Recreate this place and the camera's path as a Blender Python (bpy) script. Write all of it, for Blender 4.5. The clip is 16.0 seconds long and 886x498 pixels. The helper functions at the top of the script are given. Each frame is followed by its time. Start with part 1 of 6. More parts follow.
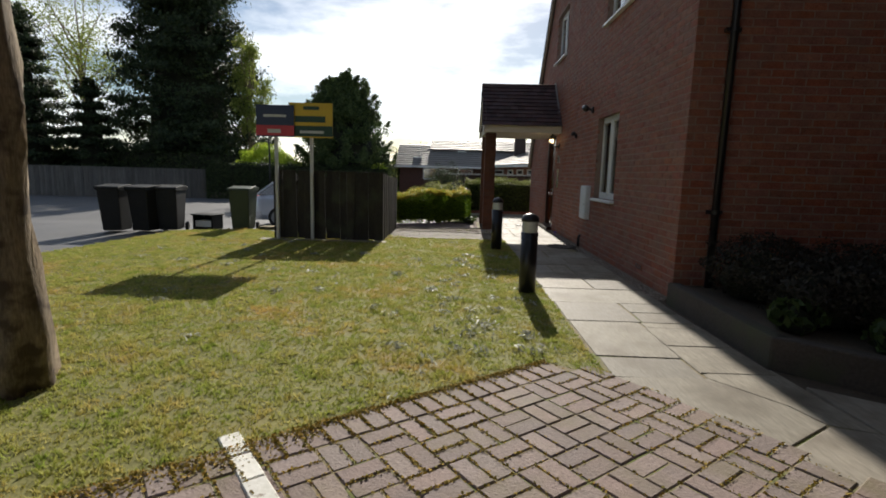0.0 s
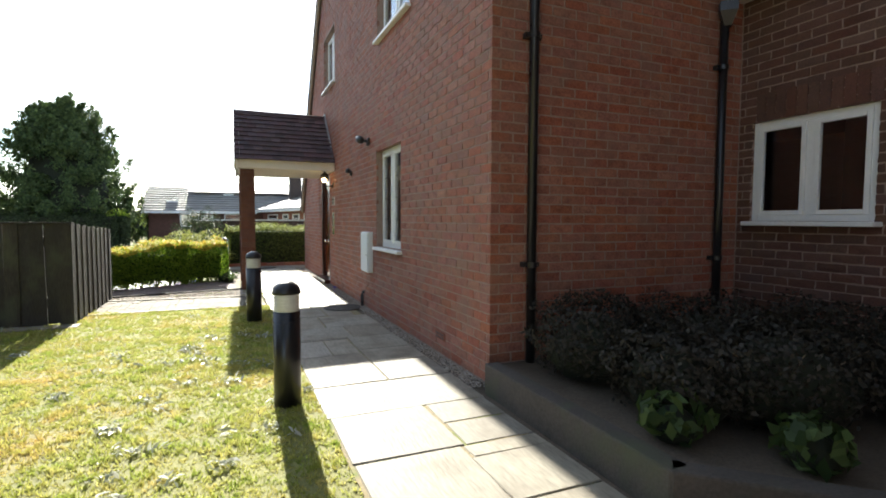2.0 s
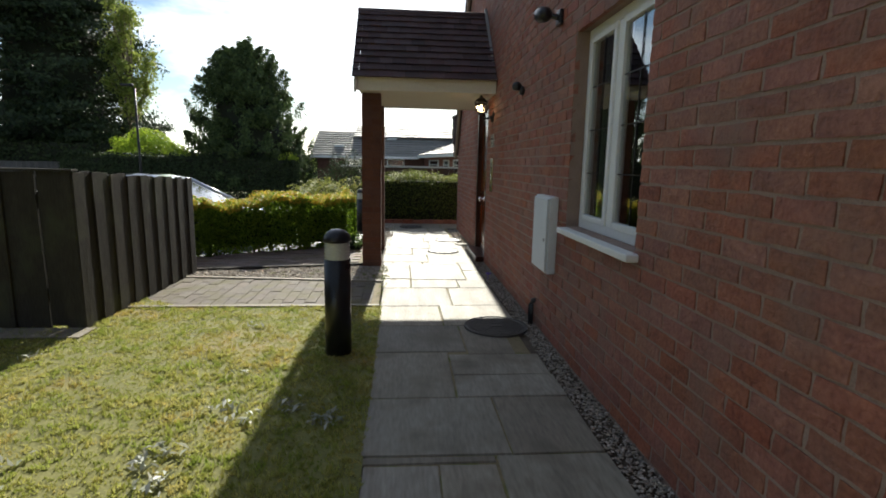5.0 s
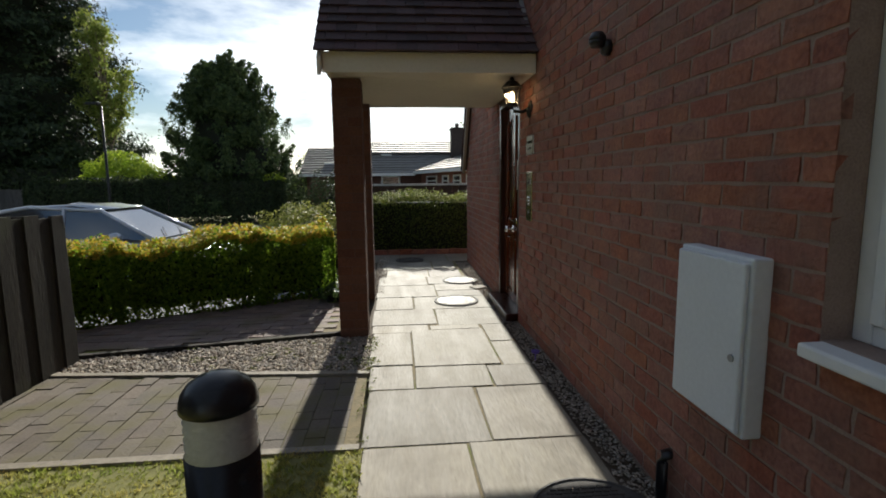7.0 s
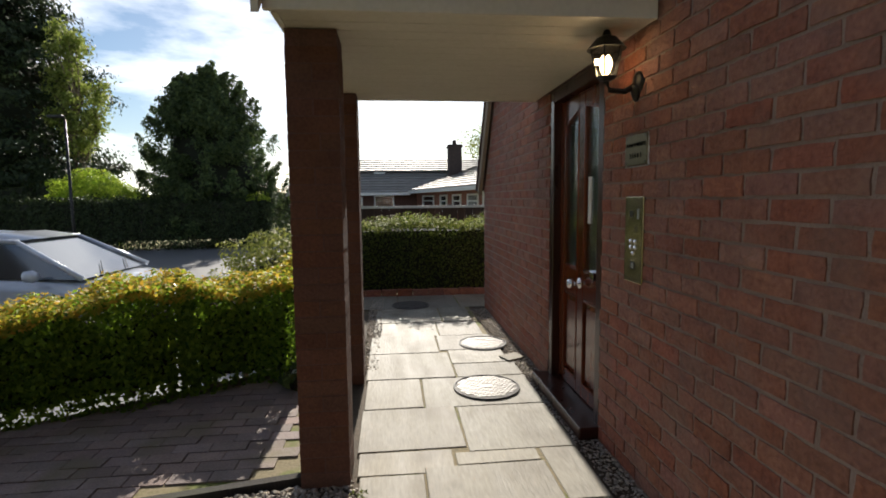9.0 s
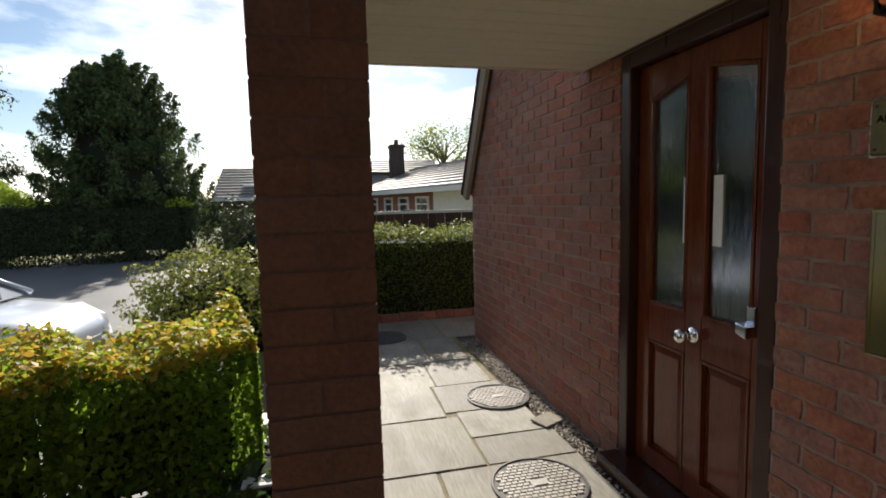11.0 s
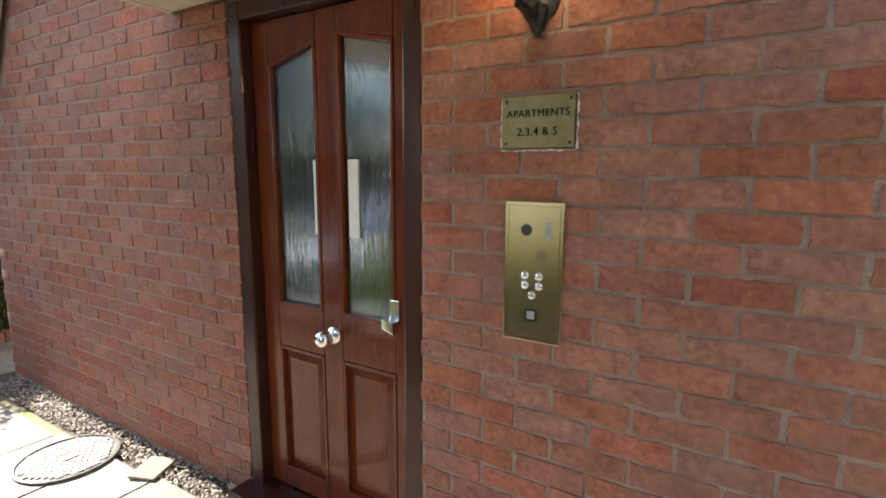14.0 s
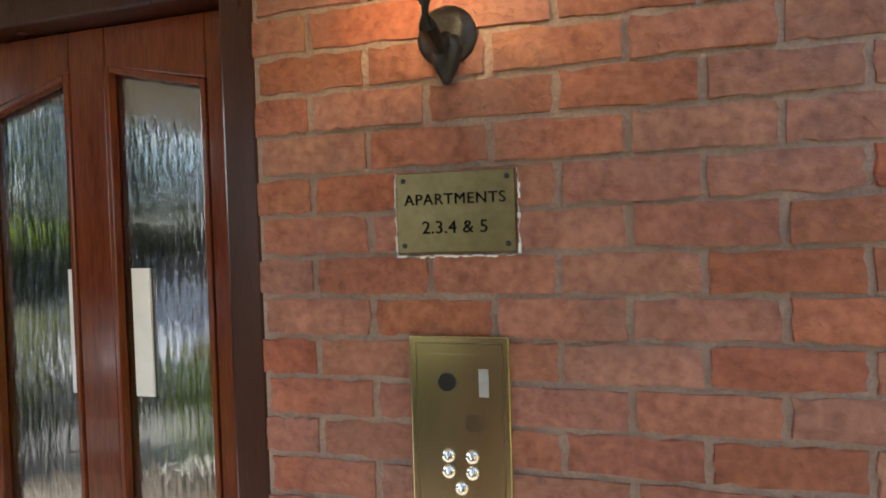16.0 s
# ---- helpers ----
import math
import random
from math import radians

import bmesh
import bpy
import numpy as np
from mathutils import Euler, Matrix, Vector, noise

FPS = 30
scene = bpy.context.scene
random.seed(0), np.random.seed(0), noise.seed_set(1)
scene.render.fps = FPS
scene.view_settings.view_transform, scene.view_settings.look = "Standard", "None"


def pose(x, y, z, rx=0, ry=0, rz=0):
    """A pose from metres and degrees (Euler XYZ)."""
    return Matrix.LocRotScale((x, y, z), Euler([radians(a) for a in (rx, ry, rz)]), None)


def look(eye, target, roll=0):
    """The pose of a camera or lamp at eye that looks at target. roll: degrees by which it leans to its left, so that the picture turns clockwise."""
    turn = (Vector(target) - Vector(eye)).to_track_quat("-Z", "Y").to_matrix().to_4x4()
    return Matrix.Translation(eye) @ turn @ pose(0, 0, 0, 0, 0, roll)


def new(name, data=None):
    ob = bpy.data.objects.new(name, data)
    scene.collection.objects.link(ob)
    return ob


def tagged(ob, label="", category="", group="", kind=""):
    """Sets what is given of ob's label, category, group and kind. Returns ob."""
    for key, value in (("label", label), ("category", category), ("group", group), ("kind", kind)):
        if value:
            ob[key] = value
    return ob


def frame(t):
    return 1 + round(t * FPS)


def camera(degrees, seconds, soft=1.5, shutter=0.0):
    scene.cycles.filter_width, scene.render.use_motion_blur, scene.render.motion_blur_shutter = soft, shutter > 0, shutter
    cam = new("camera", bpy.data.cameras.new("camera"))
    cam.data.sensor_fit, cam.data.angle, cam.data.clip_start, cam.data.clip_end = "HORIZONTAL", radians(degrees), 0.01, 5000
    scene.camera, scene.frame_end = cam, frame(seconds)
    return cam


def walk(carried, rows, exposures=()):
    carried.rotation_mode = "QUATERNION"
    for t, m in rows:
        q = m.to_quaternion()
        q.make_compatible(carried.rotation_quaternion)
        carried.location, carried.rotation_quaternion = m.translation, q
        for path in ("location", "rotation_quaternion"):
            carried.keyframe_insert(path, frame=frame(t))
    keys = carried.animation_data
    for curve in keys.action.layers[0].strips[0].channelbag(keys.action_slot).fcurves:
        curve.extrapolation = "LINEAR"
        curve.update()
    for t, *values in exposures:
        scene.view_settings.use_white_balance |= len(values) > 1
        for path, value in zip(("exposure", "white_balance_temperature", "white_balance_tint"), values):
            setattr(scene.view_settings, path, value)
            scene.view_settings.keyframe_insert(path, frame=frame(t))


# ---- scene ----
cam = camera(82.5, 16.0, 1.8)
PATH = [
    (0, (0.969, 2.053, 1.206), (0.929, 4.031, 0.911), 1.5),
    (0.5, (1.045, 2.415, 1.224), (1.557, 4.318, 0.884), 1.7),
    (1, (1.127, 2.853, 1.204), (1.981, 4.639, 0.92), 2.2),
    (1.5, (1.247, 3.259, 1.289), (2.086, 5.065, 1.1), 1.9),
    (2, (1.416, 3.793, 1.234), (2.193, 5.632, 1.12), 0.2),
    (2.5, (1.581, 4.277, 1.238), (2.356, 6.113, 1.069), -0.1),
    (3, (1.738, 4.753, 1.267), (2.408, 6.624, 1.041), -0.2),
    (3.5, (1.923, 5.27, 1.265), (2.502, 7.171, 1.043), 0.4),
    (4, (2.093, 5.857, 1.264), (2.37, 7.819, 0.991), 1.0),
    (4.2, (2.083, 6.078, 1.268), (2.291, 8.045, 0.972), 1.6),
    (6.3, (2.166, 8.392, 1.278), (2.289, 10.359, 0.941), 1.0),
    (6.5, (2.165, 8.597, 1.274), (2.27, 10.571, 0.97), 1.2),
    (7, (2.126, 9.095, 1.303), (2.292, 11.07, 1.034), -0.6),
    (7.5, (2.164, 9.592, 1.328), (2.288, 11.578, 1.129), -0.1),
    (8, (2.112, 10.058, 1.382), (2.315, 12.039, 1.195), 0.3),
    (8.2, (2.115, 10.228, 1.363), (2.307, 12.211, 1.195), -0.6),
    (10.3, (1.899, 11.907, 1.397), (2.118, 13.879, 1.141), 0.1),
    (10.5, (1.874, 12.0, 1.411), (2.114, 13.973, 1.188), 1.3),
    (11, (1.737, 12.226, 1.42), (2.186, 14.165, 1.225), -1.4),
    (11.5, (1.732, 12.409, 1.434), (2.408, 14.282, 1.245), -0.3),
    (12, (1.768, 12.552, 1.441), (2.615, 14.354, 1.249), 0.4),
    (12.5, (1.803, 12.635, 1.453), (3.041, 14.196, 1.271), 1.0),
    (13, (1.798, 12.668, 1.466), (3.286, 13.984, 1.237), 0.2),
    (13.5, (1.793, 12.667, 1.468), (3.395, 13.84, 1.234), -0.2),
    (14, (1.861, 12.693, 1.446), (3.543, 13.732, 1.145), 0.2),
    (14.5, (2.091, 12.82, 1.438), (3.741, 13.915, 1.152), -1.5),
    (15, (2.266, 12.914, 1.45), (3.944, 13.962, 1.16), -0.3),
    (15.5, (2.334, 12.991, 1.491), (4.229, 13.611, 1.339), -0.2),
    (16, (2.335, 13.032, 1.538), (4.279, 13.498, 1.493), -1.7),
]
EXPOSURES = [(0.0, 0.2, 6500, 10), (0.5, 0.65, 6475, 9.3), (1.0, 1.15, 6412, 7.7), (1.5, 1.85, 6350, 6), (2.0, 1.85, 6350, 6), (2.5, 1.75, 6350, 6), (3.5, 1.42, 6350, 6), (4.2, 1.2, 6350, 6), (6.3, 0.22, 6350, 6), (7.0, 0.25, 6380, 6.8), (8.2, 0.45, 6500, 10), (10.5, 0.65, 6500, 10), (11.0, 0.65, 6500, 10), (12.0, 0.95, 6500, 10), (12.5, 1.45, 6500, 10), (13.0, 1.85, 6500, 10), (13.5, 2.0, 6500, 10), (14.5, 2.48, 6500, 10), (15.5, 2.48, 6500, 10), (16.0, 2.55, 6500, 10)]
walk(cam, [(t, look(eye, target, roll)) for t, eye, target, roll in PATH], EXPOSURES)

# ---- light ----
SUN_EL, SUN_AZ = radians(28.7), radians(1.4)
SUN_WAY = Vector((math.sin(SUN_AZ) * math.cos(SUN_EL), math.cos(SUN_AZ) * math.cos(SUN_EL), math.sin(SUN_EL)))
world = bpy.data.worlds.new("world")
scene.world = world
world.use_nodes = True
wn, wl = world.node_tree.nodes, world.node_tree.links
wn.clear()
sky = wn.new("ShaderNodeTexSky")
sky.sky_type, sky.sun_disc, sky.sun_elevation, sky.sun_rotation = "NISHITA", False, SUN_EL, SUN_AZ
sky.dust_density, sky.ozone_density = 0.4, 1.6
wco = wn.new("ShaderNodeTexCoord")
wmap = wn.new("ShaderNodeMapping")
wmap.inputs["Scale"].default_value = (1.6, 1.6, 5.0)
wnoise = wn.new("ShaderNodeTexNoise")
wnoise.inputs["Scale"].default_value, wnoise.inputs["Detail"].default_value, wnoise.inputs["Roughness"].default_value = 2.2, 7, 0.55
wramp = wn.new("ShaderNodeValToRGB")
wramp.color_ramp.elements[0].position, wramp.color_ramp.elements[1].position = 0.42, 0.62
wmix = wn.new("ShaderNodeMix")
wmix.data_type = "RGBA"
wcloud = wn.new("ShaderNodeHueSaturation")
wcloud.inputs["Saturation"].default_value, wcloud.inputs["Value"].default_value = 0.25, 2.6
wl.new(sky.outputs["Color"], wcloud.inputs["Color"])
wl.new(wcloud.outputs["Color"], wmix.inputs["B"])
wbg = wn.new("ShaderNodeBackground")
wbg.inputs["Strength"].default_value = 0.05
wout = wn.new("ShaderNodeOutputWorld")
wl.new(wco.outputs["Generated"], wmap.inputs["Vector"])
wl.new(wmap.outputs["Vector"], wnoise.inputs["Vector"])
wl.new(wnoise.outputs["Fac"], wramp.inputs["Fac"])
wl.new(wramp.outputs["Color"], wmix.inputs["Factor"])
wclear = wn.new("ShaderNodeHueSaturation")
wclear.inputs["Saturation"].default_value, wclear.inputs["Value"].default_value = 1.15, 1.4
wl.new(sky.outputs["Color"], wclear.inputs["Color"])
wl.new(wclear.outputs["Color"], wmix.inputs["A"])
wl.new(wmix.outputs["Result"], wbg.inputs["Color"])
wl.new(wbg.outputs["Background"], wout.inputs["Surface"])
sun = new("sun", bpy.data.lights.new("sun", "SUN"))
sun.data.energy, sun.data.angle, sun.data.color = 5.0, radians(0.53), (1.0, 0.93, 0.82)
sun.matrix_world = look(SUN_WAY * 60, (0, 0, 0))


# ---- materials ----
def surf(name, a, b, rough=0.8, scale=6.0, fine=60.0, bump=0.3, vary=None, spread=0.25, metal=0.0, stretch=(1, 1, 1), stain=None, stain_scale=1.2, stain_at=(0.55, 0.7), spec=0.5, coat=0.0, crease=0.0, sat=0.0):
    """A weathered surface: colours a to b mixed at two scales, a bump, a chance shade per piece (vary: 'object' or 'island') and stains."""
    m = bpy.data.materials.new(name)
    m.use_nodes = True
    n, l = m.node_tree.nodes, m.node_tree.links
    p = n["Principled BSDF"]
    co = n.new("ShaderNodeTexCoord")
    mp = n.new("ShaderNodeMapping")
    mp.inputs["Scale"].default_value = stretch
    geo = n.new("ShaderNodeNewGeometry")
    l.new(geo.outputs["Position"], mp.inputs["Vector"])
    big, small = n.new("ShaderNodeTexNoise"), n.new("ShaderNodeTexNoise")
    for t, s, d in ((big, scale, 4), (small, fine, 6)):
        t.inputs["Scale"].default_value, t.inputs["Detail"].default_value = s, d
        l.new(mp.outputs["Vector"], t.inputs["Vector"])
    add = n.new("ShaderNodeMath")
    add.operation = "MULTIPLY_ADD"
    add.inputs[1].default_value = 0.55
    l.new(small.outputs["Fac"], add.inputs[0])
    half = n.new("ShaderNodeMath")
    half.operation = "MULTIPLY"
    half.inputs[1].default_value = 0.45
    l.new(big.outputs["Fac"], half.inputs[0])
    l.new(half.outputs[0], add.inputs[2])
    ramp = n.new("ShaderNodeValToRGB")
    ramp.color_ramp.elements[0].position, ramp.color_ramp.elements[1].position = 0.33, 0.67
    ramp.color_ramp.elements[0].color, ramp.color_ramp.elements[1].color = (*a, 1), (*b, 1)
    l.new(add.outputs[0], ramp.inputs["Fac"])
    out = ramp.outputs["Color"]
    if vary:
        hsv = n.new("ShaderNodeHueSaturation")
        rnd = n.new("ShaderNodeObjectInfo").outputs["Random"] if vary == "object" else geo.outputs["Random Per Island"]
        for key, lo, hi in (("Value", 1 - spread, 1 + spread), ("Saturation", 1 + spread * 0.6, 1 - max(spread * 0.8, sat)), ("Hue", 0.5 - spread * 0.04, 0.5 + spread * 0.04)):
            r = n.new("ShaderNodeMapRange")
            src = rnd
            if key != "Value":
                w = n.new("ShaderNodeTexWhiteNoise")
                w.noise_dimensions = "1D"
                off = n.new("ShaderNodeMath")
                off.operation = "MULTIPLY"
                off.inputs[1].default_value = 17.3 if key == "Hue" else 41.7
                l.new(rnd, off.inputs[0])
                l.new(off.outputs[0], w.inputs["W"])
                src = w.outputs["Value"]
            r.inputs["To Min"].default_value, r.inputs["To Max"].default_value = lo, hi
            l.new(src, r.inputs["Value"])
            l.new(r.outputs["Result"], hsv.inputs[key])
        l.new(out, hsv.inputs["Color"])
        out = hsv.outputs["Color"]
    if stain:
        st = n.new("ShaderNodeTexNoise")
        st.inputs["Scale"].default_value, st.inputs["Detail"].default_value = stain_scale, 5
        l.new(geo.outputs["Position"], st.inputs["Vector"])
        sr = n.new("ShaderNodeMapRange")
        sr.inputs["From Min"].default_value, sr.inputs["From Max"].default_value = stain_at
        l.new(st.outputs["Fac"], sr.inputs["Value"])
        mx = n.new("ShaderNodeMix")
        mx.data_type = "RGBA"
        mx.inputs["B"].default_value = (*stain, 1)
        l.new(sr.outputs["Result"], mx.inputs["Factor"])
        l.new(out, mx.inputs["A"])
        out = mx.outputs["Result"]
    l.new(out, p.inputs["Base Color"])
    p.inputs["Metallic"].default_value, p.inputs["Specular IOR Level"].default_value, p.inputs["Coat Weight"].default_value = metal, spec, coat
    rr = n.new("ShaderNodeMapRange")
    rr.inputs["To Min"].default_value, rr.inputs["To Max"].default_value = max(rough - 0.1, 0.02), min(rough + 0.1, 1)
    l.new(big.outputs["Fac"], rr.inputs["Value"])
    l.new(rr.outputs["Result"], p.inputs["Roughness"])
    if bump:
        bp = n.new("ShaderNodeBump")
        bp.inputs["Strength"].default_value, bp.inputs["Distance"].default_value = bump, 0.01
        l.new(add.outputs[0], bp.inputs["Height"])
        l.new(bp.outputs["Normal"], p.inputs["Normal"])
        if crease:
            cm, cn, ca, cr, cb = (n.new("ShaderNode" + k) for k in ("Mapping", "TexNoise", "Math", "MapRange", "Bump"))
            cm.inputs["Scale"].default_value = (1, 1, 2.2)
            cm.inputs["Rotation"].default_value = (0.35, 0, 0)
            cn.inputs["Scale"].default_value, cn.inputs["Detail"].default_value, cn.inputs["Distortion"].default_value = 9, 6, 0.5
            ca.operation = "PINGPONG"
            ca.inputs[1].default_value = 0.25
            cr.inputs["From Max"].default_value = 0.02
            cb.inputs["Strength"].default_value, cb.inputs["Distance"].default_value = crease, 0.006
            l.new(geo.outputs["Position"], cm.inputs["Vector"])
            l.new(cm.outputs["Vector"], cn.inputs["Vector"])
            l.new(cn.outputs["Fac"], ca.inputs[0])
            l.new(ca.outputs[0], cr.inputs["Value"])
            l.new(cr.outputs["Result"], cb.inputs["Height"])
            l.new(bp.outputs["Normal"], cb.inputs["Normal"])
            l.new(cb.outputs["Normal"], p.inputs["Normal"])
    return m


def leaf_mat(name, a, b, through_light=0.35, rough=0.55):
    """Leaves: a chance shade for each, with light coming through."""
    m = bpy.data.materials.new(name)
    m.use_nodes = True
    n, l = m.node_tree.nodes, m.node_tree.links
    p = n["Principled BSDF"]
    geo = n.new("ShaderNodeNewGeometry")
    ramp = n.new("ShaderNodeValToRGB")
    ramp.color_ramp.elements[0].color, ramp.color_ramp.elements[1].color = (*a, 1), (*b, 1)
    l.new(geo.outputs["Random Per Island"], ramp.inputs["Fac"])
    l.new(ramp.outputs["Color"], p.inputs["Base Color"])
    p.inputs["Roughness"].default_value = rough
    p.inputs["Specular IOR Level"].default_value = 0.3
    tr = n.new("ShaderNodeBsdfTranslucent")
    l.new(ramp.outputs["Color"], tr.inputs["Color"])
    mx = n.new("ShaderNodeMixShader")
    mx.inputs["Fac"].default_value = through_light
    l.new(p.outputs["BSDF"], mx.inputs[1])
    l.new(tr.outputs["BSDF"], mx.inputs[2])
    l.new(mx.outputs["Shader"], n["Material Output"].inputs["Surface"])
    return m


def glass_mat(name, tint, rough=0.0, ripple=0.0, ripple_scale=(60, 60, 8), ior=1.5):
    m = bpy.data.materials.new(name)
    m.use_nodes = True
    n, l = m.node_tree.nodes, m.node_tree.links
    p = n["Principled BSDF"]
    p.inputs["Base Color"].default_value = (*tint, 1)
    p.inputs["Roughness"].default_value, p.inputs["Transmission Weight"].default_value, p.inputs["IOR"].default_value = rough, 1.0, ior
    if ripple:
        geo, mp, no, bp = (n.new(k) for k in ("ShaderNodeNewGeometry", "ShaderNodeMapping", "ShaderNodeTexNoise", "ShaderNodeBump"))
        mp.inputs["Scale"].default_value = ripple_scale
        no.inputs["Scale"].default_value, no.inputs["Detail"].default_value = 1.0, 3
        bp.inputs["Strength"].default_value, bp.inputs["Distance"].default_value = ripple, 0.02
        l.new(geo.outputs["Position"], mp.inputs["Vector"])
        l.new(mp.outputs["Vector"], no.inputs["Vector"])
        l.new(no.outputs["Fac"], bp.inputs["Height"])
        l.new(bp.outputs["Normal"], p.inputs["Normal"])
    return m


def glow_mat(name, colour, strength):
    m = bpy.data.materials.new(name)
    m.use_nodes = True
    p = m.node_tree.nodes["Principled BSDF"]
    p.inputs["Emission Color"].default_value, p.inputs["Emission Strength"].default_value = (*colour, 1), strength
    p.inputs["Base Color"].default_value = (*colour, 1)
    return m


BRICK = surf("brick", (0.175, 0.054, 0.032), (0.385, 0.148, 0.090), 0.78, 13, 55, 1.0, "island", 0.14, stain=(0.21, 0.125, 0.095), stain_scale=3.1, stain_at=(0.5, 0.82), crease=0.32, sat=0.14)
BRICK_ONE = surf("brick_single", (0.175, 0.054, 0.032), (0.385, 0.148, 0.090), 0.78, 13, 55, 1.0, "object", 0.14, stain=(0.21, 0.125, 0.095), stain_scale=3.1, stain_at=(0.5, 0.82), crease=0.32, sat=0.14)
# House brick darkened for the pillars; their backlit shade is in the colour.
BRICK_BACKLIT = surf("pillar_brick_shaded", (0.09, 0.036, 0.02), (0.155, 0.066, 0.038), 0.9, 9, 75, 0.8, "object", 0.10)
# Rustic brick, darkened so the wing's deep shade is in the colour.
BRICK_SHADED = surf("brick_wing", (0.075, 0.036, 0.026), (0.145, 0.068, 0.048), 0.9, 9, 90, 0.8, "island", 0.18)
MORTAR = surf("mortar", (0.25, 0.174, 0.139), (0.37, 0.268, 0.222), 0.95, 12, 140, 0.7)
STONE = surf("york_stone", (0.18, 0.16, 0.125), (0.325, 0.295, 0.235), 0.7, 4.5, 26, 0.5, "object", 0.2, stretch=(2.2, 0.4, 1), stain=(0.15, 0.125, 0.09), stain_scale=2.6, stain_at=(0.48, 0.72))
STONE_ALL = surf("york_stone_rest", (0.19, 0.165, 0.12), (0.33, 0.29, 0.22), 0.75, 2.5, 45, 0.25, "island", 0.14)
BLOCK = surf("paving_block", (0.165, 0.12, 0.105), (0.29, 0.22, 0.195), 0.8, 7, 80, 0.8, "object", 0.2, stain=(0.17, 0.14, 0.075), stain_scale=2.4, stain_at=(0.5, 0.75))
BLOCK_MOSSY = surf("mossy_block", (0.10, 0.083, 0.065), (0.185, 0.152, 0.12), 0.85, 7, 80, 0.8, "object", 0.2, stain=(0.125, 0.11, 0.05), stain_scale=3.5, stain_at=(0.45, 0.68))
BLOCK_ALL = surf("paving_block_rest", (0.165, 0.12, 0.105), (0.29, 0.22, 0.195), 0.8, 7, 80, 0.8, "island", 0.2)
TANBOARD = surf("tan_board", (0.24, 0.19, 0.14), (0.34, 0.28, 0.21), 0.8, 5, 50, 0.3)
# Planter render; the house's shadow over it is put into the dark colour.
RENDERED = surf("shaded_render", (0.05, 0.042, 0.035), (0.095, 0.08, 0.066), 0.95, 5, 60, 0.5, stain=(0.07, 0.075, 0.045), stain_scale=3, stain_at=(0.5, 0.7))
MOSS = surf("mossy_sand", (0.17, 0.14, 0.075), (0.29, 0.235, 0.135), 0.95, 9, 60, 0.7, stain=(0.14, 0.16, 0.035), stain_scale=4, stain_at=(0.5, 0.6))
SOIL = surf("soil", (0.06, 0.045, 0.03), (0.13, 0.10, 0.07), 0.95, 5, 70, 0.8)
TURF = surf("turf", (0.12, 0.12, 0.03), (0.26, 0.25, 0.075), 0.9, 3.2, 60, 0.8, stain=(0.30, 0.22, 0.09), stain_scale=1.1, stain_at=(0.56, 0.72))
GRASS = leaf_mat("grass_blade", (0.30, 0.31, 0.09), (0.53, 0.49, 0.21), 0.42, 0.85)
gn, gl = GRASS.node_tree.nodes, GRASS.node_tree.links
g_geo, g_no, g_map, g_mix = (gn.new(k) for k in ("ShaderNodeNewGeometry", "ShaderNodeTexNoise", "ShaderNodeMapRange", "ShaderNodeMix"))
g_no.inputs["Scale"].default_value, g_no.inputs["Detail"].default_value, g_no.inputs["Roughness"].default_value = 1.1, 7, 0.68
g_map.inputs["From Min"].default_value, g_map.inputs["From Max"].default_value = 0.50, 0.67
g_mix.data_type = "RGBA"
g_mix.inputs["B"].default_value = (0.52, 0.38, 0.16, 1)
g_src = next(k for k in gn if k.type == "VALTORGB")
gl.new(g_geo.outputs["Position"], g_no.inputs["Vector"])
gl.new(g_no.outputs["Fac"], g_map.inputs["Value"])
gl.new(g_map.outputs["Result"], g_mix.inputs["Factor"])
gl.new(g_src.outputs["Color"], g_mix.inputs["A"])
g_no2, g_ramp, g_mul = (gn.new(k) for k in ("ShaderNodeTexNoise", "ShaderNodeValToRGB", "ShaderNodeMix"))
g_no2.inputs["Scale"].default_value, g_no2.inputs["Detail"].default_value, g_no2.inputs["Roughness"].default_value = 5.5, 6, 0.7
g_ramp.color_ramp.elements[0].position, g_ramp.color_ramp.elements[1].position = 0.36, 0.64
g_ramp.color_ramp.elements[0].color, g_ramp.color_ramp.elements[1].color = (0.68, 0.92, 0.42, 1), (1.34, 1.24, 1.15, 1)
g_mul.data_type, g_mul.blend_type, g_mul.clamp_result = "RGBA", "MULTIPLY", False
g_mul.inputs["Factor"].default_value = 1.0
gl.new(g_geo.outputs["Position"], g_no2.inputs["Vector"])
gl.new(g_no2.outputs["Fac"], g_ramp.inputs["Fac"])
gl.new(g_mix.outputs["Result"], g_mul.inputs["A"])
gl.new(g_ramp.outputs["Color"], g_mul.inputs["B"])
for k in ("Principled BSDF", "Translucent BSDF"):
    gl.new(g_mul.outputs["Result"], gn[k].inputs[0])
ASPHALT = surf("asphalt", (0.11, 0.11, 0.115), (0.19, 0.19, 0.19), 0.6, 1.2, 120, 0.4)
GRAVEL = surf("gravel", (0.24, 0.205, 0.165), (0.56, 0.49, 0.41), 0.85, 20, 90, 0.3, "island", 0.4)
WHITE = surf("white_upvc", (0.74, 0.75, 0.75), (0.82, 0.82, 0.81), 0.35, 2, 30, 0.02)
CREAM = surf("cream_paint", (0.66, 0.61, 0.50), (0.76, 0.71, 0.60), 0.5, 2, 40, 0.05)
BOXWHITE = surf("grp_white", (0.68, 0.71, 0.73), (0.76, 0.79, 0.81), 0.5, 3, 60, 0.06, stain=(0.5, 0.48, 0.42), stain_scale=4, stain_at=(0.6, 0.8))
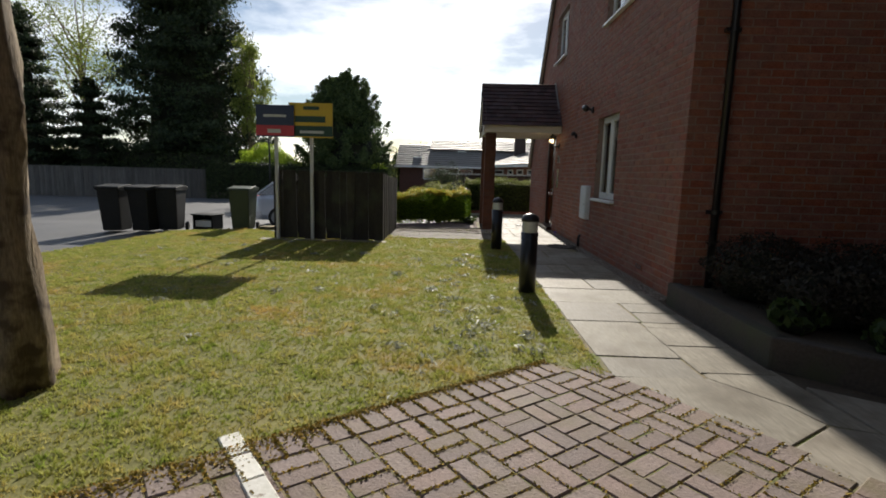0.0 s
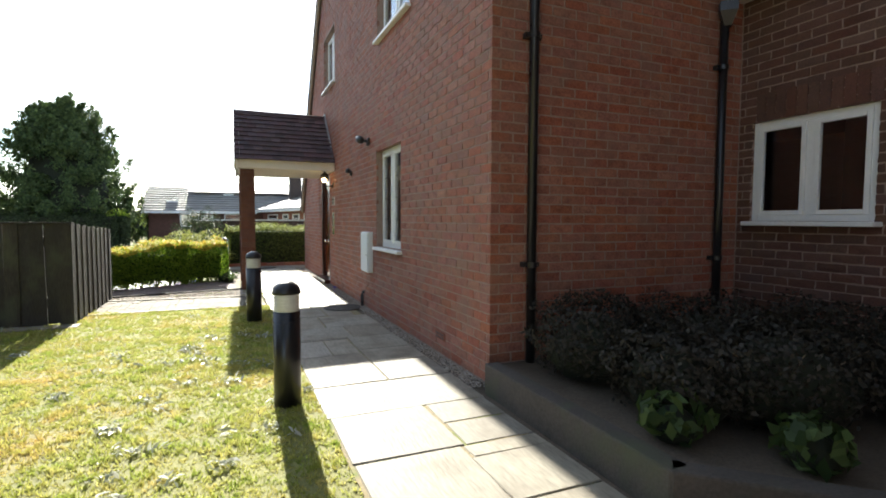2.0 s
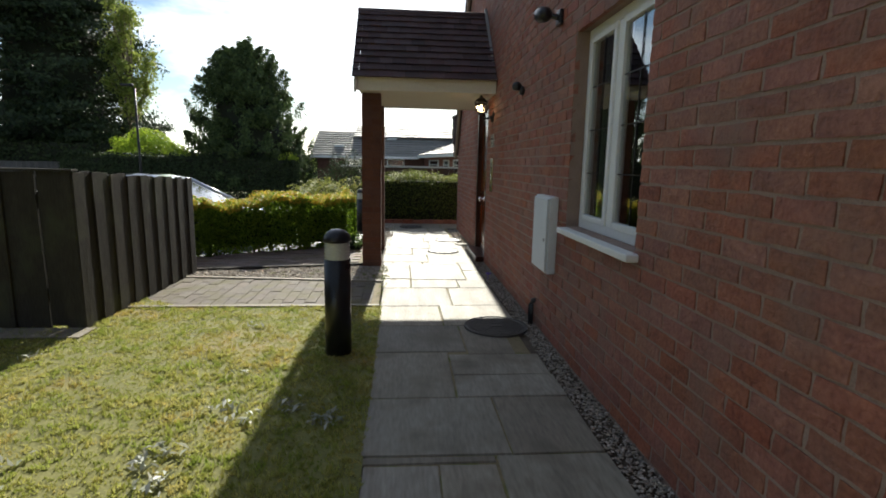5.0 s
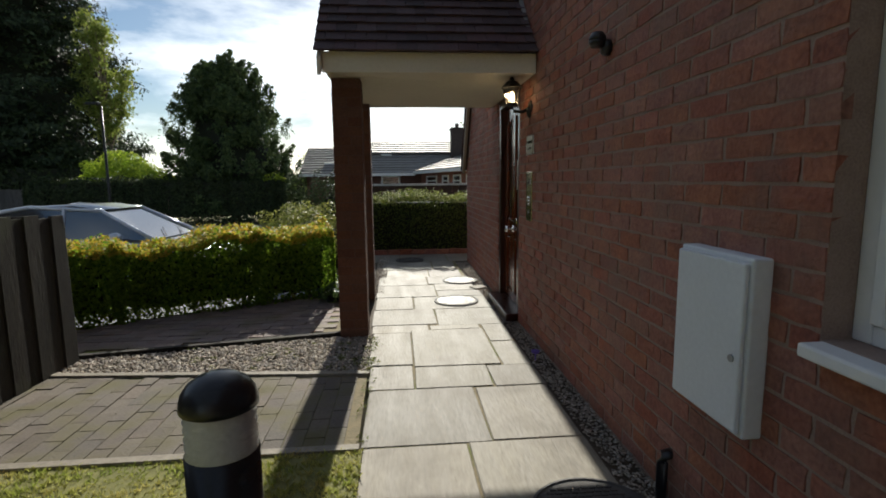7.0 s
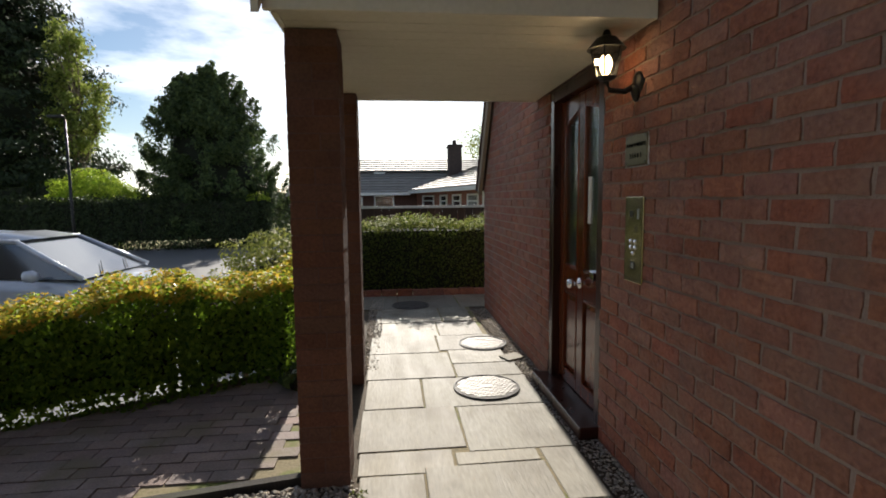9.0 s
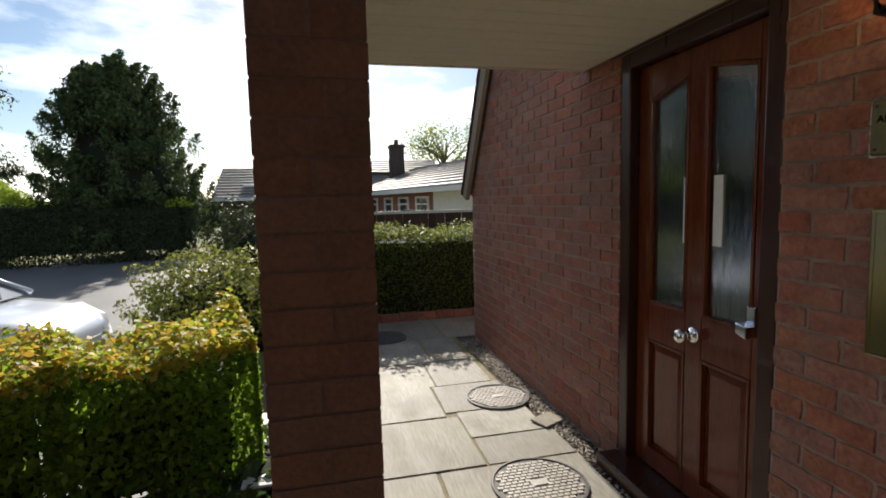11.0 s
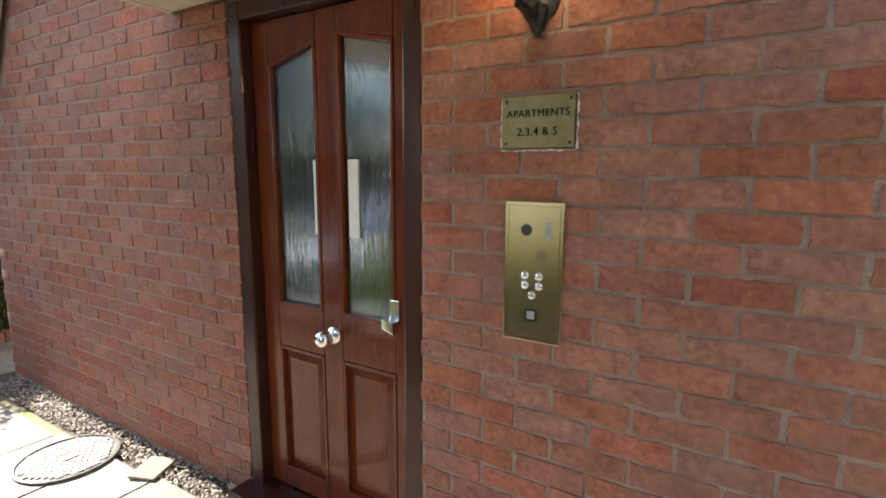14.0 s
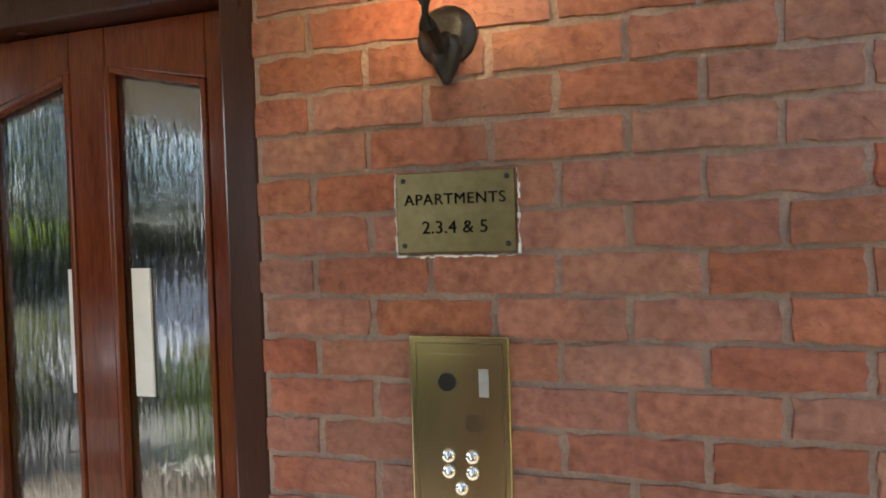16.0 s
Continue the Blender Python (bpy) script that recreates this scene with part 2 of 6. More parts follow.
BLACK = surf("black_plastic", (0.008, 0.008, 0.010), (0.018, 0.018, 0.021), 0.3, 4, 80, 0.05)
IRON = surf("cast_black", (0.010, 0.010, 0.010), (0.022, 0.020, 0.018), 0.35, 9, 60, 0.5, spec=0.35)
MAHOG = surf("mahogany", (0.08, 0.015, 0.006), (0.165, 0.036, 0.011), 0.18, 3, 30, 0.04, stretch=(6, 6, 0.6), coat=0.2, spec=0.35)
DARKWOOD = surf("dark_stained_frame", (0.022, 0.006, 0.004), (0.05, 0.013, 0.007), 0.3, 3, 30, 0.05, stretch=(6, 6, 0.6), spec=0.35, coat=0.12)
CHROME = surf("chrome", (0.85, 0.85, 0.86), (0.9, 0.9, 0.9), 0.1, 3, 20, 0.0, metal=1.0)
ENAMEL = surf("black_enamel", (0.006, 0.006, 0.006), (0.012, 0.011, 0.01), 0.8, 4, 40, 0.0, spec=0.1)
# Brass with the plaque's dark reflection put into its colour.
DARK_BRASS = surf("dark_brass", (0.13, 0.105, 0.05), (0.19, 0.155, 0.08), 0.4, 4, 50, 0.01, metal=1.0)
BRASS = surf("brushed_brass", (0.40, 0.34, 0.20), (0.50, 0.43, 0.27), 0.22, 3, 40, 0.004, metal=1.0, stretch=(1, 1, 0.3))
TIMBER = surf("weathered_timber", (0.018, 0.015, 0.012), (0.052, 0.045, 0.034), 0.9, 4, 40, 0.5, "object", 0.25, stretch=(3, 3, 0.4), stain=(0.08, 0.09, 0.05), stain_scale=2, stain_at=(0.55, 0.8))
FENCEWOOD = surf("brown_fence", (0.045, 0.026, 0.02), (0.09, 0.055, 0.04), 0.9, 3, 30, 0.4, "island", 0.25, stretch=(3, 3, 0.5))
GREYFENCE = surf("grey_fence", (0.07, 0.065, 0.06), (0.15, 0.14, 0.13), 0.9, 3, 30, 0.4, "island", 0.25, stretch=(3, 3, 0.5))
TILE = surf("roof_tile", (0.055, 0.032, 0.036), (0.12, 0.075, 0.075), 0.8, 6, 70, 0.5, "island", 0.3)
GREYTILE = surf("grey_roof_tile", (0.17, 0.16, 0.15), (0.29, 0.275, 0.26), 0.6, 3, 40, 0.4, "island", 0.15)
# Very dark brown brick for the chimney and the two plain walls.
DARKBRICK = surf("dark_brick", (0.04, 0.03, 0.028), (0.09, 0.065, 0.055), 0.9, 8, 70, 0.5)
BARK = surf("bark", (0.10, 0.075, 0.05), (0.30, 0.24, 0.17), 0.95, 7, 45, 1.0, stretch=(2.5, 2.5, 0.5), stain=(0.07, 0.05, 0.035), stain_scale=6, stain_at=(0.5, 0.6))
# Near-black colour of solid cores that paint the shade inside foliage.
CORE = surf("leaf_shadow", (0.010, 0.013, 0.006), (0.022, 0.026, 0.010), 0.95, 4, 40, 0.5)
GLASS = glass_mat("window_glass", (0.9, 0.93, 0.92), ior=1.8)
DOORGLASS = glass_mat("reeded_glass", (0.78, 0.86, 0.92), 0.04, 0.07, (70, 70, 12), 2.6)
LAMPGLASS = glass_mat("lamp_glass", (0.95, 0.95, 0.93), 0.15)
# Near-black paint that puts the darkness of unlit rooms into the colour.
UNLIT_BLACK = surf("unlit_black", (0.03, 0.03, 0.03), (0.06, 0.055, 0.05), 0.9, 2, 20, 0.0)
CURTAIN = surf("curtain", (0.18, 0.22, 0.18), (0.30, 0.34, 0.28), 0.9, 5, 40, 0.1, stretch=(8, 8, 0.5))
PAPER = surf("white_paper", (0.72, 0.72, 0.70), (0.8, 0.8, 0.78), 0.7, 3, 30, 0.0)
BULB = glow_mat("lit_bulb", (1.0, 0.70, 0.36), 7.0)
CARPAINT = surf("silver_blue_paint", (0.60, 0.64, 0.72), (0.64, 0.68, 0.76), 0.3, 1, 20, 0.0, metal=0.35, coat=0.8)
CARGLASS = surf("car_glass", (0.02, 0.03, 0.035), (0.03, 0.04, 0.045), 0.05, 1, 20, 0.0, spec=1.0, coat=1.0)
CARGLASS.node_tree.nodes["Principled BSDF"].inputs["IOR"].default_value = 1.9
RUBBER = surf("rubber", (0.015, 0.015, 0.015), (0.03, 0.03, 0.03), 0.8, 5, 60, 0.2)
BINPLASTIC = surf("bin_plastic", (0.008, 0.009, 0.009), (0.018, 0.019, 0.02), 0.6, 5, 50, 0.1, spec=0.3)
BINGREEN = surf("green_bin_plastic", (0.02, 0.035, 0.014), (0.04, 0.06, 0.024), 0.5, 5, 50, 0.1)
GALV = surf("galvanised", (0.30, 0.31, 0.31), (0.42, 0.43, 0.43), 0.5, 5, 60, 0.1, metal=0.6)
COVERIRON = surf("cover_plate", (0.30, 0.27, 0.23), (0.47, 0.43, 0.38), 0.5, 8, 60, 0.4)
LINEPAINT = surf("worn_white_paint", (0.66, 0.65, 0.58), (0.80, 0.79, 0.74), 0.7, 5, 40, 0.4, "object", 0.08, stain=(0.3, 0.25, 0.2), stain_scale=14, stain_at=(0.58, 0.66))
SIGNNAVY = surf("navy_board", (0.02, 0.03, 0.07), (0.03, 0.045, 0.10), 0.5, 2, 30, 0.0)
SIGNRED = surf("red_board", (0.5, 0.04, 0.06), (0.6, 0.06, 0.08), 0.5, 2, 30, 0.0)
SIGNYELLOW = surf("yellow_board", (0.62, 0.40, 0.02), (0.72, 0.48, 0.04), 0.5, 2, 30, 0.0)
SIGNGREEN = surf("green_board", (0.015, 0.05, 0.03), (0.025, 0.07, 0.04), 0.5, 2, 30, 0.0)
PALEPOST = surf("pale_post", (0.5, 0.5, 0.48), (0.66, 0.66, 0.63), 0.7, 4, 40, 0.1)
HEDGE_A = leaf_mat("hedge_leaf", (0.07, 0.145, 0.012), (0.29, 0.43, 0.04), 0.6)
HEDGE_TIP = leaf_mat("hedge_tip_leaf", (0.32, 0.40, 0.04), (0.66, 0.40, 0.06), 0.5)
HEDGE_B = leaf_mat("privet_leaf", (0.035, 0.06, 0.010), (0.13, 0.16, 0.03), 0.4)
# Paler leaf colour that paints sunlight on the privet's top.
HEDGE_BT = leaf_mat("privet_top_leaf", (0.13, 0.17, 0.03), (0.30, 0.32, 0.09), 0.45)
HEDGE_FAR = leaf_mat("dark_hedge_leaf", (0.02, 0.034, 0.012), (0.065, 0.09, 0.03), 0.3)
GOLD = leaf_mat("golden_leaf", (0.22, 0.35, 0.03), (0.50, 0.60, 0.07), 0.6)
VARIEG = leaf_mat("variegated_leaf", (0.12, 0.16, 0.03), (0.38, 0.38, 0.10), 0.4)
CONIFER = leaf_mat("conifer_spray", (0.035, 0.065, 0.02), (0.12, 0.165, 0.05), 0.35)
SPRUCE = leaf_mat("dark_conifer_spray", (0.016, 0.03, 0.013), (0.055, 0.08, 0.03), 0.3)
LIME = leaf_mat("spring_leaf", (0.14, 0.20, 0.03), (0.34, 0.38, 0.10), 0.5)
SHRUB = leaf_mat("purple_shrub_leaf", (0.018, 0.018, 0.013), (0.06, 0.05, 0.038), 0.3)
IVY = leaf_mat("broad_green_leaf", (0.035, 0.06, 0.02), (0.11, 0.16, 0.05), 0.4)


# ---- building tools ----
class Shape:
    """Gathers faces for one mesh."""

    def __init__(self):
        self.v, self.f = [], []

    def add(self, verts, faces):
        k = len(self.v)
        self.v.extend(tuple(p) for p in verts)
        self.f.extend(tuple(i + k for i in q) for q in faces)
        return self

    def box(self, x0, y0, z0, x1, y1, z1, m=None):
        c = [(x, y, z) for z in (z0, z1) for x, y in ((x0, y0), (x1, y0), (x1, y1), (x0, y1))]
        if m is not None:
            c = [m @ Vector(p) for p in c]
        return self.add(c, ((3, 2, 1, 0), (4, 5, 6, 7), (0, 1, 5, 4), (1, 2, 6, 5), (2, 3, 7, 6), (3, 0, 4, 7)))

    def prism(self, poly, z0, z1):
        """A flat-topped block over an outline given anticlockwise."""
        n = len(poly)
        v = [(x, y, z0) for x, y in poly] + [(x, y, z1) for x, y in poly]
        f = [tuple(range(n - 1, -1, -1)), tuple(range(n, 2 * n))] + [(i, (i + 1) % n, (i + 1) % n + n, i + n) for i in range(n)]
        return self.add(v, f)

    def prism_x(self, poly, x0, x1):
        """A block along x over an outline of (y, z), anticlockwise seen from +x."""
        n = len(poly)
        v = [(x0, y, z) for y, z in poly] + [(x1, y, z) for y, z in poly]
        f = [tuple(range(n - 1, -1, -1)), tuple(range(n, 2 * n))] + [(i, (i + 1) % n, (i + 1) % n + n, i + n) for i in range(n)]
        return self.add(v, f)

    def tube(self, pts, radii, n=12, caps=True):
        """A round tube along points."""
        pts = [Vector(p) for p in pts]
        k = len(self.v)
        for i, p in enumerate(pts):
            d = (pts[min(i + 1, len(pts) - 1)] - pts[max(i - 1, 0)]).normalized()
            a = d.orthogonal().normalized() if abs(d.z) < 0.95 else Vector((1, 0, 0)) - d * d.x
            a.normalize()
            b = d.cross(a)
            for j in range(n):
                w = 2 * math.pi * j / n
                self.v.append(tuple(p + (a * math.cos(w) + b * math.sin(w)) * radii[i]))
        for i in range(len(pts) - 1):
            for j in range(n):
                q, r = k + i * n, (j + 1) % n
                self.f.append((q + j, q + r, q + n + r, q + n + j))
        if caps:
            self.f.append(tuple(k + j for j in range(n - 1, -1, -1)))
            self.f.append(tuple(k + (len(pts) - 1) * n + j for j in range(n)))
        return self

    def lathe(self, profile, n=20, at=(0, 0, 0), m=None):
        """A turned body from (radius, height) pairs."""
        k = len(self.v)
        for r, z in profile:
            for j in range(n):
                w = 2 * math.pi * j / n
                p = Vector((r * math.cos(w), r * math.sin(w), z))
                p = (m @ p if m is not None else p) + Vector(at)
                self.v.append(tuple(p))
        for i in range(len(profile) - 1):
            for j in range(n):
                q, r = k + i * n, (j + 1) % n
                self.f.append((q + j, q + r, q + n + r, q + n + j))
        self.f.append(tuple(k + j for j in range(n - 1, -1, -1)))
        self.f.append(tuple(k + (len(profile) - 1) * n + j for j in range(n)))
        return self

    def mesh(self, name, material, smooth=False):
        me = bpy.data.meshes.new(name)
        me.from_pydata(self.v, [], self.f)
        for s in material if isinstance(material, (list, tuple)) else (material,):
            me.materials.append(s)
        if smooth:
            me.shade_smooth()
        me.update()
        return me


def thing(name, label, category, at=(0, 0, 0), group="", kind=""):
    """An empty at a thing's base, to parent its parts."""
    ob = new(name)
    ob.location = at
    ob.empty_display_size = 0.1
    return tagged(ob, label, category, group, kind)


def world_of(ob):
    m = ob.matrix_basis.copy()
    return world_of(ob.parent) @ ob.matrix_parent_inverse @ m if ob.parent else m


def part(name, shape, material, parent, label="", smooth=False, bevel=0.0, kind=""):
    """One mesh under a thing or a part; its shape is given in world coordinates."""
    ob = new(name, shape.mesh(name, material, smooth))
    ob.parent = parent
    ob.matrix_parent_inverse = world_of(parent).inverted()
    if bevel:
        b = ob.modifiers.new("edge", "BEVEL")
        b.width, b.segments, b.limit_method = bevel, 2, "ANGLE"
    return tagged(ob, label, kind=kind)


def solo(name, shape, material, label, category="", group="", kind="", smooth=False, bevel=0.0):
    """A thing of one mesh."""
    ob = new(name, shape.mesh(name, material, smooth))
    if bevel:
        b = ob.modifiers.new("edge", "BEVEL")
        b.width, b.segments, b.limit_method = bevel, 2, "ANGLE"
    return tagged(ob, label, category, group, kind)


def leaves_mesh(name, pts, normals, sizes, material, aspect=0.55, seed=1, droop=0.0, mats=None):
    """Many small folded leaves, each of four corners, at the points given."""
    rng = np.random.default_rng(seed)
    n = len(pts)
    nor = normals + rng.normal(0, 0.55, (n, 3))
    nor /= np.linalg.norm(nor, axis=1)[:, None] + 1e-9
    t = rng.normal(0, 1, (n, 3))
    t[:, 2] -= droop
    t -= nor * (t * nor).sum(1)[:, None]
    t /= np.linalg.norm(t, axis=1)[:, None] + 1e-9
    s = np.cross(nor, t)
    a = sizes[:, None]
    v = np.stack([pts - t * a * 0.5, pts + s * a * aspect * 0.5 + nor * a * 0.12, pts + t * a * 0.5, pts - s * a * aspect * 0.5 + nor * a * 0.12], 1).reshape(-1, 3)
    me = bpy.data.meshes.new(name)
    me.vertices.add(4 * n)
    me.vertices.foreach_set("co", v.astype(np.float32).ravel())
    me.loops.add(4 * n)
    me.loops.foreach_set("vertex_index", np.arange(4 * n, dtype=np.int32))
    me.polygons.add(n)
    me.polygons.foreach_set("loop_start", np.arange(0, 4 * n, 4, dtype=np.int32))
    for s_ in (material if isinstance(material, (list, tuple)) else (material,)):
        me.materials.append(s_)
    if mats is not None:
        me.polygons.foreach_set("material_index", mats.astype(np.int32))
    me.update()
    me.validate()
    return me


def leaf_part(name, parent, *args, kind="", **kw):
    ob = new(name, leaves_mesh(name, *args, **kw))
    ob.parent = parent
    ob.matrix_parent_inverse = world_of(parent).inverted()
    return tagged(ob, kind=kind)


# ---- ground ----
def fall(x, y):
    """The drive lies a little lower than the garden and falls away behind the hedge."""
    s = min(max((y - 12.5) / 6.5, 0.0), 1.0)
    return -0.08 - 0.57 * s * s * (3 - 2 * s)


def sheet(xs, ys, height):
    sh = Shape()
    n = len(ys)
    sh.add([(x, y, height(x, y)) for x in xs for y in ys], [(i * n + j, (i + 1) * n + j, (i + 1) * n + j + 1, i * n + j + 1) for i in range(len(xs) - 1) for j in range(n - 1)])
    return sh


steps = [-1500, -400, -150, -80, -45] + [i for i in range(-30, 47)] + [55, 80, 150, 400, 1500]
solo("ground", sheet([-1500, -400, -100, -50, -30, -20, -12, -6, 0, 3, 6, 12, 30, 80, 400, 1500], steps, lambda x, y: fall(x, y) - 0.06), TURF, "rough grass and earth running out to the horizon", kind="structure")
solo("road", sheet([-34, -28, -22, -16, -12, -8, -5, -2, 0.6], [4 + 0.5 * i for i in range(61)], lambda x, y: fall(x, y)), ASPHALT, "worn grey asphalt drive and parking area", kind="structure")

EDGE_A, EDGE_B, EDGE_C, EDGE_D = (-1.55, 2.9), (1.58, 5.25), (1.94, 5.02), (3.05, 3.35)
lawn_poly = [(-4.5, 2.0), (-2.4, 2.25), EDGE_A, EDGE_B, EDGE_C, (1.952, 8.0), (1.915, 11.44), (0.2, 11.42), (-0.25, 11.7), (-2.3, 11.7), (-3.2, 12.1), (-4.35, 11.5), (-4.6, 8.6)]
lawn = solo("lawn", Shape().prism(lawn_poly, -0.3, 0.0), TURF, "short patchy lawn, sun-bleached and mossy in places", kind="structure")


def inside(px, py, poly):
    hit = np.zeros(len(px), bool)
    for (x0, y0), (x1, y1) in zip(poly, poly[1:] + poly[:1]):
        cross = (y0 > py) != (y1 > py)
        hit ^= cross & (px < (x1 - x0) * (py - y0) / ((y1 - y0) or 1e-9) + x0)
    return hit


def grass(name, poly, count, tall, seed, label, z=0.0):
    """Blades, each a thin triangle, thick and thin in patches."""
    rng = np.random.default_rng(seed)
    xs, ys = [p[0] for p in poly], [p[1] for p in poly]
    x, y = rng.uniform(min(xs), max(xs), count), rng.uniform(min(ys), max(ys), count)
    ok = inside(x, y, poly)
    x, y = x[ok], y[ok]
    n = len(x)
    patch = 0.5 + 0.5 * np.sin(x * 2.1 + np.sin(y * 1.7) * 2) * np.sin(y * 2.6 + np.sin(x * 1.3) * 2)
    tuft = np.array([noise.noise((a * 7.0, b * 7.0, 1.5)) + 0.6 * noise.noise((a * 17.0, b * 17.0, 4.5)) for a, b in zip(x[::4], y[::4])]).repeat(4)[:n]
    x, y = x[::4].repeat(4)[:n] + rng.normal(0, 0.007, n), y[::4].repeat(4)[:n] + rng.normal(0, 0.007, n)
    h = tall * rng.uniform(0.5, 1.2, n) * (0.55 + 0.5 * patch) * np.clip(1 + 0.7 * tuft, 0.5, 1.6)
    w = rng.uniform(0.003, 0.006, n)
    a, lean = rng.uniform(0, 6.283, n), rng.normal(0, 0.5, (n, 2))
    base = np.stack([x, y, np.full(n, z - 0.002)], 1)
    side = np.stack([np.cos(a) * w, np.sin(a) * w, np.zeros(n)], 1)
    tip = base + np.stack([lean[:, 0] * h, lean[:, 1] * h, h], 1)
    v = np.stack([base - side, base + side, tip], 1).reshape(-1, 3)
    me = bpy.data.meshes.new(name)
    me.vertices.add(3 * n)
    me.vertices.foreach_set("co", v.astype(np.float32).ravel())
    me.loops.add(3 * n)
    me.loops.foreach_set("vertex_index", np.arange(3 * n, dtype=np.int32))
    me.polygons.add(n)
    me.polygons.foreach_set("loop_start", np.arange(0, 3 * n, 3, dtype=np.int32))
    me.materials.append(GRASS)
    me.update()
    return tagged(new(name, me), label, "grass", kind="stuff")


grass("grass", lawn_poly, 520000, 0.026, 3, "short yellow-green grass blades over the lawn")

# beds under the paving
solo("path_bed", Shape().prism([EDGE_C, (3.05, 3.35), (6.0, 0.5), (6.0, 5.0), (3.2, 7.0), (3.2, 17.2), (4.6, 17.2), (4.6, 18.3), (1.2, 18.3), (1.2, 13.2), (1.9, 13.2), (1.93, 8.0)], -0.3, -0.022), SOIL, "dark earth bed under the paving", kind="structure")
solo("block_bed", Shape().prism([(-6, -3), (7, -3), (6.0, 0.5), EDGE_D, EDGE_C, EDGE_B, EDGE_A, (-6, -0.2)], -0.3, -0.02), MOSS, "mossy sand bed under the block paving", kind="structure")

# ---- the house ----
XW, Y_NEAR, Y_FAR = 3.2, 7.11, 17.17
COURSE, PITCH = 0.0755, 0.222
WIN = (9.24, 10.27, 0.885, 2.13)
UP1 = (13.0, 14.1, 3.72, 4.72)
UP2 = (8.95, 10.2, 3.5, 4.75)
DOOR = (13.60, 14.53, 0.0, 2.10)
HOLES = (WIN, UP1, UP2, DOOR)


def gable_top(y):
    """The height of the wall under the verge."""
    return min(1.50 + (17.2 - y) * 1.62 if y > 16.0 else 3.444 + (16.0 - y) * 1.32, 6.2)


def wall_solid(name, x0, x1, holes, label, material):
    """A wall along y with openings right through it."""
    ys = sorted({Y_NEAR, Y_FAR, 16.0, 13.912, *[h[i] for h in holes for i in (0, 1)]})
    sh = Shape()
    for a, b in zip(ys, ys[1:]):
        cuts = sorted((h[2], h[3]) for h in holes if h[0] <= a + 1e-6 and h[1] >= b - 1e-6)
        z = -0.3
        for lo, hi in cuts:
            if lo > z:
                sh.box(x0, a, z, x1, b, lo)
            z = hi
        sh.prism_x([(a, z), (b, z), (b, gable_top(b)), (a, gable_top(a))], x0, x1)
    return solo(name, sh, material, label, kind="structure")


wall_gable = wall_solid("wall_gable", XW + 0.0015, XW + 0.12, HOLES, "red-brown brick gable wall of the house with pale mortar", MORTAR)


def brick_rows(y_lo, y_hi, z_lo, z_hi, holes, top=None, seed=5):
    """Brick boxes in stretcher bond, cut to openings: y0, y1, z0, z1."""
    rng = random.Random(seed)
    k0, k1 = math.floor(z_lo / COURSE), math.ceil(z_hi / COURSE)
    for k in range(k0, k1):
        z0, z1 = k * COURSE + 0.0062, (k + 1) * COURSE - 0.0062
        y = 13.04 + (0 if k % 2 else PITCH / 2) - 60 * PITCH
        while y < y_hi:
            a, b = max(y + 0.0075, y_lo), min(y + PITCH - 0.0075, y_hi)
            y += PITCH
            if b - a < 0.02:
                continue
            spans = [(a, b)]
            for h in holes:
                if z1 > h[2] + 0.01 and z0 < h[3] - 0.01:
                    cut = []
                    for p, q in spans:
                        if q <= h[0] or p >= h[1]:
                            cut.append((p, q))
                        else:
                            if p < h[0] - 0.02:
                                cut.append((p, h[0]))
                            if q > h[1] + 0.02:
                                cut.append((h[1], q))
                    spans = cut
            for p, q in spans:
                if top and z1 > min(top(p), top(q)):
                    continue
                yield p, q, z0, z1, rng


def rough_brick(sh, x, p, q, z0, z1, rng, deep=0.03, nu=3, nv=2, wild=1.0):
    """One worn brick: an uneven face of small facets, ragged at its arrises."""
    j = lambda s: rng.uniform(-s, s)
    o, tilt = x + rng.uniform(-0.0045, -0.0018), rng.uniform(-0.001, 0.0035)
    k = len(sh.v)
    back = [(x + deep, p, z0), (x + deep, q, z0), (x + deep, q, z1), (x + deep, p, z1)]
    grid = []
    for b in range(nv + 1):
        for a in range(nu + 1):
            rim = a in (0, nu) or b in (0, nv)
            y, z = p + (q - p) * a / nu, z0 + (z1 - z0) * b / nv
            if not rim:
                y, z = y + j(0.4 * (q - p) / nu), z + j(0.3 * (z1 - z0) / nv)
            grid.append((o + tilt * (b / nv - 0.6) + (0.0012 + j(0.0008) if rim else j(0.0016 * wild)), y + j(0.0036), z + j(0.0034 * (wild if b in (0, nv) else 1))))
    n = nu + 1
    f = [(4 + b * n + a, 4 + (b + 1) * n + a, 4 + (b + 1) * n + a + 1, 4 + b * n + a + 1) for b in range(nv) for a in range(nu)]
    lo, hi = [4 + a for a in range(n)], [4 + nv * n + a for a in range(n)]
    f += [(0, *lo, 1)[::1], (3, 2, *hi[::-1])]
    f += [(0, 3, *[4 + b * n for b in range(nv, -1, -1)]), (1, *[4 + b * n + nu for b in range(nv + 1)], 2)]
    sh.add(back + grid, f)
    return len(f)


near_bricks, rest = [], Shape()
for p, q, z0, z1, rng in brick_rows(Y_NEAR, Y_FAR, 0.0, 6.2, HOLES, gable_top):
    if 12.35 < p and q < 15.1 and z1 < 2.12:
        near_bricks.append((p, q, z0, z1, rng.random()))
    else:
        rough_brick(rest, XW, p, q, z0, z1, rng)
part("brickwork", rest, BRICK, wall_gable, "weathered red bricks", kind="stuff")

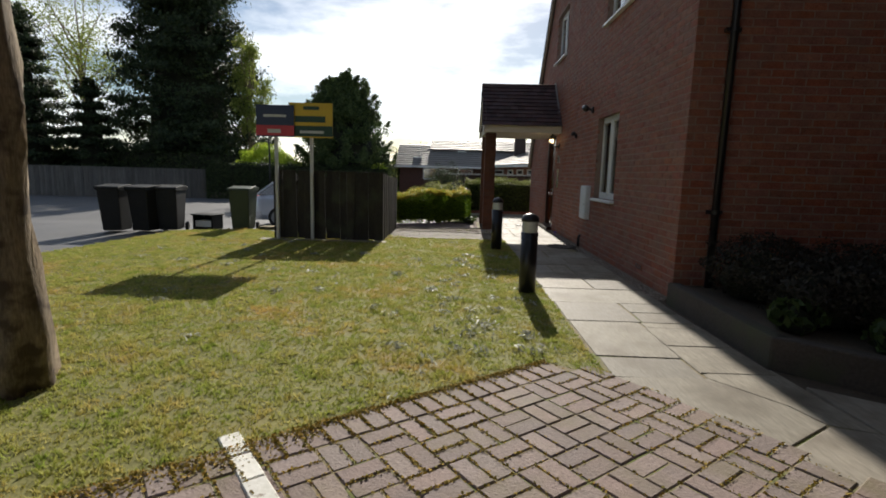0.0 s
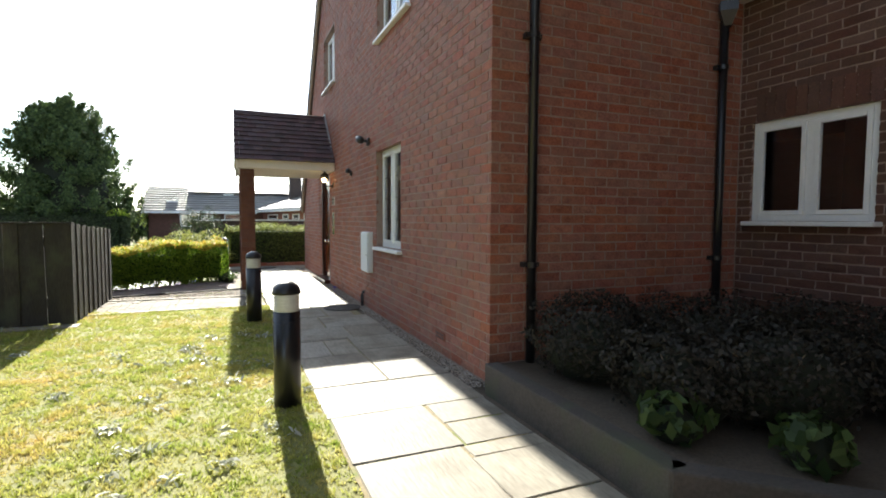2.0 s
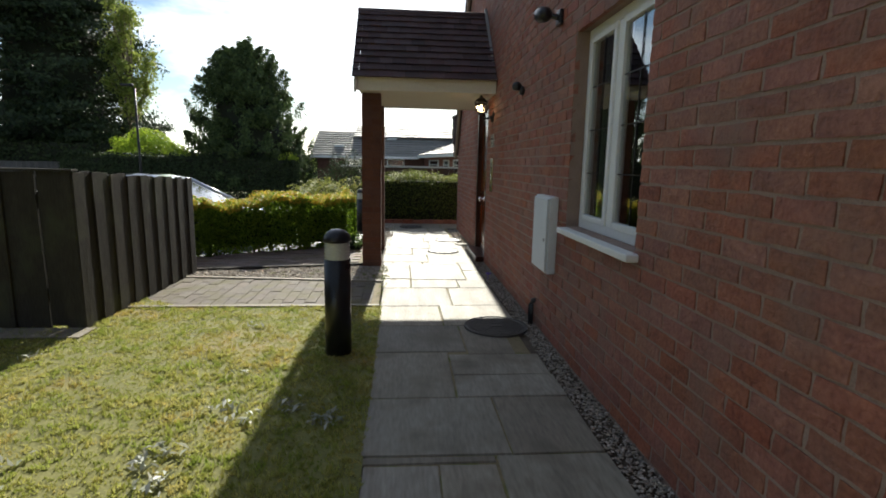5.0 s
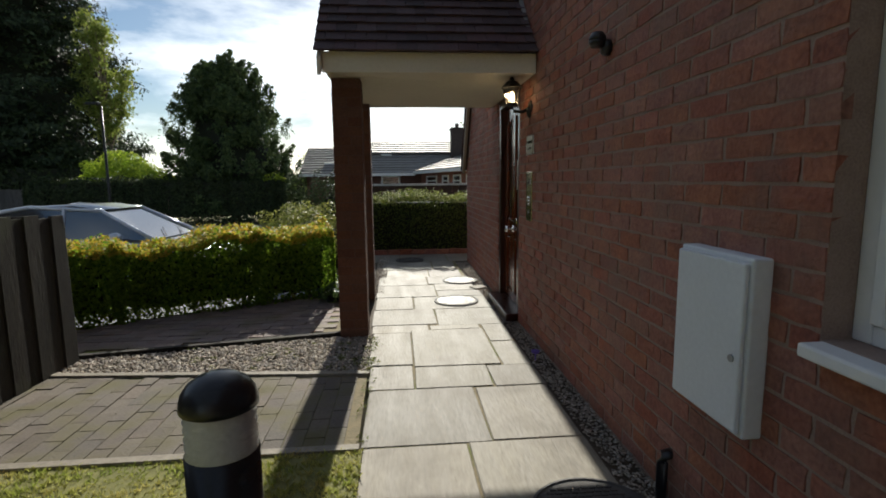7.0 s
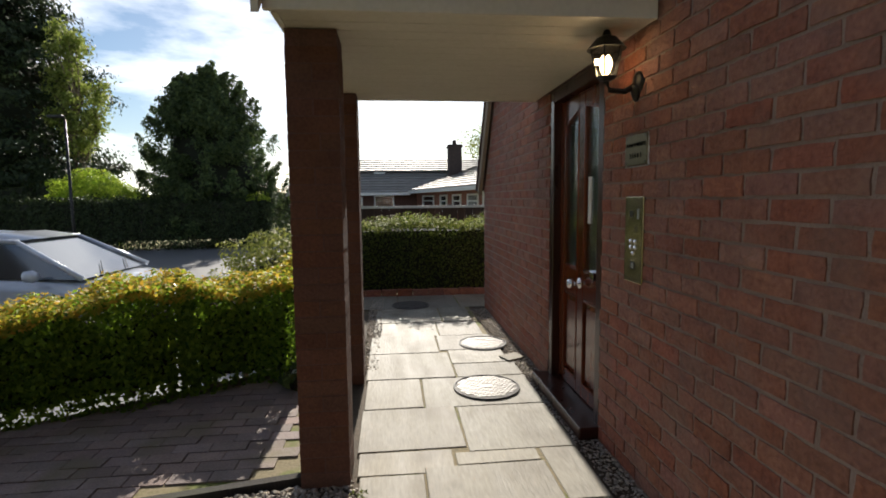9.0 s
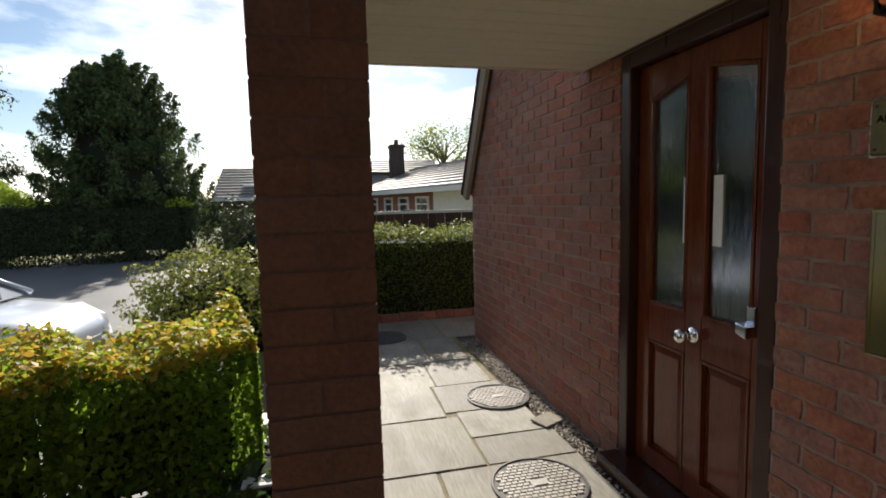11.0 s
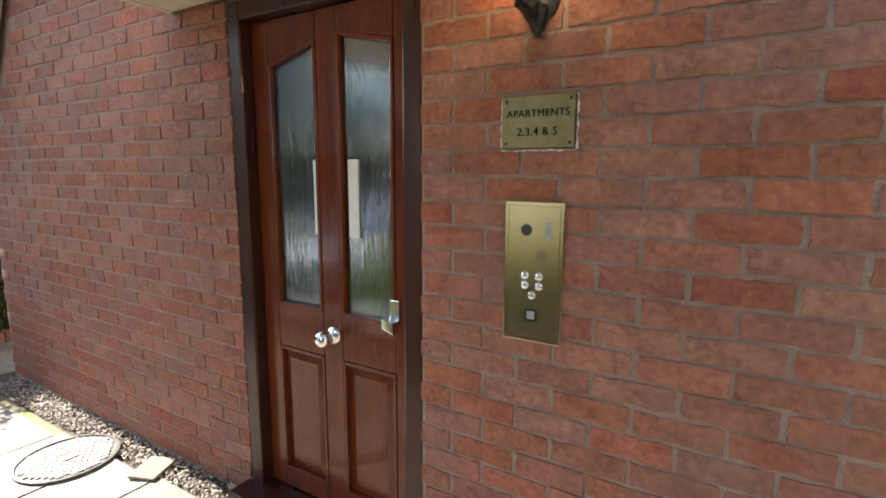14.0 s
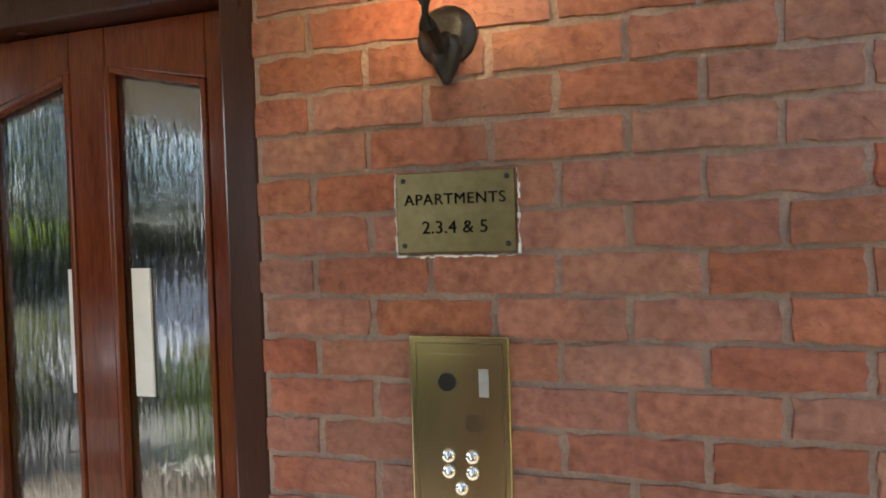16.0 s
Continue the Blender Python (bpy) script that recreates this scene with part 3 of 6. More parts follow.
# inner leaf, floors and the rest of the shell, so that the house is dark inside
HX = 9.5
shell = Shape()
shell.box(XW + 0.12, 17.0, -0.3, HX, 17.17, 1.5)
shell.box(HX, -4.0, -0.3, HX + 0.2, 17.17, 4.0)
solo("wall_back", shell, MORTAR, "plain outer walls closing the house", kind="structure")
solo("floor_inside", Shape().box(XW + 0.12, Y_NEAR + 0.12, 0.0, HX, 17.0, 0.02), UNLIT_BLACK, "near-black floor standing in for the unlit hall", kind="structure")
solo("ceiling", Shape().box(XW + 0.12, Y_NEAR + 0.12, 2.5, HX, 17.0, 2.6), UNLIT_BLACK, "near-black upper floor added to keep the house dark", kind="structure")
solo("wall_hall", Shape().box(XW + 0.12, 14.75, 0.02, 6.0, 14.85, 2.5).box(XW + 0.12, 13.25, 0.02, 6.0, 13.35, 2.5).box(6.0, 13.25, 0.02, 6.1, 14.85, 2.5), UNLIT_BLACK, "near-black walls standing in for the unlit entrance hall", kind="structure")

# roof over the gable with its verge
roof = thing("house_roof", "brown tiled house roof with a tan bargeboard at the gable", "roof", (6, 12, 3))
prof = [(Y_FAR + 0.11, 1.47), (16.0, 3.56), (13.8, 6.46), (10.0, 7.6)]
rs = Shape()
for (ya, za), (yb, zb) in zip(prof, prof[1:]):
    n = max(3, int((yb - ya) ** 2 + (zb - za) ** 2) and int(math.hypot(yb - ya, zb - za) / 0.16))
    for i in range(n):
        s, e = i / n, (i + 1.25) / n
        a, b = (ya + (yb - ya) * s, za + (zb - za) * s), (ya + (yb - ya) * e, za + (zb - za) * e)
        rs.add([(XW - 0.09, a[0], a[1] + 0.03), (HX, a[0], a[1] + 0.03), (HX, b[0], b[1]), (XW - 0.09, b[0], b[1]), (XW - 0.09, a[0], a[1] - 0.01), (HX, a[0], a[1] - 0.01)], [(0, 1, 2, 3), (4, 5, 1, 0)])
part("tiles", rs, TILE, roof)
vs = Shape()
for (ya, za), (yb, zb) in zip(prof[:3], prof[1:3]):
    d = Vector((0, zb - za, -(yb - ya))).normalized()
    vs.prism_x([(ya, za - 0.02), (yb, zb - 0.02), (yb - d.y * 0.16, zb - 0.02 - abs(d.z) * 0.0 - 0.10), (ya - abs(d.y) * 0.12, za - 0.02 - 0.04)][::-1], XW - 0.07, XW - 0.03)
part("bargeboard", vs, TANBOARD, roof, "tan bargeboard")
part("roof_slab", Shape().add([(XW + 0.13, 16.2, 3.0), (HX, 16.2, 3.0), (HX, 10, 7.3), (XW + 0.13, 10, 7.3), (XW + 0.13, -4, 6.2), (HX, -4, 6.2)], [(0, 1, 2, 3), (3, 2, 5, 4)]), UNLIT_BLACK, roof)

# return wall and wing
wall_return = solo("wall_return", Shape().box(XW + 0.12, Y_NEAR, -0.3, 5.805, Y_NEAR + 0.12, 6.2), MORTAR, "brick return wall in shade", kind="structure")
ret = Shape()
for p, q, z0, z1, rng in brick_rows(3.2, 5.8, 0.0, 4.6, (), None, 8):
    k = len(ret.v)
    n = rough_brick(ret, 0, p, q, z0, z1, rng)
    ret.v[k:] = [(y, Y_NEAR + x - 0.0015, z) for x, y, z in ret.v[k:]]
    ret.f[-n:] = [tuple(reversed(t)) for t in ret.f[-n:]]
part("brickwork", ret, BRICK, wall_return, "weathered red bricks", kind="stuff")
XWING, WWIN = 5.8, (5.99, 6.97, 1.235, 2.12)
wing = Shape()
for a, b, z0, z1 in ((-4, WWIN[0], -0.3, 5.4), (WWIN[1], Y_NEAR, -0.3, 5.4), (WWIN[0], WWIN[1], -0.3, WWIN[2]), (WWIN[0], WWIN[1], WWIN[3], 5.4)):
    wing.box(XWING + 0.004, a, z0, XWING + 0.12, b, z1)
wall_wing = solo("wall_wing", wing, MORTAR, "rustic brick wing wall in deep shade", kind="structure")
wb = Shape()
for p, q, z0, z1, rng in brick_rows(0.5, Y_NEAR - 0.02, 0.0, 4.3, (WWIN,), None, 11):
    rough_brick(wb, XWING, p, q, z0, z1, rng)
part("brickwork", wb, BRICK_SHADED, wall_wing, "rough projecting red bricks", kind="stuff")
solo("wall_end", Shape().box(5.8, -4.1, -0.3, HX, -4.0, 5.4), MORTAR, "plain end wall closing the wing", kind="structure")
# Two unseen dark walls, added to keep sky light off the house.
solo("sky_blocker_south", Shape().box(-3.0, -4.6, -0.3, 9.7, -4.4, 10.0), DARKBRICK, "unseen dark wall added to block sky light from the south", kind="structure")
solo("sky_blocker_west", Shape().box(-13.3, -8.0, -0.3, -13.0, 13.0, 9.0), DARKBRICK, "unseen dark wall added to block sky light from the west", kind="structure")
solo("wing_eaves", Shape().box(5.45, 6.3, 3.22, 5.8, Y_NEAR, 3.38), CREAM, "cream boxed eaves above the wing window", kind="structure")


def window(name, x, y0, y1, z0, z1, label, bars=False, mull=None, sill=True, curtain=True):
    """A white two-light window facing -x."""
    th = thing(name, label, "window", (x, (y0 + y1) / 2, z0), kind="structure")
    w = 0.055
    fr = Shape().box(x, y0, z0, x + 0.06, y0 + w, z1).box(x, y1 - w, z0, x + 0.06, y1, z1).box(x, y0 + w, z0, x + 0.06, y1 - w, z0 + w).box(x, y0 + w, z1 - w, x + 0.06, y1 - w, z1)
    m = mull if mull else (y0 + y1) / 2
    fr.box(x, m - 0.035, z0 + w, x + 0.06, m + 0.035, z1 - w)
    part("window_frame", fr, WHITE, th, bevel=0.006)
    for a, b in ((y0 + w, m - 0.035), (m + 0.035, y1 - w)):
        s = 0.038
        sa = Shape().box(x - 0.012, a, z0 + w, x + 0.03, a + s, z1 - w).box(x - 0.012, b - s, z0 + w, x + 0.03, b, z1 - w).box(x - 0.012, a + s, z0 + w, x + 0.03, b - s, z0 + w + s).box(x - 0.012, a + s, z1 - w - s, x + 0.03, b - s, z1 - w)
        part("sash", sa, WHITE, th, bevel=0.005)
        pane = part("pane", Shape().box(x + 0.008, a + s, z0 + w + s, x + 0.014, b - s, z1 - w - s), GLASS, th)
        pane.visible_shadow = False
        if bars:
            lead = Shape()
            n, k = 2, 4
            for i in range(1, n):
                yy = a + s + (b - a - 2 * s) * i / n
                lead.box(x + 0.003, yy - 0.003, z0 + w + s, x + 0.007, yy + 0.003, z1 - w - s)
            for i in range(1, k):
                zz = z0 + w + s + (z1 - z0 - 2 * w - 2 * s) * i / k
                lead.box(x + 0.003, a + s, zz - 0.003, x + 0.007, b - s, zz + 0.003)
            part("lead_bars", lead, IRON, th, "dull grey lead glazing strips")
    if sill:
        part("window_sill", Shape().box(x - 0.15, y0 - 0.05, z0 - 0.04, x + 0.02, y1 + 0.0, z0 - 0.002), WHITE, th, bevel=0.008)
    if curtain:
        c = Shape()
        for a, b in ((y0, y0 + 0.22), (y1 - 0.3, y1)):
            n = 14
            pts = [(x + 0.14 + 0.02 * math.sin(i * 2.1), a + (b - a) * i / n) for i in range(n + 1)]
            c.add([(px, py, z) for z in (z0, z1) for px, py in pts], [(i, i + 1, n + 2 + i, n + 1 + i) for i in range(n)])
        part("curtain", c, CURTAIN, th, "pale green curtain behind the glass")
    return th


window("window_1", 3.285, *WIN[:2], WIN[2], WIN[3], "white two-light window with leaded glass", True, 9.78)
window("window_2", 3.285, *UP1[:2], UP1[2], UP1[3], "white upstairs window with a sill")
window("window_3", 3.285, *UP2[:2], UP2[2], UP2[3], "white upstairs window with a sill")
window("window_4", XWING + 0.03, WWIN[0], WWIN[1], WWIN[2], WWIN[3], "white two-light window in the shaded wing", curtain=False)
solo("room_wall", Shape().box(4.6, 8.6, 0.02, 4.7, 11.0, 2.5).box(XW + 0.12, 8.5, 0.02, 4.7, 8.6, 2.5).box(XW + 0.12, 11.0, 0.02, 4.7, 11.1, 2.5), UNLIT_BLACK, "near-black walls standing in for the dim room behind the window", kind="structure")
solo("wing_room_wall", Shape().box(7.4, 4.6, 0.0, 7.5, 7.1, 3.0).box(XWING + 0.12, 4.5, 0.0, 7.5, 4.6, 3.0).box(XWING + 0.12, 4.5, 3.0, 7.5, 7.1, 3.1), UNLIT_BLACK, "near-black walls standing in for the dim wing room", kind="structure")

# soldier course over the wing window
sol = Shape()
for i in range(11):
    y = 5.97 + i * 0.088
    sol.box(XWING - 0.006, y + 0.005, WWIN[3] + 0.01, XWING + 0.02, y + 0.083, WWIN[3] + 0.24)
part("brick_lintel", sol, BRICK_SHADED, wall_wing, "upright brick lintel")

# front door
door = thing("door_1", "closed glossy mahogany front door with two reeded glass panes", "door", (3.25, 14.06, 0), kind="structure")
DY0, DY1, DZ = 13.60, 14.53, 2.10
fr = Shape().box(3.2, DY0, 0.0, 3.31, DY0 + 0.075, DZ).box(3.2, DY1 - 0.075, 0.0, 3.31, DY1, DZ).box(3.2, DY0 + 0.075, DZ - 0.075, 3.31, DY1 - 0.075, DZ)
part("door_frame", fr, DARKWOOD, door, "dark stained door frame", bevel=0.006)
part("threshold", Shape().box(3.08, DY0 - 0.02, 0.0, 3.36, DY1 + 0.02, 0.07), DARKWOOD, door, "dark timber threshold", bevel=0.01)
LX, LY0, LY1 = 3.252, DY0 + 0.078, DY1 - 0.078
P1, P2, PZ, PT = (13.748, 14.005), (14.103, 14.362), 0.90, 0.72
leaf = Shape()
leaf.box(LX, LY0, 0.075, LX + 0.045, P1[0], DZ - 0.078).box(LX, P2[1], 0.075, LX + 0.045, LY1, DZ - 0.078).box(LX, P1[1], 0.075, LX + 0.045, P2[0], DZ - 0.078)
for (a, b), (za, zb) in ((P1, (1.885, 1.935)), (P2, (1.93, 1.862))):
    leaf.box(LX, a, PT, LX + 0.045, b, PZ)
    leaf.box(LX, a, 0.075, LX + 0.045, b, 0.16)
    leaf.prism_x([(a, za), (b, zb), (b, DZ - 0.078), (a, DZ - 0.078)], LX, LX + 0.045)
leaf_ob = part("door_leaf", leaf, MAHOG, door, "glossy red-brown mahogany leaf", bevel=0.004)
for (a, b), (za, zb) in ((P1, (1.885, 1.935)), (P2, (1.93, 1.862))):
    pane = part("pane", Shape().prism_x([(a, PZ), (b, PZ), (b, zb), (a, za)], LX + 0.018, LX + 0.024), DOORGLASS, leaf_ob, "rippled obscure glass")
    pane.visible_shadow = False
    bead = Shape()
    for u0, u1, w0, w1 in ((a, a + 0.014, PZ, za), (b - 0.014, b, PZ, zb)):
        bead.box(LX - 0.004, u0, w0, LX + 0.018, u1, w1)
    bead.box(LX - 0.004, a + 0.014, PZ, LX + 0.018, b - 0.014, PZ + 0.014)
    bead.prism_x([(a + 0.014, za - 0.016), (b - 0.014, zb - 0.016), (b - 0.014, zb), (a + 0.014, za)], LX - 0.004, LX + 0.018)
    part("glazing_bead", bead, MAHOG, leaf_ob, bevel=0.003)
    pn = Shape()
    c = 0.05
    x0, x1 = LX + 0.024, LX + 0.008
    o = [(x0, a, 0.16), (x0, b, 0.16), (x0, b, PT), (x0, a, PT)]
    i_ = [(x1, a + c, 0.16 + c), (x1, b - c, 0.16 + c), (x1, b - c, PT - c), (x1, a + c, PT - c)]
    pn.add(o + i_, [(4, 7, 6, 5), (0, 4, 5, 1), (1, 5, 6, 2), (2, 6, 7, 3), (3, 7, 4, 0)])
    part("panel", pn, MAHOG, leaf_ob, "raised lower panel")
    part("moulding", Shape().box(LX - 0.004, a, 0.16, LX + 0.02, a + 0.014, PT).box(LX - 0.004, b - 0.014, 0.16, LX + 0.02, b, PT).box(LX - 0.004, a + 0.014, 0.16, LX + 0.02, b - 0.014, 0.174).box(LX - 0.004, a + 0.014, PT - 0.014, LX + 0.02, b - 0.014, PT), MAHOG, leaf_ob, bevel=0.003)
    w0, w1 = (b - 0.085, b - 0.038) if a < 14 else (a + 0.016, a + 0.04)
    part("white_strip", Shape().box(LX + 0.011, w0, 1.205, LX + 0.016, w1, 1.49), PAPER, leaf_ob, "white strip stuck on the glass")
RX = Matrix.Rotation(radians(-90), 4, "Y")
part("knob", Shape().lathe([(0.036, 0.0), (0.036, 0.006), (0.028, 0.012), (0.012, 0.016), (0.011, 0.036), (0.022, 0.042), (0.032, 0.056), (0.033, 0.068), (0.026, 0.08), (0.012, 0.086)], 24, (LX, 14.05, 0.815), RX), CHROME, leaf_ob, "round chrome door knob", smooth=True)
hd = Shape().box(LX - 0.012, 13.725, 0.93, LX, 13.765, 1.0)
hd.prism_x([(13.725, 0.885), (13.775, 0.90), (13.775, 0.94), (13.725, 0.93)], LX - 0.05, LX)
part("latch_pull", hd, CHROME, leaf_ob, "chrome latch pull", bevel=0.004)
solo("lintel", Shape().box(3.192, 13.5, 2.102, 3.25, 14.62, 2.108), DARKWOOD, "dark strip above the door frame", kind="structure")

# ---- porch ----
porch = thing("porch", "gabled entrance porch with dark plain tiles and cream boards", "porch", (2.4, 13.97, 0))
PX0, PX1, PY0, PY1, PZ0, RIDGE = 1.57, 3.19, 13.05, 14.89, 2.11, 3.20
PM = (PY0 + PY1) / 2
for i in range(16):
    y = PY0 + 0.03 + i * (PY1 - PY0 - 0.06) / 16
    part("soffit_board", Shape().box(PX0 + 0.02, y + 0.002, PZ0 + 0.005, PX1, y + (PY1 - PY0 - 0.06) / 16 - 0.002, PZ0 + 0.02), CREAM, porch, "cream tongue-and-groove board")
part("fascia", Shape().box(PX0, PY0, PZ0, PX1, PY0 + 0.025, PZ0 + 0.15), CREAM, porch, bevel=0.004)
part("fascia", Shape().box(PX0, PY1 - 0.025, PZ0, PX1, PY1, PZ0 + 0.15), CREAM, porch, bevel=0.004)
part("gable_board", Shape().prism_x([(PY0 + 0.03, PZ0), (PY1 - 0.03, PZ0), (PM, RIDGE - 0.1)], PX0 + 0.03, PX0 + 0.05), CREAM, porch)
for s in (-1, 1):
    ye = PM + s * (PM - PY0 + 0.05)
    bb = [(ye, PZ0 + 0.10), (PM, RIDGE - 0.02), (PM, RIDGE - 0.17), (ye, PZ0 - 0.03)]
    part("bargeboard", Shape().prism_x(bb if s < 0 else bb[::-1], PX0 - 0.03, PX0), CREAM, porch, "cream bargeboard")
    rows, cols = 11, 11
    ts = Shape()
    rng = random.Random(4 + s)
    slope = Vector((0, PM - ye, RIDGE + 0.03 - (PZ0 + 0.13)))
    up = Vector((0, -slope.z * (1 if slope.y > 0 else -1), abs(slope.y))).normalized()
    for r in range(rows):
        for c in range(cols + 1):
            w = (PX1 - PX0 + 0.06) / cols
            x0 = PX0 - 0.05 + (c - (r % 2) * 0.5) * w
            x0, x1 = max(x0, PX0 - 0.05), min(x0 + w - 0.004, PX1)
            if x1 - x0 < 0.02:
                continue
            a, b = r / rows, min((r + 1.15) / rows, 1.0)
            base = Vector((0, ye, PZ0 + 0.13))
            p0, p1 = base + slope * a, base + slope * b
            l0, l1 = up * (0.026 + rng.uniform(0, 0.005)), up * 0.008
            v = [Vector((x0, *(p0 + l0).yz)), Vector((x1, *(p0 + l0).yz)), Vector((x1, *(p1 + l1).yz)), Vector((x0, *(p1 + l1).yz)), Vector((x0, *(p0 + l0 - up * 0.014).yz)), Vector((x1, *(p0 + l0 - up * 0.014).yz)), Vector((x1, *p1.yz)), Vector((x0, *p1.yz))]
            f = [(0, 1, 2, 3), (4, 5, 1, 0), (5, 6, 2, 1), (7, 4, 0, 3), (7, 6, 5, 4)]
            ts.add(v, f if s < 0 else [tuple(reversed(q)) for q in f])
    part("tiles", ts, TILE, porch, "dark plain roof tiles", kind="stuff")
part("roof_deck", Shape().prism_x([(PY0 + 0.03, PZ0 + 0.15), (PY1 - 0.03, PZ0 + 0.15), (PM, RIDGE - 0.02)], PX0 + 0.05, PX1), DARKWOOD, porch)
part("ridge_tile", Shape().tube([(PX0 - 0.05, PM, RIDGE - 0.01), (PX1, PM, RIDGE - 0.01)], [0.07, 0.07], 12), TILE, porch, smooth=True)
part("flashing", Shape().prism_x([(PY0 - 0.02, PZ0 + 0.16), (PY0 + 0.05, PZ0 + 0.16), (PM, RIDGE + 0.02), (PY1 - 0.05, PZ0 + 0.16), (PY1 + 0.02, PZ0 + 0.16), (PM, RIDGE + 0.11)][::1], PX1 - 0.03, PX1 + 0.002), GALV, porch, "grey lead flashing")


def brick_pillar(x0, y0, w, h, label):
    th = thing("brick_pillar", label, "pillar", (x0 + w / 2, y0 + w / 2, 0), "porch pillars")
    part("mortar_core", Shape().box(x0 + 0.0025, y0 + 0.0025, 0, x0 + w - 0.0025, y0 + w - 0.0025, h), BRICK_SHADED, th)
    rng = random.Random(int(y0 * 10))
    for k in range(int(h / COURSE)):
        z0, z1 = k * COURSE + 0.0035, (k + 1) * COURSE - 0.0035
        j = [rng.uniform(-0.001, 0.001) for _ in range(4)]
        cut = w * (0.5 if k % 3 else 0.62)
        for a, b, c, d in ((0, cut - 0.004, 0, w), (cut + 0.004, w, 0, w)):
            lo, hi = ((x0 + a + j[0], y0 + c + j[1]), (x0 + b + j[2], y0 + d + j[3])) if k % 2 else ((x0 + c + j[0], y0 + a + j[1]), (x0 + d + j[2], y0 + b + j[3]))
            part("brick", Shape().box(*lo, z0, *hi, z1), BRICK_BACKLIT, th)
    return th


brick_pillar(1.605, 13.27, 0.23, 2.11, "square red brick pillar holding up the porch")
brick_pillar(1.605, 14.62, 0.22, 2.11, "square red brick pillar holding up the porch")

# ---- on the house wall ----
mb = thing("meter_box", "off-white plastic meter box on the brick wall", "meter box", (3.165, 10.63, 0.515))
part("box_body", Shape().box(3.135, 10.445, 0.515, 3.2, 10.82, 1.07), BOXWHITE, mb, bevel=0.008)
part("box_door", Shape().box(3.118, 10.455, 0.53, 3.134, 10.81, 1.055), BOXWHITE, mb, bevel=0.006)
part("lock", Shape().lathe([(0.012, 0), (0.012, 0.006)], 12, (3.118, 10.49, 0.76), RX), GALV, mb, "small round lock")

lan = thing("wall_lantern", "black cast coach lantern with a lit bulb on the brick wall", "lantern", (3.2, 13.22, 1.88))
part("wall_plate", Shape().lathe([(0.055, 0.0), (0.05, 0.012), (0.03, 0.022), (0.0, 0.025)], 20, (3.2, 13.22, 1.885), RX), IRON, lan, smooth=True)
part("drop_finial", Shape().lathe([(0.006, -0.075), (0.02, -0.05), (0.03, -0.02), (0.028, 0.0)], 14, (3.185, 13.22, 1.875)), IRON, lan, smooth=True)
part("arm", Shape().tube([(3.19, 13.22, 1.88), (3.13, 13.22, 1.845), (3.06, 13.22, 1.85), (3.04, 13.22, 1.89)], [0.014, 0.013, 0.013, 0.016], 10), IRON, lan, smooth=True)
LN = (3.04, 13.22, 1.89)
part("lantern_base", Shape().lathe([(0.02, 0), (0.045, 0.012), (0.045, 0.02)], 8, LN), IRON, lan)
part("lantern_glass", Shape().lathe([(0.042, 0.02), (0.07, 0.14)], 6, LN), LAMPGLASS, lan).visible_shadow = False
for j in range(6):
    w = 2 * math.pi * j / 6
    c, s = math.cos(w), math.sin(w)
    part("lantern_bar", Shape().tube([(LN[0] + 0.045 * c, LN[1] + 0.045 * s, LN[2] + 0.02), (LN[0] + 0.073 * c, LN[1] + 0.073 * s, LN[2] + 0.142)], [0.004, 0.004], 6), IRON, lan)
part("lantern_roof", Shape().lathe([(0.088, 0.14), (0.08, 0.15), (0.045, 0.19), (0.02, 0.2), (0.018, 0.212), (0.012, 0.225), (0.004, 0.24)], 12, LN), IRON, lan)
part("bulb", Shape().lathe([(0.006, 0.03), (0.016, 0.05), (0.022, 0.075), (0.016, 0.10), (0.004, 0.115)], 12, LN), BULB, lan, "warm lit bulb", smooth=True)
lamp = new("lantern_light", bpy.data.lights.new("lantern_light", "POINT"))
lamp.location, lamp.data.energy, lamp.data.color, lamp.data.shadow_soft_size = (3.0, 13.22, 1.975), 0.17, (1.0, 0.72, 0.4), 0.02

FRONT = Matrix.Rotation(radians(90), 4, "X")


def letters(body, size, at, material, parent, name="lettering", wide=1.0):
    """Raised writing on the wall that faces -x."""
    cu = bpy.data.curves.new(name, "FONT")
    cu.body, cu.size, cu.extrude, cu.align_x, cu.align_y, cu.offset = body, size, 0.0008, "CENTER", "CENTER", 0.0
    cu.space_character = wide
    cu.materials.append(material)
    ob = new(name, cu)
    ob.parent = parent
    ob.matrix_parent_inverse = world_of(parent).inverted()
    ob.matrix_basis = Matrix.Translation(at) @ Matrix.Rotation(radians(-90), 4, "Z") @ FRONT
    return ob


pq = thing("name_plaque", "engraved brass plaque reading apartments 2, 3, 4 and 5", "plaque", (3.195, 13.214, 1.58))
part("plate", Shape().box(3.188, 13.11, 1.512, 3.193, 13.319, 1.652), DARK_BRASS, pq, bevel=0.0015)
ms = Shape()
rng = random.Random(3)
for i in range(26):
    y = 13.10 + i * 0.0085
    for z in (1.506,):
        ms.box(3.191, y, z - rng.uniform(-0.002, 0.004), 3.199, y + 0.009, z + rng.uniform(-0.001, 0.002))
for i in range(17):
    z = 1.508 + i * 0.0085
    for y in (13.105, 13.322):
        ms.box(3.191, y - rng.uniform(-0.002, 0.004), z, 3.199, y + rng.uniform(-0.001, 0.002), z + 0.009)
part("old_sealant", ms, PAPER, pq, "crumbled white sealant round the plate")
for y in (13.123, 13.306):
    for z in (1.525, 1.639):
        part("screw", Shape().lathe([(0.005, 0), (0.004, 0.002)], 10, (3.188, y, z), RX), IRON, pq)
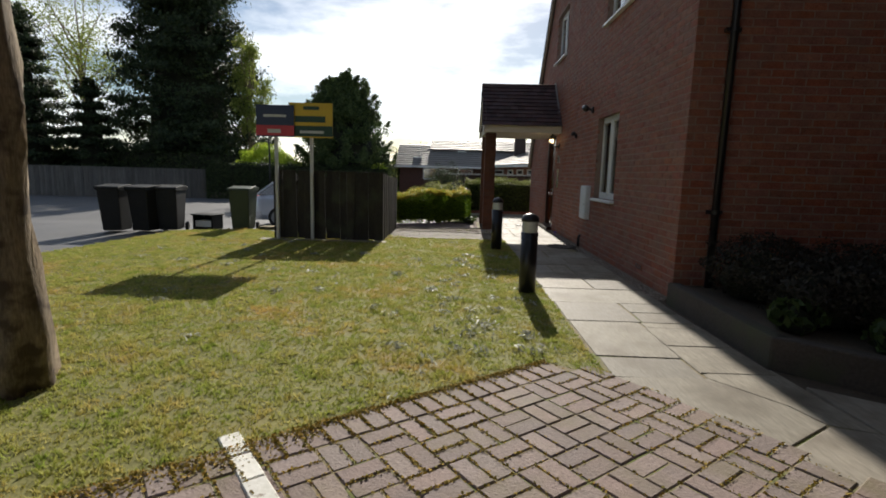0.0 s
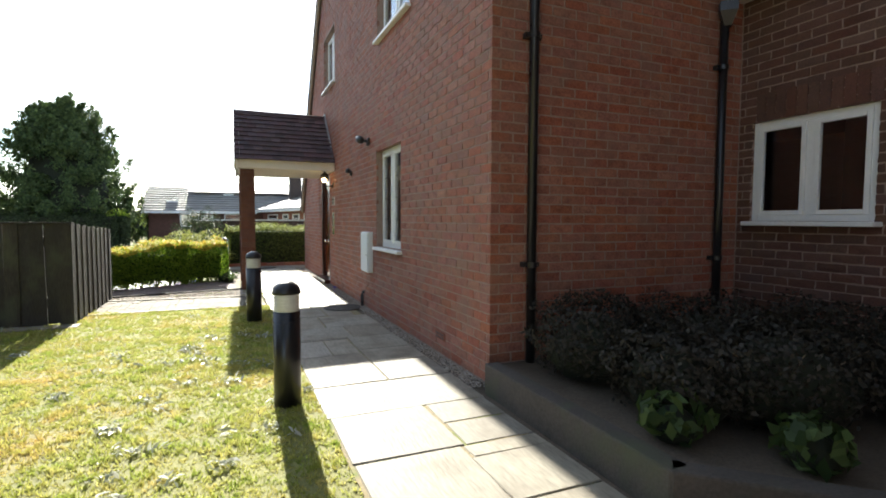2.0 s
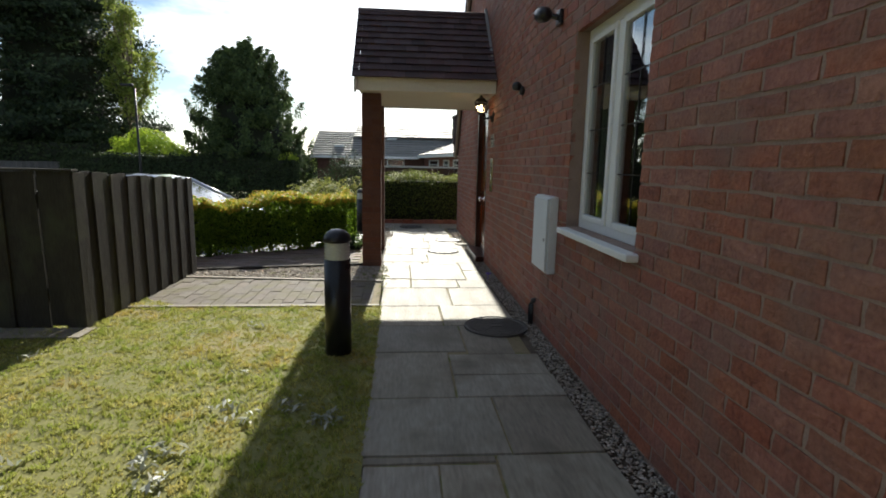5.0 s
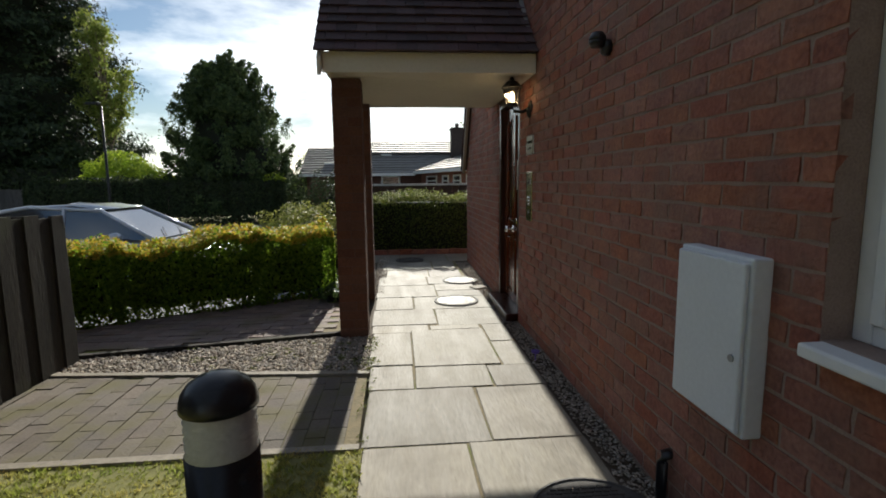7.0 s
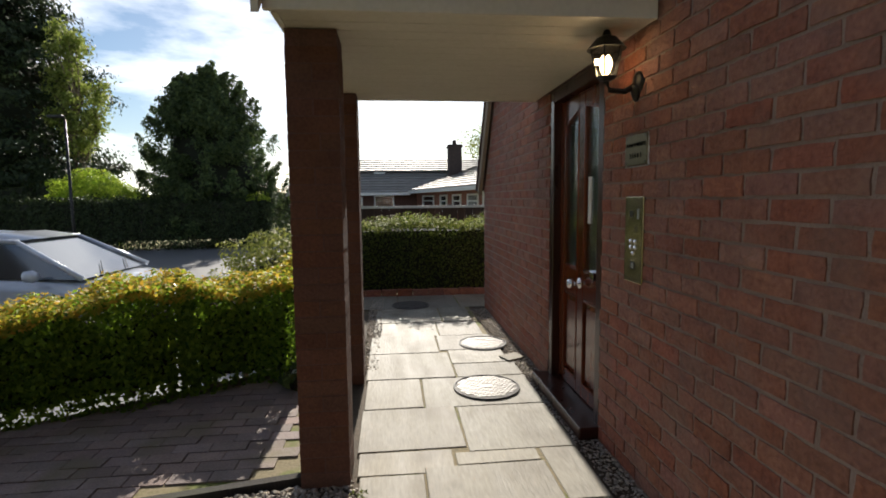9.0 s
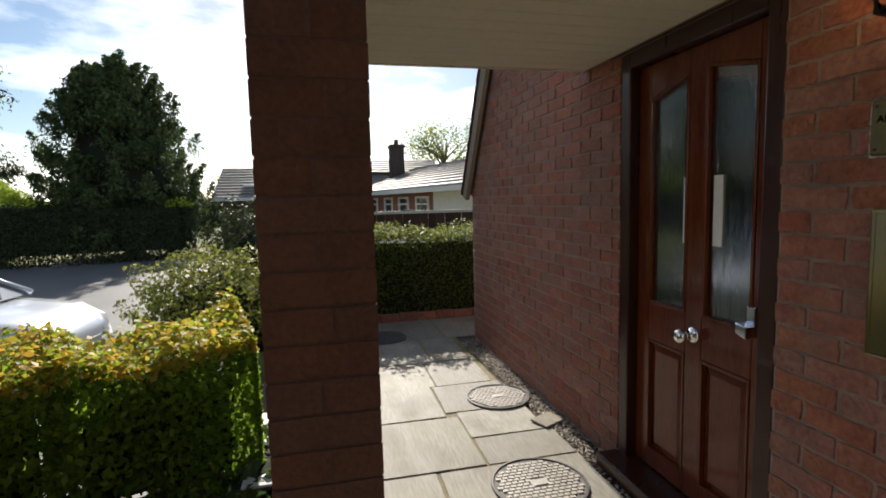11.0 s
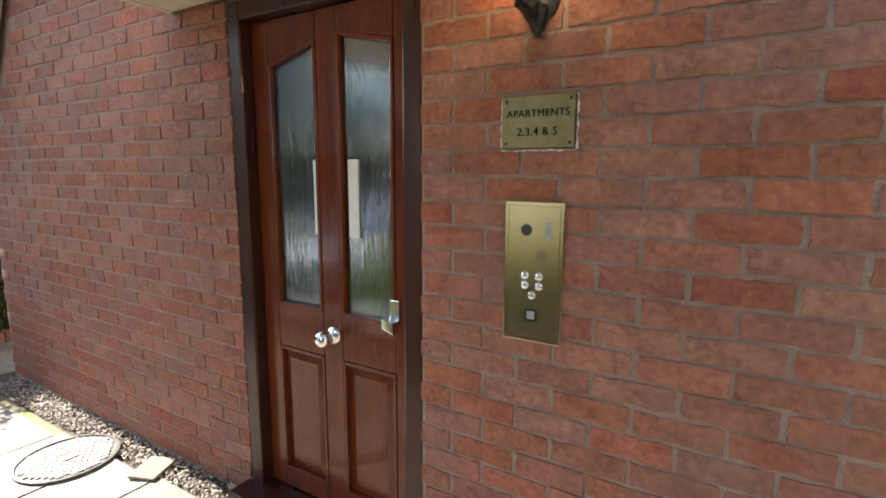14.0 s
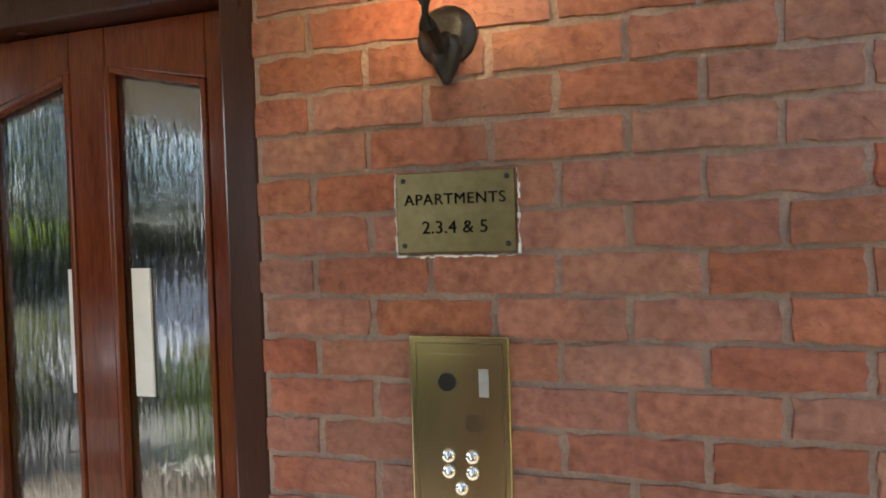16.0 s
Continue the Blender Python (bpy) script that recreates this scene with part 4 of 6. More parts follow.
for dy in (-0.0004, 0.0004):
    letters("APARTMENTS", 0.027, (3.1875, 13.2145 + dy, 1.604 + dy / 2), ENAMEL, pq, wide=1.1)
    letters("2.3.4 & 5", 0.031, (3.1875, 13.2145 + dy, 1.555 + dy / 2), ENAMEL, pq, wide=1.04)

ic = thing("door_intercom", "brass door entry panel with camera, speaker and five buttons", "intercom", (3.195, 13.215, 1.16))
part("plate", Shape().box(3.188, 13.126, 0.962, 3.196, 13.304, 1.367), BRASS, ic, bevel=0.003)
part("back_box", Shape().box(3.196, 13.132, 0.968, 3.206, 13.298, 1.361), BLACK, ic)
part("name_strip", Shape().box(3.186, 13.16, 1.325, 3.188, 13.27, 1.335), BRASS, ic)
part("camera_lens", Shape().lathe([(0.017, 0), (0.016, 0.003), (0.012, 0.003)], 20, (3.188, 13.236, 1.286), RX), BLACK, ic, "dark camera lens")
part("sensor_window", Shape().box(3.186, 13.163, 1.262, 3.188, 13.18, 1.31), GALV, ic, "pale sensor window")
for a in range(-4, 5):
    for b in range(-4, 5):
        if a * a + b * b <= 14:
            part("speaker_hole", Shape().box(3.1874, 13.19 + a * 0.0045 - 0.0011, 1.215 + b * 0.0045 - 0.0011, 3.1884, 13.19 + a * 0.0045 + 0.0011, 1.215 + b * 0.0045 + 0.0011), BLACK, ic)
for y, z in ((13.237, 1.156), (13.237, 1.128), (13.195, 1.156), (13.195, 1.128), (13.215, 1.100)):
    part("button", Shape().lathe([(0.012, 0), (0.012, 0.003), (0.009, 0.006), (0.0, 0.007)], 18, (3.188, y, z), RX), CHROME, ic, "round chrome button", smooth=True)
part("fob_reader", Shape().box(3.186, 13.198, 1.024, 3.188, 13.234, 1.06), BLACK, ic, "square fob reader")
part("fob_label", Shape().box(3.1855, 13.2045, 1.0305, 3.1862, 13.2275, 1.0535), GALV, ic)
for y0, y1, z0, z1 in ((13.138, 13.292, 1.353, 1.3545), (13.138, 13.292, 0.9745, 0.976), (13.138, 13.1395, 0.976, 1.353), (13.2905, 13.292, 0.976, 1.353)):
    part("engraved_line", Shape().box(3.1874, y0, z0, 3.1884, y1, z1), DARK_BRASS, ic)


def flood(name, at, label):
    th = thing(name, label, "wall light", at)
    x, y, z = at
    part("wall_plate", Shape().box(x - 0.03, y - 0.05, z - 0.05, x, y + 0.05, z + 0.05), BLACK, th, bevel=0.01)
    part("arm", Shape().tube([(x - 0.03, y, z), (x - 0.08, y + 0.02, z + 0.02)], [0.018, 0.018], 10), BLACK, th)
    part("head", Shape().lathe([(0.03, -0.09), (0.05, -0.06), (0.055, 0.04), (0.04, 0.06)], 16, (x - 0.12, y + 0.05, z + 0.03), Matrix.Rotation(radians(-75), 4, "X")), BLACK, th, smooth=True)
    return th


flood("security_light", (3.2, 10.62, 2.30), "black sensor floodlight on the brick wall")
bl = thing("dome_camera", "small black dome camera on the wall", "camera", (3.2, 11.68, 1.96))
part("base", Shape().lathe([(0.04, 0), (0.04, 0.03), (0.03, 0.04)], 18, (3.2, 11.68, 1.96), RX), BLACK, bl, smooth=True)
part("dome", Shape().lathe([(0.045, 0.0), (0.042, 0.02), (0.03, 0.04), (0.0, 0.048)], 18, (3.135, 11.68, 1.99)), BLACK, bl, smooth=True)
part("eye", Shape().lathe([(0.03, -0.03), (0.044, -0.01), (0.045, 0.0)], 18, (3.135, 11.68, 1.99)), BLACK, bl, smooth=True)

vent = thing("air_brick", "terracotta air brick low in the wall", "air brick", (3.19, 8.06, 0.17))
part("vent_body", Shape().box(3.188, 7.95, 0.135, 3.2, 8.165, 0.205), BRICK_ONE, vent)
for i in range(6):
    for k in range(2):
        part("vent_hole", Shape().box(3.186, 7.97 + i * 0.032, 0.145 + k * 0.03, 3.19, 7.99 + i * 0.032, 0.165 + k * 0.03), BLACK, vent)
solo("waste_pipe", Shape().tube([(3.165, 10.93, -0.05), (3.165, 10.93, 0.16), (3.17, 10.93, 0.19), (3.22, 10.93, 0.2)], [0.022] * 4, 12), BLACK, "short black waste pipe against the wall", "pipe", smooth=True)


def downpipe(x, y, z1, label):
    th = thing("downpipe", label, "downpipe", (x, y, 0), "black downpipes")
    part("pipe", Shape().tube([(x, y, -0.02), (x, y, z1)], [0.036, 0.036], 14), BLACK, th, smooth=True)
    for z in (0.9, 2.6, 4.2):
        if z < z1:
            part("bracket", Shape().lathe([(0.045, -0.02), (0.045, 0.02)], 14, (x, y, z)), BLACK, th)
            part("bracket_lug", Shape().box(x - 0.07, y, z - 0.018, x + 0.07, y + 0.05, z + 0.018), BLACK, th)
    return th


downpipe(3.52, 7.05, 6.0, "black plastic downpipe on the return wall")
dp = downpipe(5.5, 7.05, 3.0, "black plastic downpipe in the inner corner")
part("hopper", Shape().lathe([(0.04, 0.0), (0.10, 0.12), (0.10, 0.2)], 4, (5.5, 7.02, 2.95)), BLACK, dp)

# ---- bollards ----
def bollard(x, y, h, label):
    th = thing("bollard_light", label, "bollard", (0, 0, 0), "bollard lights by the path")
    r = 0.088
    part("post", Shape().lathe([(r, -0.05), (r, h - 0.2)], 28), BLACK, th, smooth=True)
    part("diffuser", Shape().lathe([(r - 0.012, h - 0.2)] + [(r - 0.002 - 0.010 * (i % 2), h - 0.197 + i * 0.0108) for i in range(11)] + [(r - 0.012, h - 0.085)], 28), OPAL, th, "ribbed clear diffuser", smooth=True)
    part("cap", Shape().lathe([(r + 0.004, h - 0.085)] + [((r + 0.004) * math.cos(a), h - 0.072 + 0.072 * math.sin(a)) for a in [radians(d) for d in (0, 20, 40, 60, 75, 89)]], 28), BLACK, th, "black domed cap", smooth=True)
    th.location = (x, y, 0)
    return th


OPAL = surf("ribbed_opal", (0.55, 0.56, 0.56), (0.72, 0.73, 0.73), 0.25, 8, 60, 0.1)
bollard(1.755, 7.26, 0.83, "black bollard light with a ribbed diffuser on the lawn")
bollard(1.676, 10.31, 0.85, "black bollard light with a ribbed diffuser at the lawn corner")
bollard(1.30, 16.9, 0.80, "black bollard light with a pale head by the hedge")

# ---- planter, shrubs ----
def wall_strip(pts, w, z0, z1):
    sh = Shape()
    for (x0, y0), (x1, y1) in zip(pts, pts[1:]):
        d = Vector((x1 - x0, y1 - y0)).normalized()
        nrm = Vector((-d.y, d.x)) * w
        sh.add([(x0, y0, z0), (x1, y1, z0), (x1 + nrm.x, y1 + nrm.y, z0), (x0 + nrm.x, y0 + nrm.y, z0), (x0, y0, z1), (x1, y1, z1), (x1 + nrm.x, y1 + nrm.y, z1), (x0 + nrm.x, y0 + nrm.y, z1)], [(3, 2, 1, 0), (4, 5, 6, 7), (0, 1, 5, 4), (1, 2, 6, 5), (2, 3, 7, 6), (3, 0, 4, 7)])
    return sh


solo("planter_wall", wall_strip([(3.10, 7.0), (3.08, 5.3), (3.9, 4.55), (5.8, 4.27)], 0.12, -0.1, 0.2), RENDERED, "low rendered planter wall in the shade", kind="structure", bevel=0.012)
solo("planter_soil", Shape().prism([(3.2, 7.1), (3.2, 5.4), (3.95, 4.7), (5.8, 4.42), (5.8, 7.1)], -0.1, 0.15), SOIL, "dark planter earth", kind="structure")


def blob_points(n, centre, radii, seed, squash=0.0, shell=0.35):
    """Points through the outer part of an uneven blob, and their outward directions."""
    rng = np.random.default_rng(seed)
    d = rng.normal(0, 1, (n, 3))
    d /= np.linalg.norm(d, axis=1)[:, None]
    lump = 1 + 0.16 * np.sin(d[:, 0] * 5 + seed) * np.sin(d[:, 1] * 6 + seed * 2) + 0.10 * np.sin(d[:, 2] * 9 + d[:, 0] * 7 + seed)
    r = (1 - shell * rng.random(n) ** 1.5) * lump
    return np.array(centre) + d * np.array(radii) * r[:, None], d


def shrub(name, at, radii, n, size, leaf_material, label, seed, twig=True):
    th = thing(name, label, "shrub", at)
    pts, nor = blob_points(n, (at[0], at[1], at[2] + radii[2]), radii, seed)
    ok = pts[:, 2] > at[2] + 0.02
    pts, nor = pts[ok], nor[ok]
    rng = np.random.default_rng(seed + 1)
    leaf_part("foliage", th, pts, nor, size * rng.uniform(0.6, 1.3, len(pts)), leaf_material, seed=seed)
    if twig:
        sh = Shape()
        for i in range(7):
            a = i * 0.9 + seed
            sh.tube([(at[0], at[1], at[2] - 0.05), (at[0] + radii[0] * 0.4 * math.cos(a), at[1] + radii[1] * 0.4 * math.sin(a), at[2] + radii[2]), (at[0] + radii[0] * 0.75 * math.cos(a), at[1] + radii[1] * 0.75 * math.sin(a), at[2] + radii[2] * 1.5)], [0.012, 0.008, 0.003], 5)
        part("stem_cluster", sh, BARK, th, kind="stuff")
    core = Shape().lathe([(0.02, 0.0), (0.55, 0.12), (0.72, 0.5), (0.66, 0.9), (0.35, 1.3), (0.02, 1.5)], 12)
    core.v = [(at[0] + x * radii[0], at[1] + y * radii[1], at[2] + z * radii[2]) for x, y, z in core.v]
    part("shade_core", core, CORE, th, smooth=True)
    return th


for i, (x, y, rx, ry, rz) in enumerate(((3.75, 6.55, 0.5, 0.45, 0.30), (4.45, 6.3, 0.55, 0.6, 0.29), (4.2, 5.6, 0.6, 0.5, 0.30), (5.05, 5.9, 0.5, 0.6, 0.28), (4.9, 5.1, 0.6, 0.5, 0.30), (3.72, 5.85, 0.35, 0.45, 0.26))):
    shrub("planter_shrub", (x, y, 0.15), (rx, ry, rz), 5600, 0.032, SHRUB, "dark purple-leaved shrub in the planter", 20 + i)
for i, (x, y) in enumerate(((3.42, 5.6), (3.75, 5.15))):
    shrub("green_plant", (x, y, 0.15), (0.16, 0.16, 0.12), 120, 0.10, IVY, "small broad-leaved green plant in the planter", 40 + i, False)


def hedge(name, pts, width, z0, z1, n, size, mats, label, seed, tip=0.2, ends=0.1, rise=0.0, low=0.3):
    """A clipped hedge along a line of points: leaves through its skin, longer shoots on top, twiggy stems round a
    near-black core that paints inner shade.
    """
    th = thing(name, label, "hedge", (*pts[0], z0))
    rng = np.random.default_rng(seed)
    segs = [(np.array(a), np.array(b)) for a, b in zip(pts, pts[1:])]
    lens = np.array([np.linalg.norm(b - a) for a, b in segs])
    which = rng.choice(len(segs), n, p=lens / lens.sum())
    u = rng.uniform(-ends, 1 + ends, n)
    A, B = np.array([s[0] for s in segs])[which], np.array([s[1] for s in segs])[which]
    D = (B - A) / lens[which][:, None]
    N = np.stack([-D[:, 1], D[:, 0]], 1)
    face = rng.choice(4, n, p=[0.36, 0.22, 0.34, 0.08])
    side, up = rng.uniform(-1, 1, n), rng.random(n) ** 0.8
    deep = np.abs(rng.normal(0, 0.05, n))
    lat = np.where(face == 0, -1 + deep * 2, np.where(face == 1, 1 - deep * 2, side))
    hgt = np.where(face == 2, 1 - deep * 0.6 + (rng.random(n) < tip) * rng.uniform(0, 0.10, n), up)
    u = np.where(face == 3, np.where(rng.random(n) < 0.5, -deep * 0.1, 1 + deep * 0.1), np.clip(u, 0, 1))
    xy = A + D * (u * lens[which])[:, None] + N * (lat * width / 2)[:, None]
    wob = 0.05 * np.sin(xy[:, 0] * 4.1 + xy[:, 1] * 2.3 + seed) + 0.03 * np.sin(xy[:, 0] * 11 + xy[:, 1] * 9)
    edge = 1 - 0.10 * np.clip((hgt - 0.75) / 0.25, 0, 1) ** 2
    xy = A + D * (u * lens[which])[:, None] + N * (lat * width / 2 * edge + wob * lat)[:, None]
    run = np.concatenate([[0], np.cumsum(lens)])[which] + np.clip(u, 0, 1) * lens[which]
    z = z0 + (z1 - z0 + wob + rise * (run / lens.sum() - 1)) * hgt
    p = np.stack([xy[:, 0], xy[:, 1], z], 1)
    nor = np.zeros((n, 3))
    nor[:, :2] = N * np.where(face == 0, -1.0, np.where(face == 1, 1.0, 0.0))[:, None]
    nor[:, 2] = np.where(face == 2, 1.0, 0.25)
    # Top leaves take the second colour: new growth, with sunlight painted in.
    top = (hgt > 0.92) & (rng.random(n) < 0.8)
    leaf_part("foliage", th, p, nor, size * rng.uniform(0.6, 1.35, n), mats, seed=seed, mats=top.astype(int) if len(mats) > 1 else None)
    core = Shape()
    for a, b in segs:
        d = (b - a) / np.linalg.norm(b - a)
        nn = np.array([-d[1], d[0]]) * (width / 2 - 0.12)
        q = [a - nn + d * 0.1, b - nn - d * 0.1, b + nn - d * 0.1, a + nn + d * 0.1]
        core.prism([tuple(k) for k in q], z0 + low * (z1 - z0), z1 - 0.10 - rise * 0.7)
    part("shade_core", core, CORE, th)
    st = Shape()
    for a, b in segs:
        m = max(2, int(np.linalg.norm(b - a) / 0.22))
        for i in range(m):
            c = a + (b - a) * (i + 0.5) / m
            for s in range(3):
                e = c + rng.normal(0, width * 0.22, 2)
                st.tube([(c[0], c[1], z0 - 0.05), (*((c + e) / 2 + rng.normal(0, 0.03, 2)), z0 + 0.25 * (z1 - z0)), (e[0], e[1], z0 + 0.6 * (z1 - z0))], [0.016, 0.011, 0.006], 5)
    part("stem_cluster", st, BARK, th, "bare woody stems", kind="stuff")
    return th


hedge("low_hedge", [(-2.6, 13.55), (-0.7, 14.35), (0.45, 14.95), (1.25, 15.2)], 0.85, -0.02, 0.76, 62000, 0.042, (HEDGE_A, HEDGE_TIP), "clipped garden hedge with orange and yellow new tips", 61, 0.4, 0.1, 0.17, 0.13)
hedge("low_hedge", [(1.35, 18.75), (6.0, 18.55)], 0.95, -0.02, 1.0, 36000, 0.04, (HEDGE_B, HEDGE_BT), "clipped privet hedge, top leaves coloured pale for sunlight", 62, 0.5, 0.1, 0.0, 0.04)
hedge("tall_hedge", [(-14.0, 33.0), (-3.9, 34.3)], 1.6, -0.65, 1.42, 40000, 0.11, (HEDGE_FAR,), "tall dark clipped hedge across the drive", 63, 0.2, 0.1, 0.0, 0.2)
hedge("golden_hedge_end", [(-4.4, 34.2), (-3.5, 34.5)], 1.4, -0.65, 1.50, 4000, 0.10, (HEDGE_FAR, GOLD), "golden-topped end of the tall hedge", 64)
shrub("variegated_bush", (0.55, 18.3, -0.3), (0.95, 0.8, 0.62), 9000, 0.055, VARIEG, "rounded pale variegated bush at the hedge end", 65)
shrub("dark_bush", (0.62, 20.3, -0.5), (0.72, 0.55, 1.0), 9000, 0.05, HEDGE_FAR, "dark evergreen bush before the brown fence", 66)
shrub("ivy_clump", (1.35, 14.9, -0.02), (0.20, 0.45, 0.10), 260, 0.07, IVY, "pale green ivy at the foot of the hedge", 67, False)

# ---- bin store ----
store = thing("bin_store", "weathered close-boarded timber bin store on the lawn", "bin store", (-1.2, 12, 0))
SX0, SX1, SY0, SY1, SH = -2.15, -0.28, 10.85, 12.9, 1.13
rng = random.Random(9)
board = Shape().box(-0.066, -0.010, -0.04, 0.066, 0.010, SH).mesh("board", TIMBER)


def boards(x0, y0, x1, y1):
    L = math.hypot(x1 - x0, y1 - y0)
    n = int(L / 0.118)
    a = math.atan2(y1 - y0, x1 - x0)
    for i in range(n):
        s = (i + 0.5) / n
        ob = new("board", board)
        ob.parent = store
        ob.matrix_parent_inverse = world_of(store).inverted()
        o = 0.014 * (i % 2) + rng.uniform(-0.003, 0.003)
        ob.matrix_basis = Matrix.Translation((x0 + (x1 - x0) * s - math.sin(a) * o, y0 + (y1 - y0) * s + math.cos(a) * o, 0.055 - 0.055 * (y0 + (y1 - y0) * s - SY0) + rng.uniform(-0.012, 0.012))) @ Matrix.Rotation(a, 4, "Z") @ Matrix.Rotation(rng.uniform(-0.012, 0.012), 4, "Y") @ Matrix.Diagonal((rng.choice((1.0, 1.0, 0.97, 0.84)), 1, 1, 1))


boards(SX0, SY0, SX1, SY0)
boards(SX1, SY0, SX1, SY1)
boards(SX0, SY0, SX0, SY1)
boards(SX0, SY1, SX1, SY1)
for x, y in ((SX0, SY0 + 0.05), (SX1 - 0.05, SY0 + 0.05), (SX1 - 0.05, SY1), (SX0 + 0.02, SY1), (SX1 - 0.05, (SY0 + SY1) / 2)):
    part("post", Shape().box(x - 0.045, y - 0.045, -0.05, x + 0.045, y + 0.045, SH - 0.09), TIMBER, store, bevel=0.004)
for z in (0.25, 0.95):
    part("rail", Shape().box(SX0, SY0 + 0.03, z, SX1, SY0 + 0.08, z + 0.08), TIMBER, store)
    part("rail", Shape().box(SX1 - 0.08, SY0, z, SX1 - 0.03, SY1, z + 0.08), TIMBER, store)
part("capping", Shape().box(SX0 - 0.01, SY0 - 0.03, SH + 0.05, SX1 + 0.02, SY0 + 0.045, SH + 0.068), TIMBER, store, "thin timber capping", bevel=0.003)
solo("concrete_strip", Shape().box(-2.4, 10.62, -0.1, -0.2, 10.84, 0.012), STONE_ALL, "concrete edging strip before the bin store", kind="structure")


def sale_board(x, y, z0, w, h, mats, label, bars):
    th = thing("estate_sign", label, "sign", (x, y, 0), "estate agent boards")
    part("post", Shape().box(x - 0.025, y - 0.025, -0.05, x + 0.025, y + 0.025, z0 + 0.1), PALEPOST, th, "pale timber post", bevel=0.003)
    part("panel", Shape().box(x - w / 2, y - 0.04, z0, x + w / 2, y - 0.028, z0 + h), mats[0], th)
    part("colour_band", Shape().box(x - w / 2, y - 0.043, z0 + 0.02, x + w / 2, y - 0.041, z0 + h * mats[2]), mats[1], th)
    for a, b, c, d, m in bars:
        part("lettering_bar", Shape().box(x + a * w, y - 0.046, z0 + c * h, x + b * w, y - 0.044, z0 + d * h), m, th)
    return th


sale_board(-2.08, 10.72, 1.75, 0.64, 0.52, (SIGNNAVY, SIGNRED, 0.36), "navy and red estate agent board on a pale post", ((-0.3, 0.3, 0.62, 0.7, PALEPOST), (-0.2, 0.15, 0.12, 0.24, PALEPOST)))
sale_board(-1.49, 10.76, 1.75, 0.74, 0.57, (SIGNYELLOW, SIGNGREEN, 0.34), "yellow and green estate agent board on a pale post", ((-0.36, 0.34, 0.44, 0.62, SIGNGREEN), (-0.16, 0.2, 0.8, 0.9, SIGNGREEN), (-0.25, 0.3, 0.12, 0.2, PALEPOST)))


def wheelie(x, y, turn, material, label):
    th = thing("wheelie_bin", label, "bin", (0, 0, 0), "wheeled bins on the drive")
    b0, b1 = [(-0.20, -0.24), (0.20, -0.24), (0.20, 0.20), (-0.20, 0.20)], [(-0.24, -0.33), (0.24, -0.33), (0.24, 0.30), (-0.24, 0.30)]
    part("tub", Shape().add([(*p, 0.05) for p in b0] + [(*p, 0.98) for p in b1], [(3, 2, 1, 0), (4, 5, 6, 7), (0, 1, 5, 4), (1, 2, 6, 5), (2, 3, 7, 6), (3, 0, 4, 7)]), material, th, bevel=0.02)
    part("rim", Shape().box(-0.26, -0.35, 0.95, 0.26, 0.32, 0.985), material, th, bevel=0.008)
    part("lid", Shape().prism_x([(-0.38, 0.985), (0.34, 0.985), (0.34, 1.04), (0.1, 1.075), (-0.36, 1.03)], -0.265, 0.265), material, th, bevel=0.012)
    part("handle", Shape().tube([(-0.26, 0.37, 1.0), (0.26, 0.37, 1.0)], [0.016, 0.016], 10), material, th)
    for s in (-1, 1):
        w = part("wheel", Shape().lathe([(0.07, -0.025), (0.1, -0.02), (0.1, 0.02), (0.07, 0.025)], 18, (s * 0.24, 0.26, 0.1), Matrix.Rotation(radians(90), 4, "Y")), RUBBER, th, smooth=True)
    th.matrix_basis = pose(x, y, fall(x, y), 0, 0, turn) @ Matrix.Scale(0.86, 4)
    return th


wheelie(-5.6, 11.75, 4, BINPLASTIC, "black wheelie bin on the asphalt drive")
wheelie(-5.06, 11.85, -6, BINPLASTIC, "black wheelie bin with a scuffed lid on the drive")
wheelie(-4.72, 12.1, 8, BINPLASTIC, "black wheelie bin beside another on the drive")
wheelie(-3.42, 12.5, 3, BINGREEN, "dark green wheelie bin standing on the drive")
cd = thing("recycling_caddy", "black recycling box lying on its side", "recycling box", (0, 0, 0))
part("box", Shape().box(-0.26, -0.2, 0.0, 0.26, 0.2, 0.05).box(-0.26, -0.2, 0.05, -0.22, 0.2, 0.32).box(0.22, -0.2, 0.05, 0.26, 0.2, 0.32).box(-0.22, 0.16, 0.05, 0.22, 0.2, 0.32), BINPLASTIC, cd, bevel=0.01)
part("rim", Shape().box(-0.29, -0.23, 0.32, 0.29, 0.23, 0.35), BINPLASTIC, cd, bevel=0.006)
part("paper_load", Shape().box(-0.2, -0.18, 0.06, 0.2, 0.14, 0.2), PAPER, cd, "pale paper inside")
cd.matrix_basis = pose(-4.26, 12.65, fall(0, 12.65), 0, 0, -10) @ Matrix.Scale(0.9, 4)


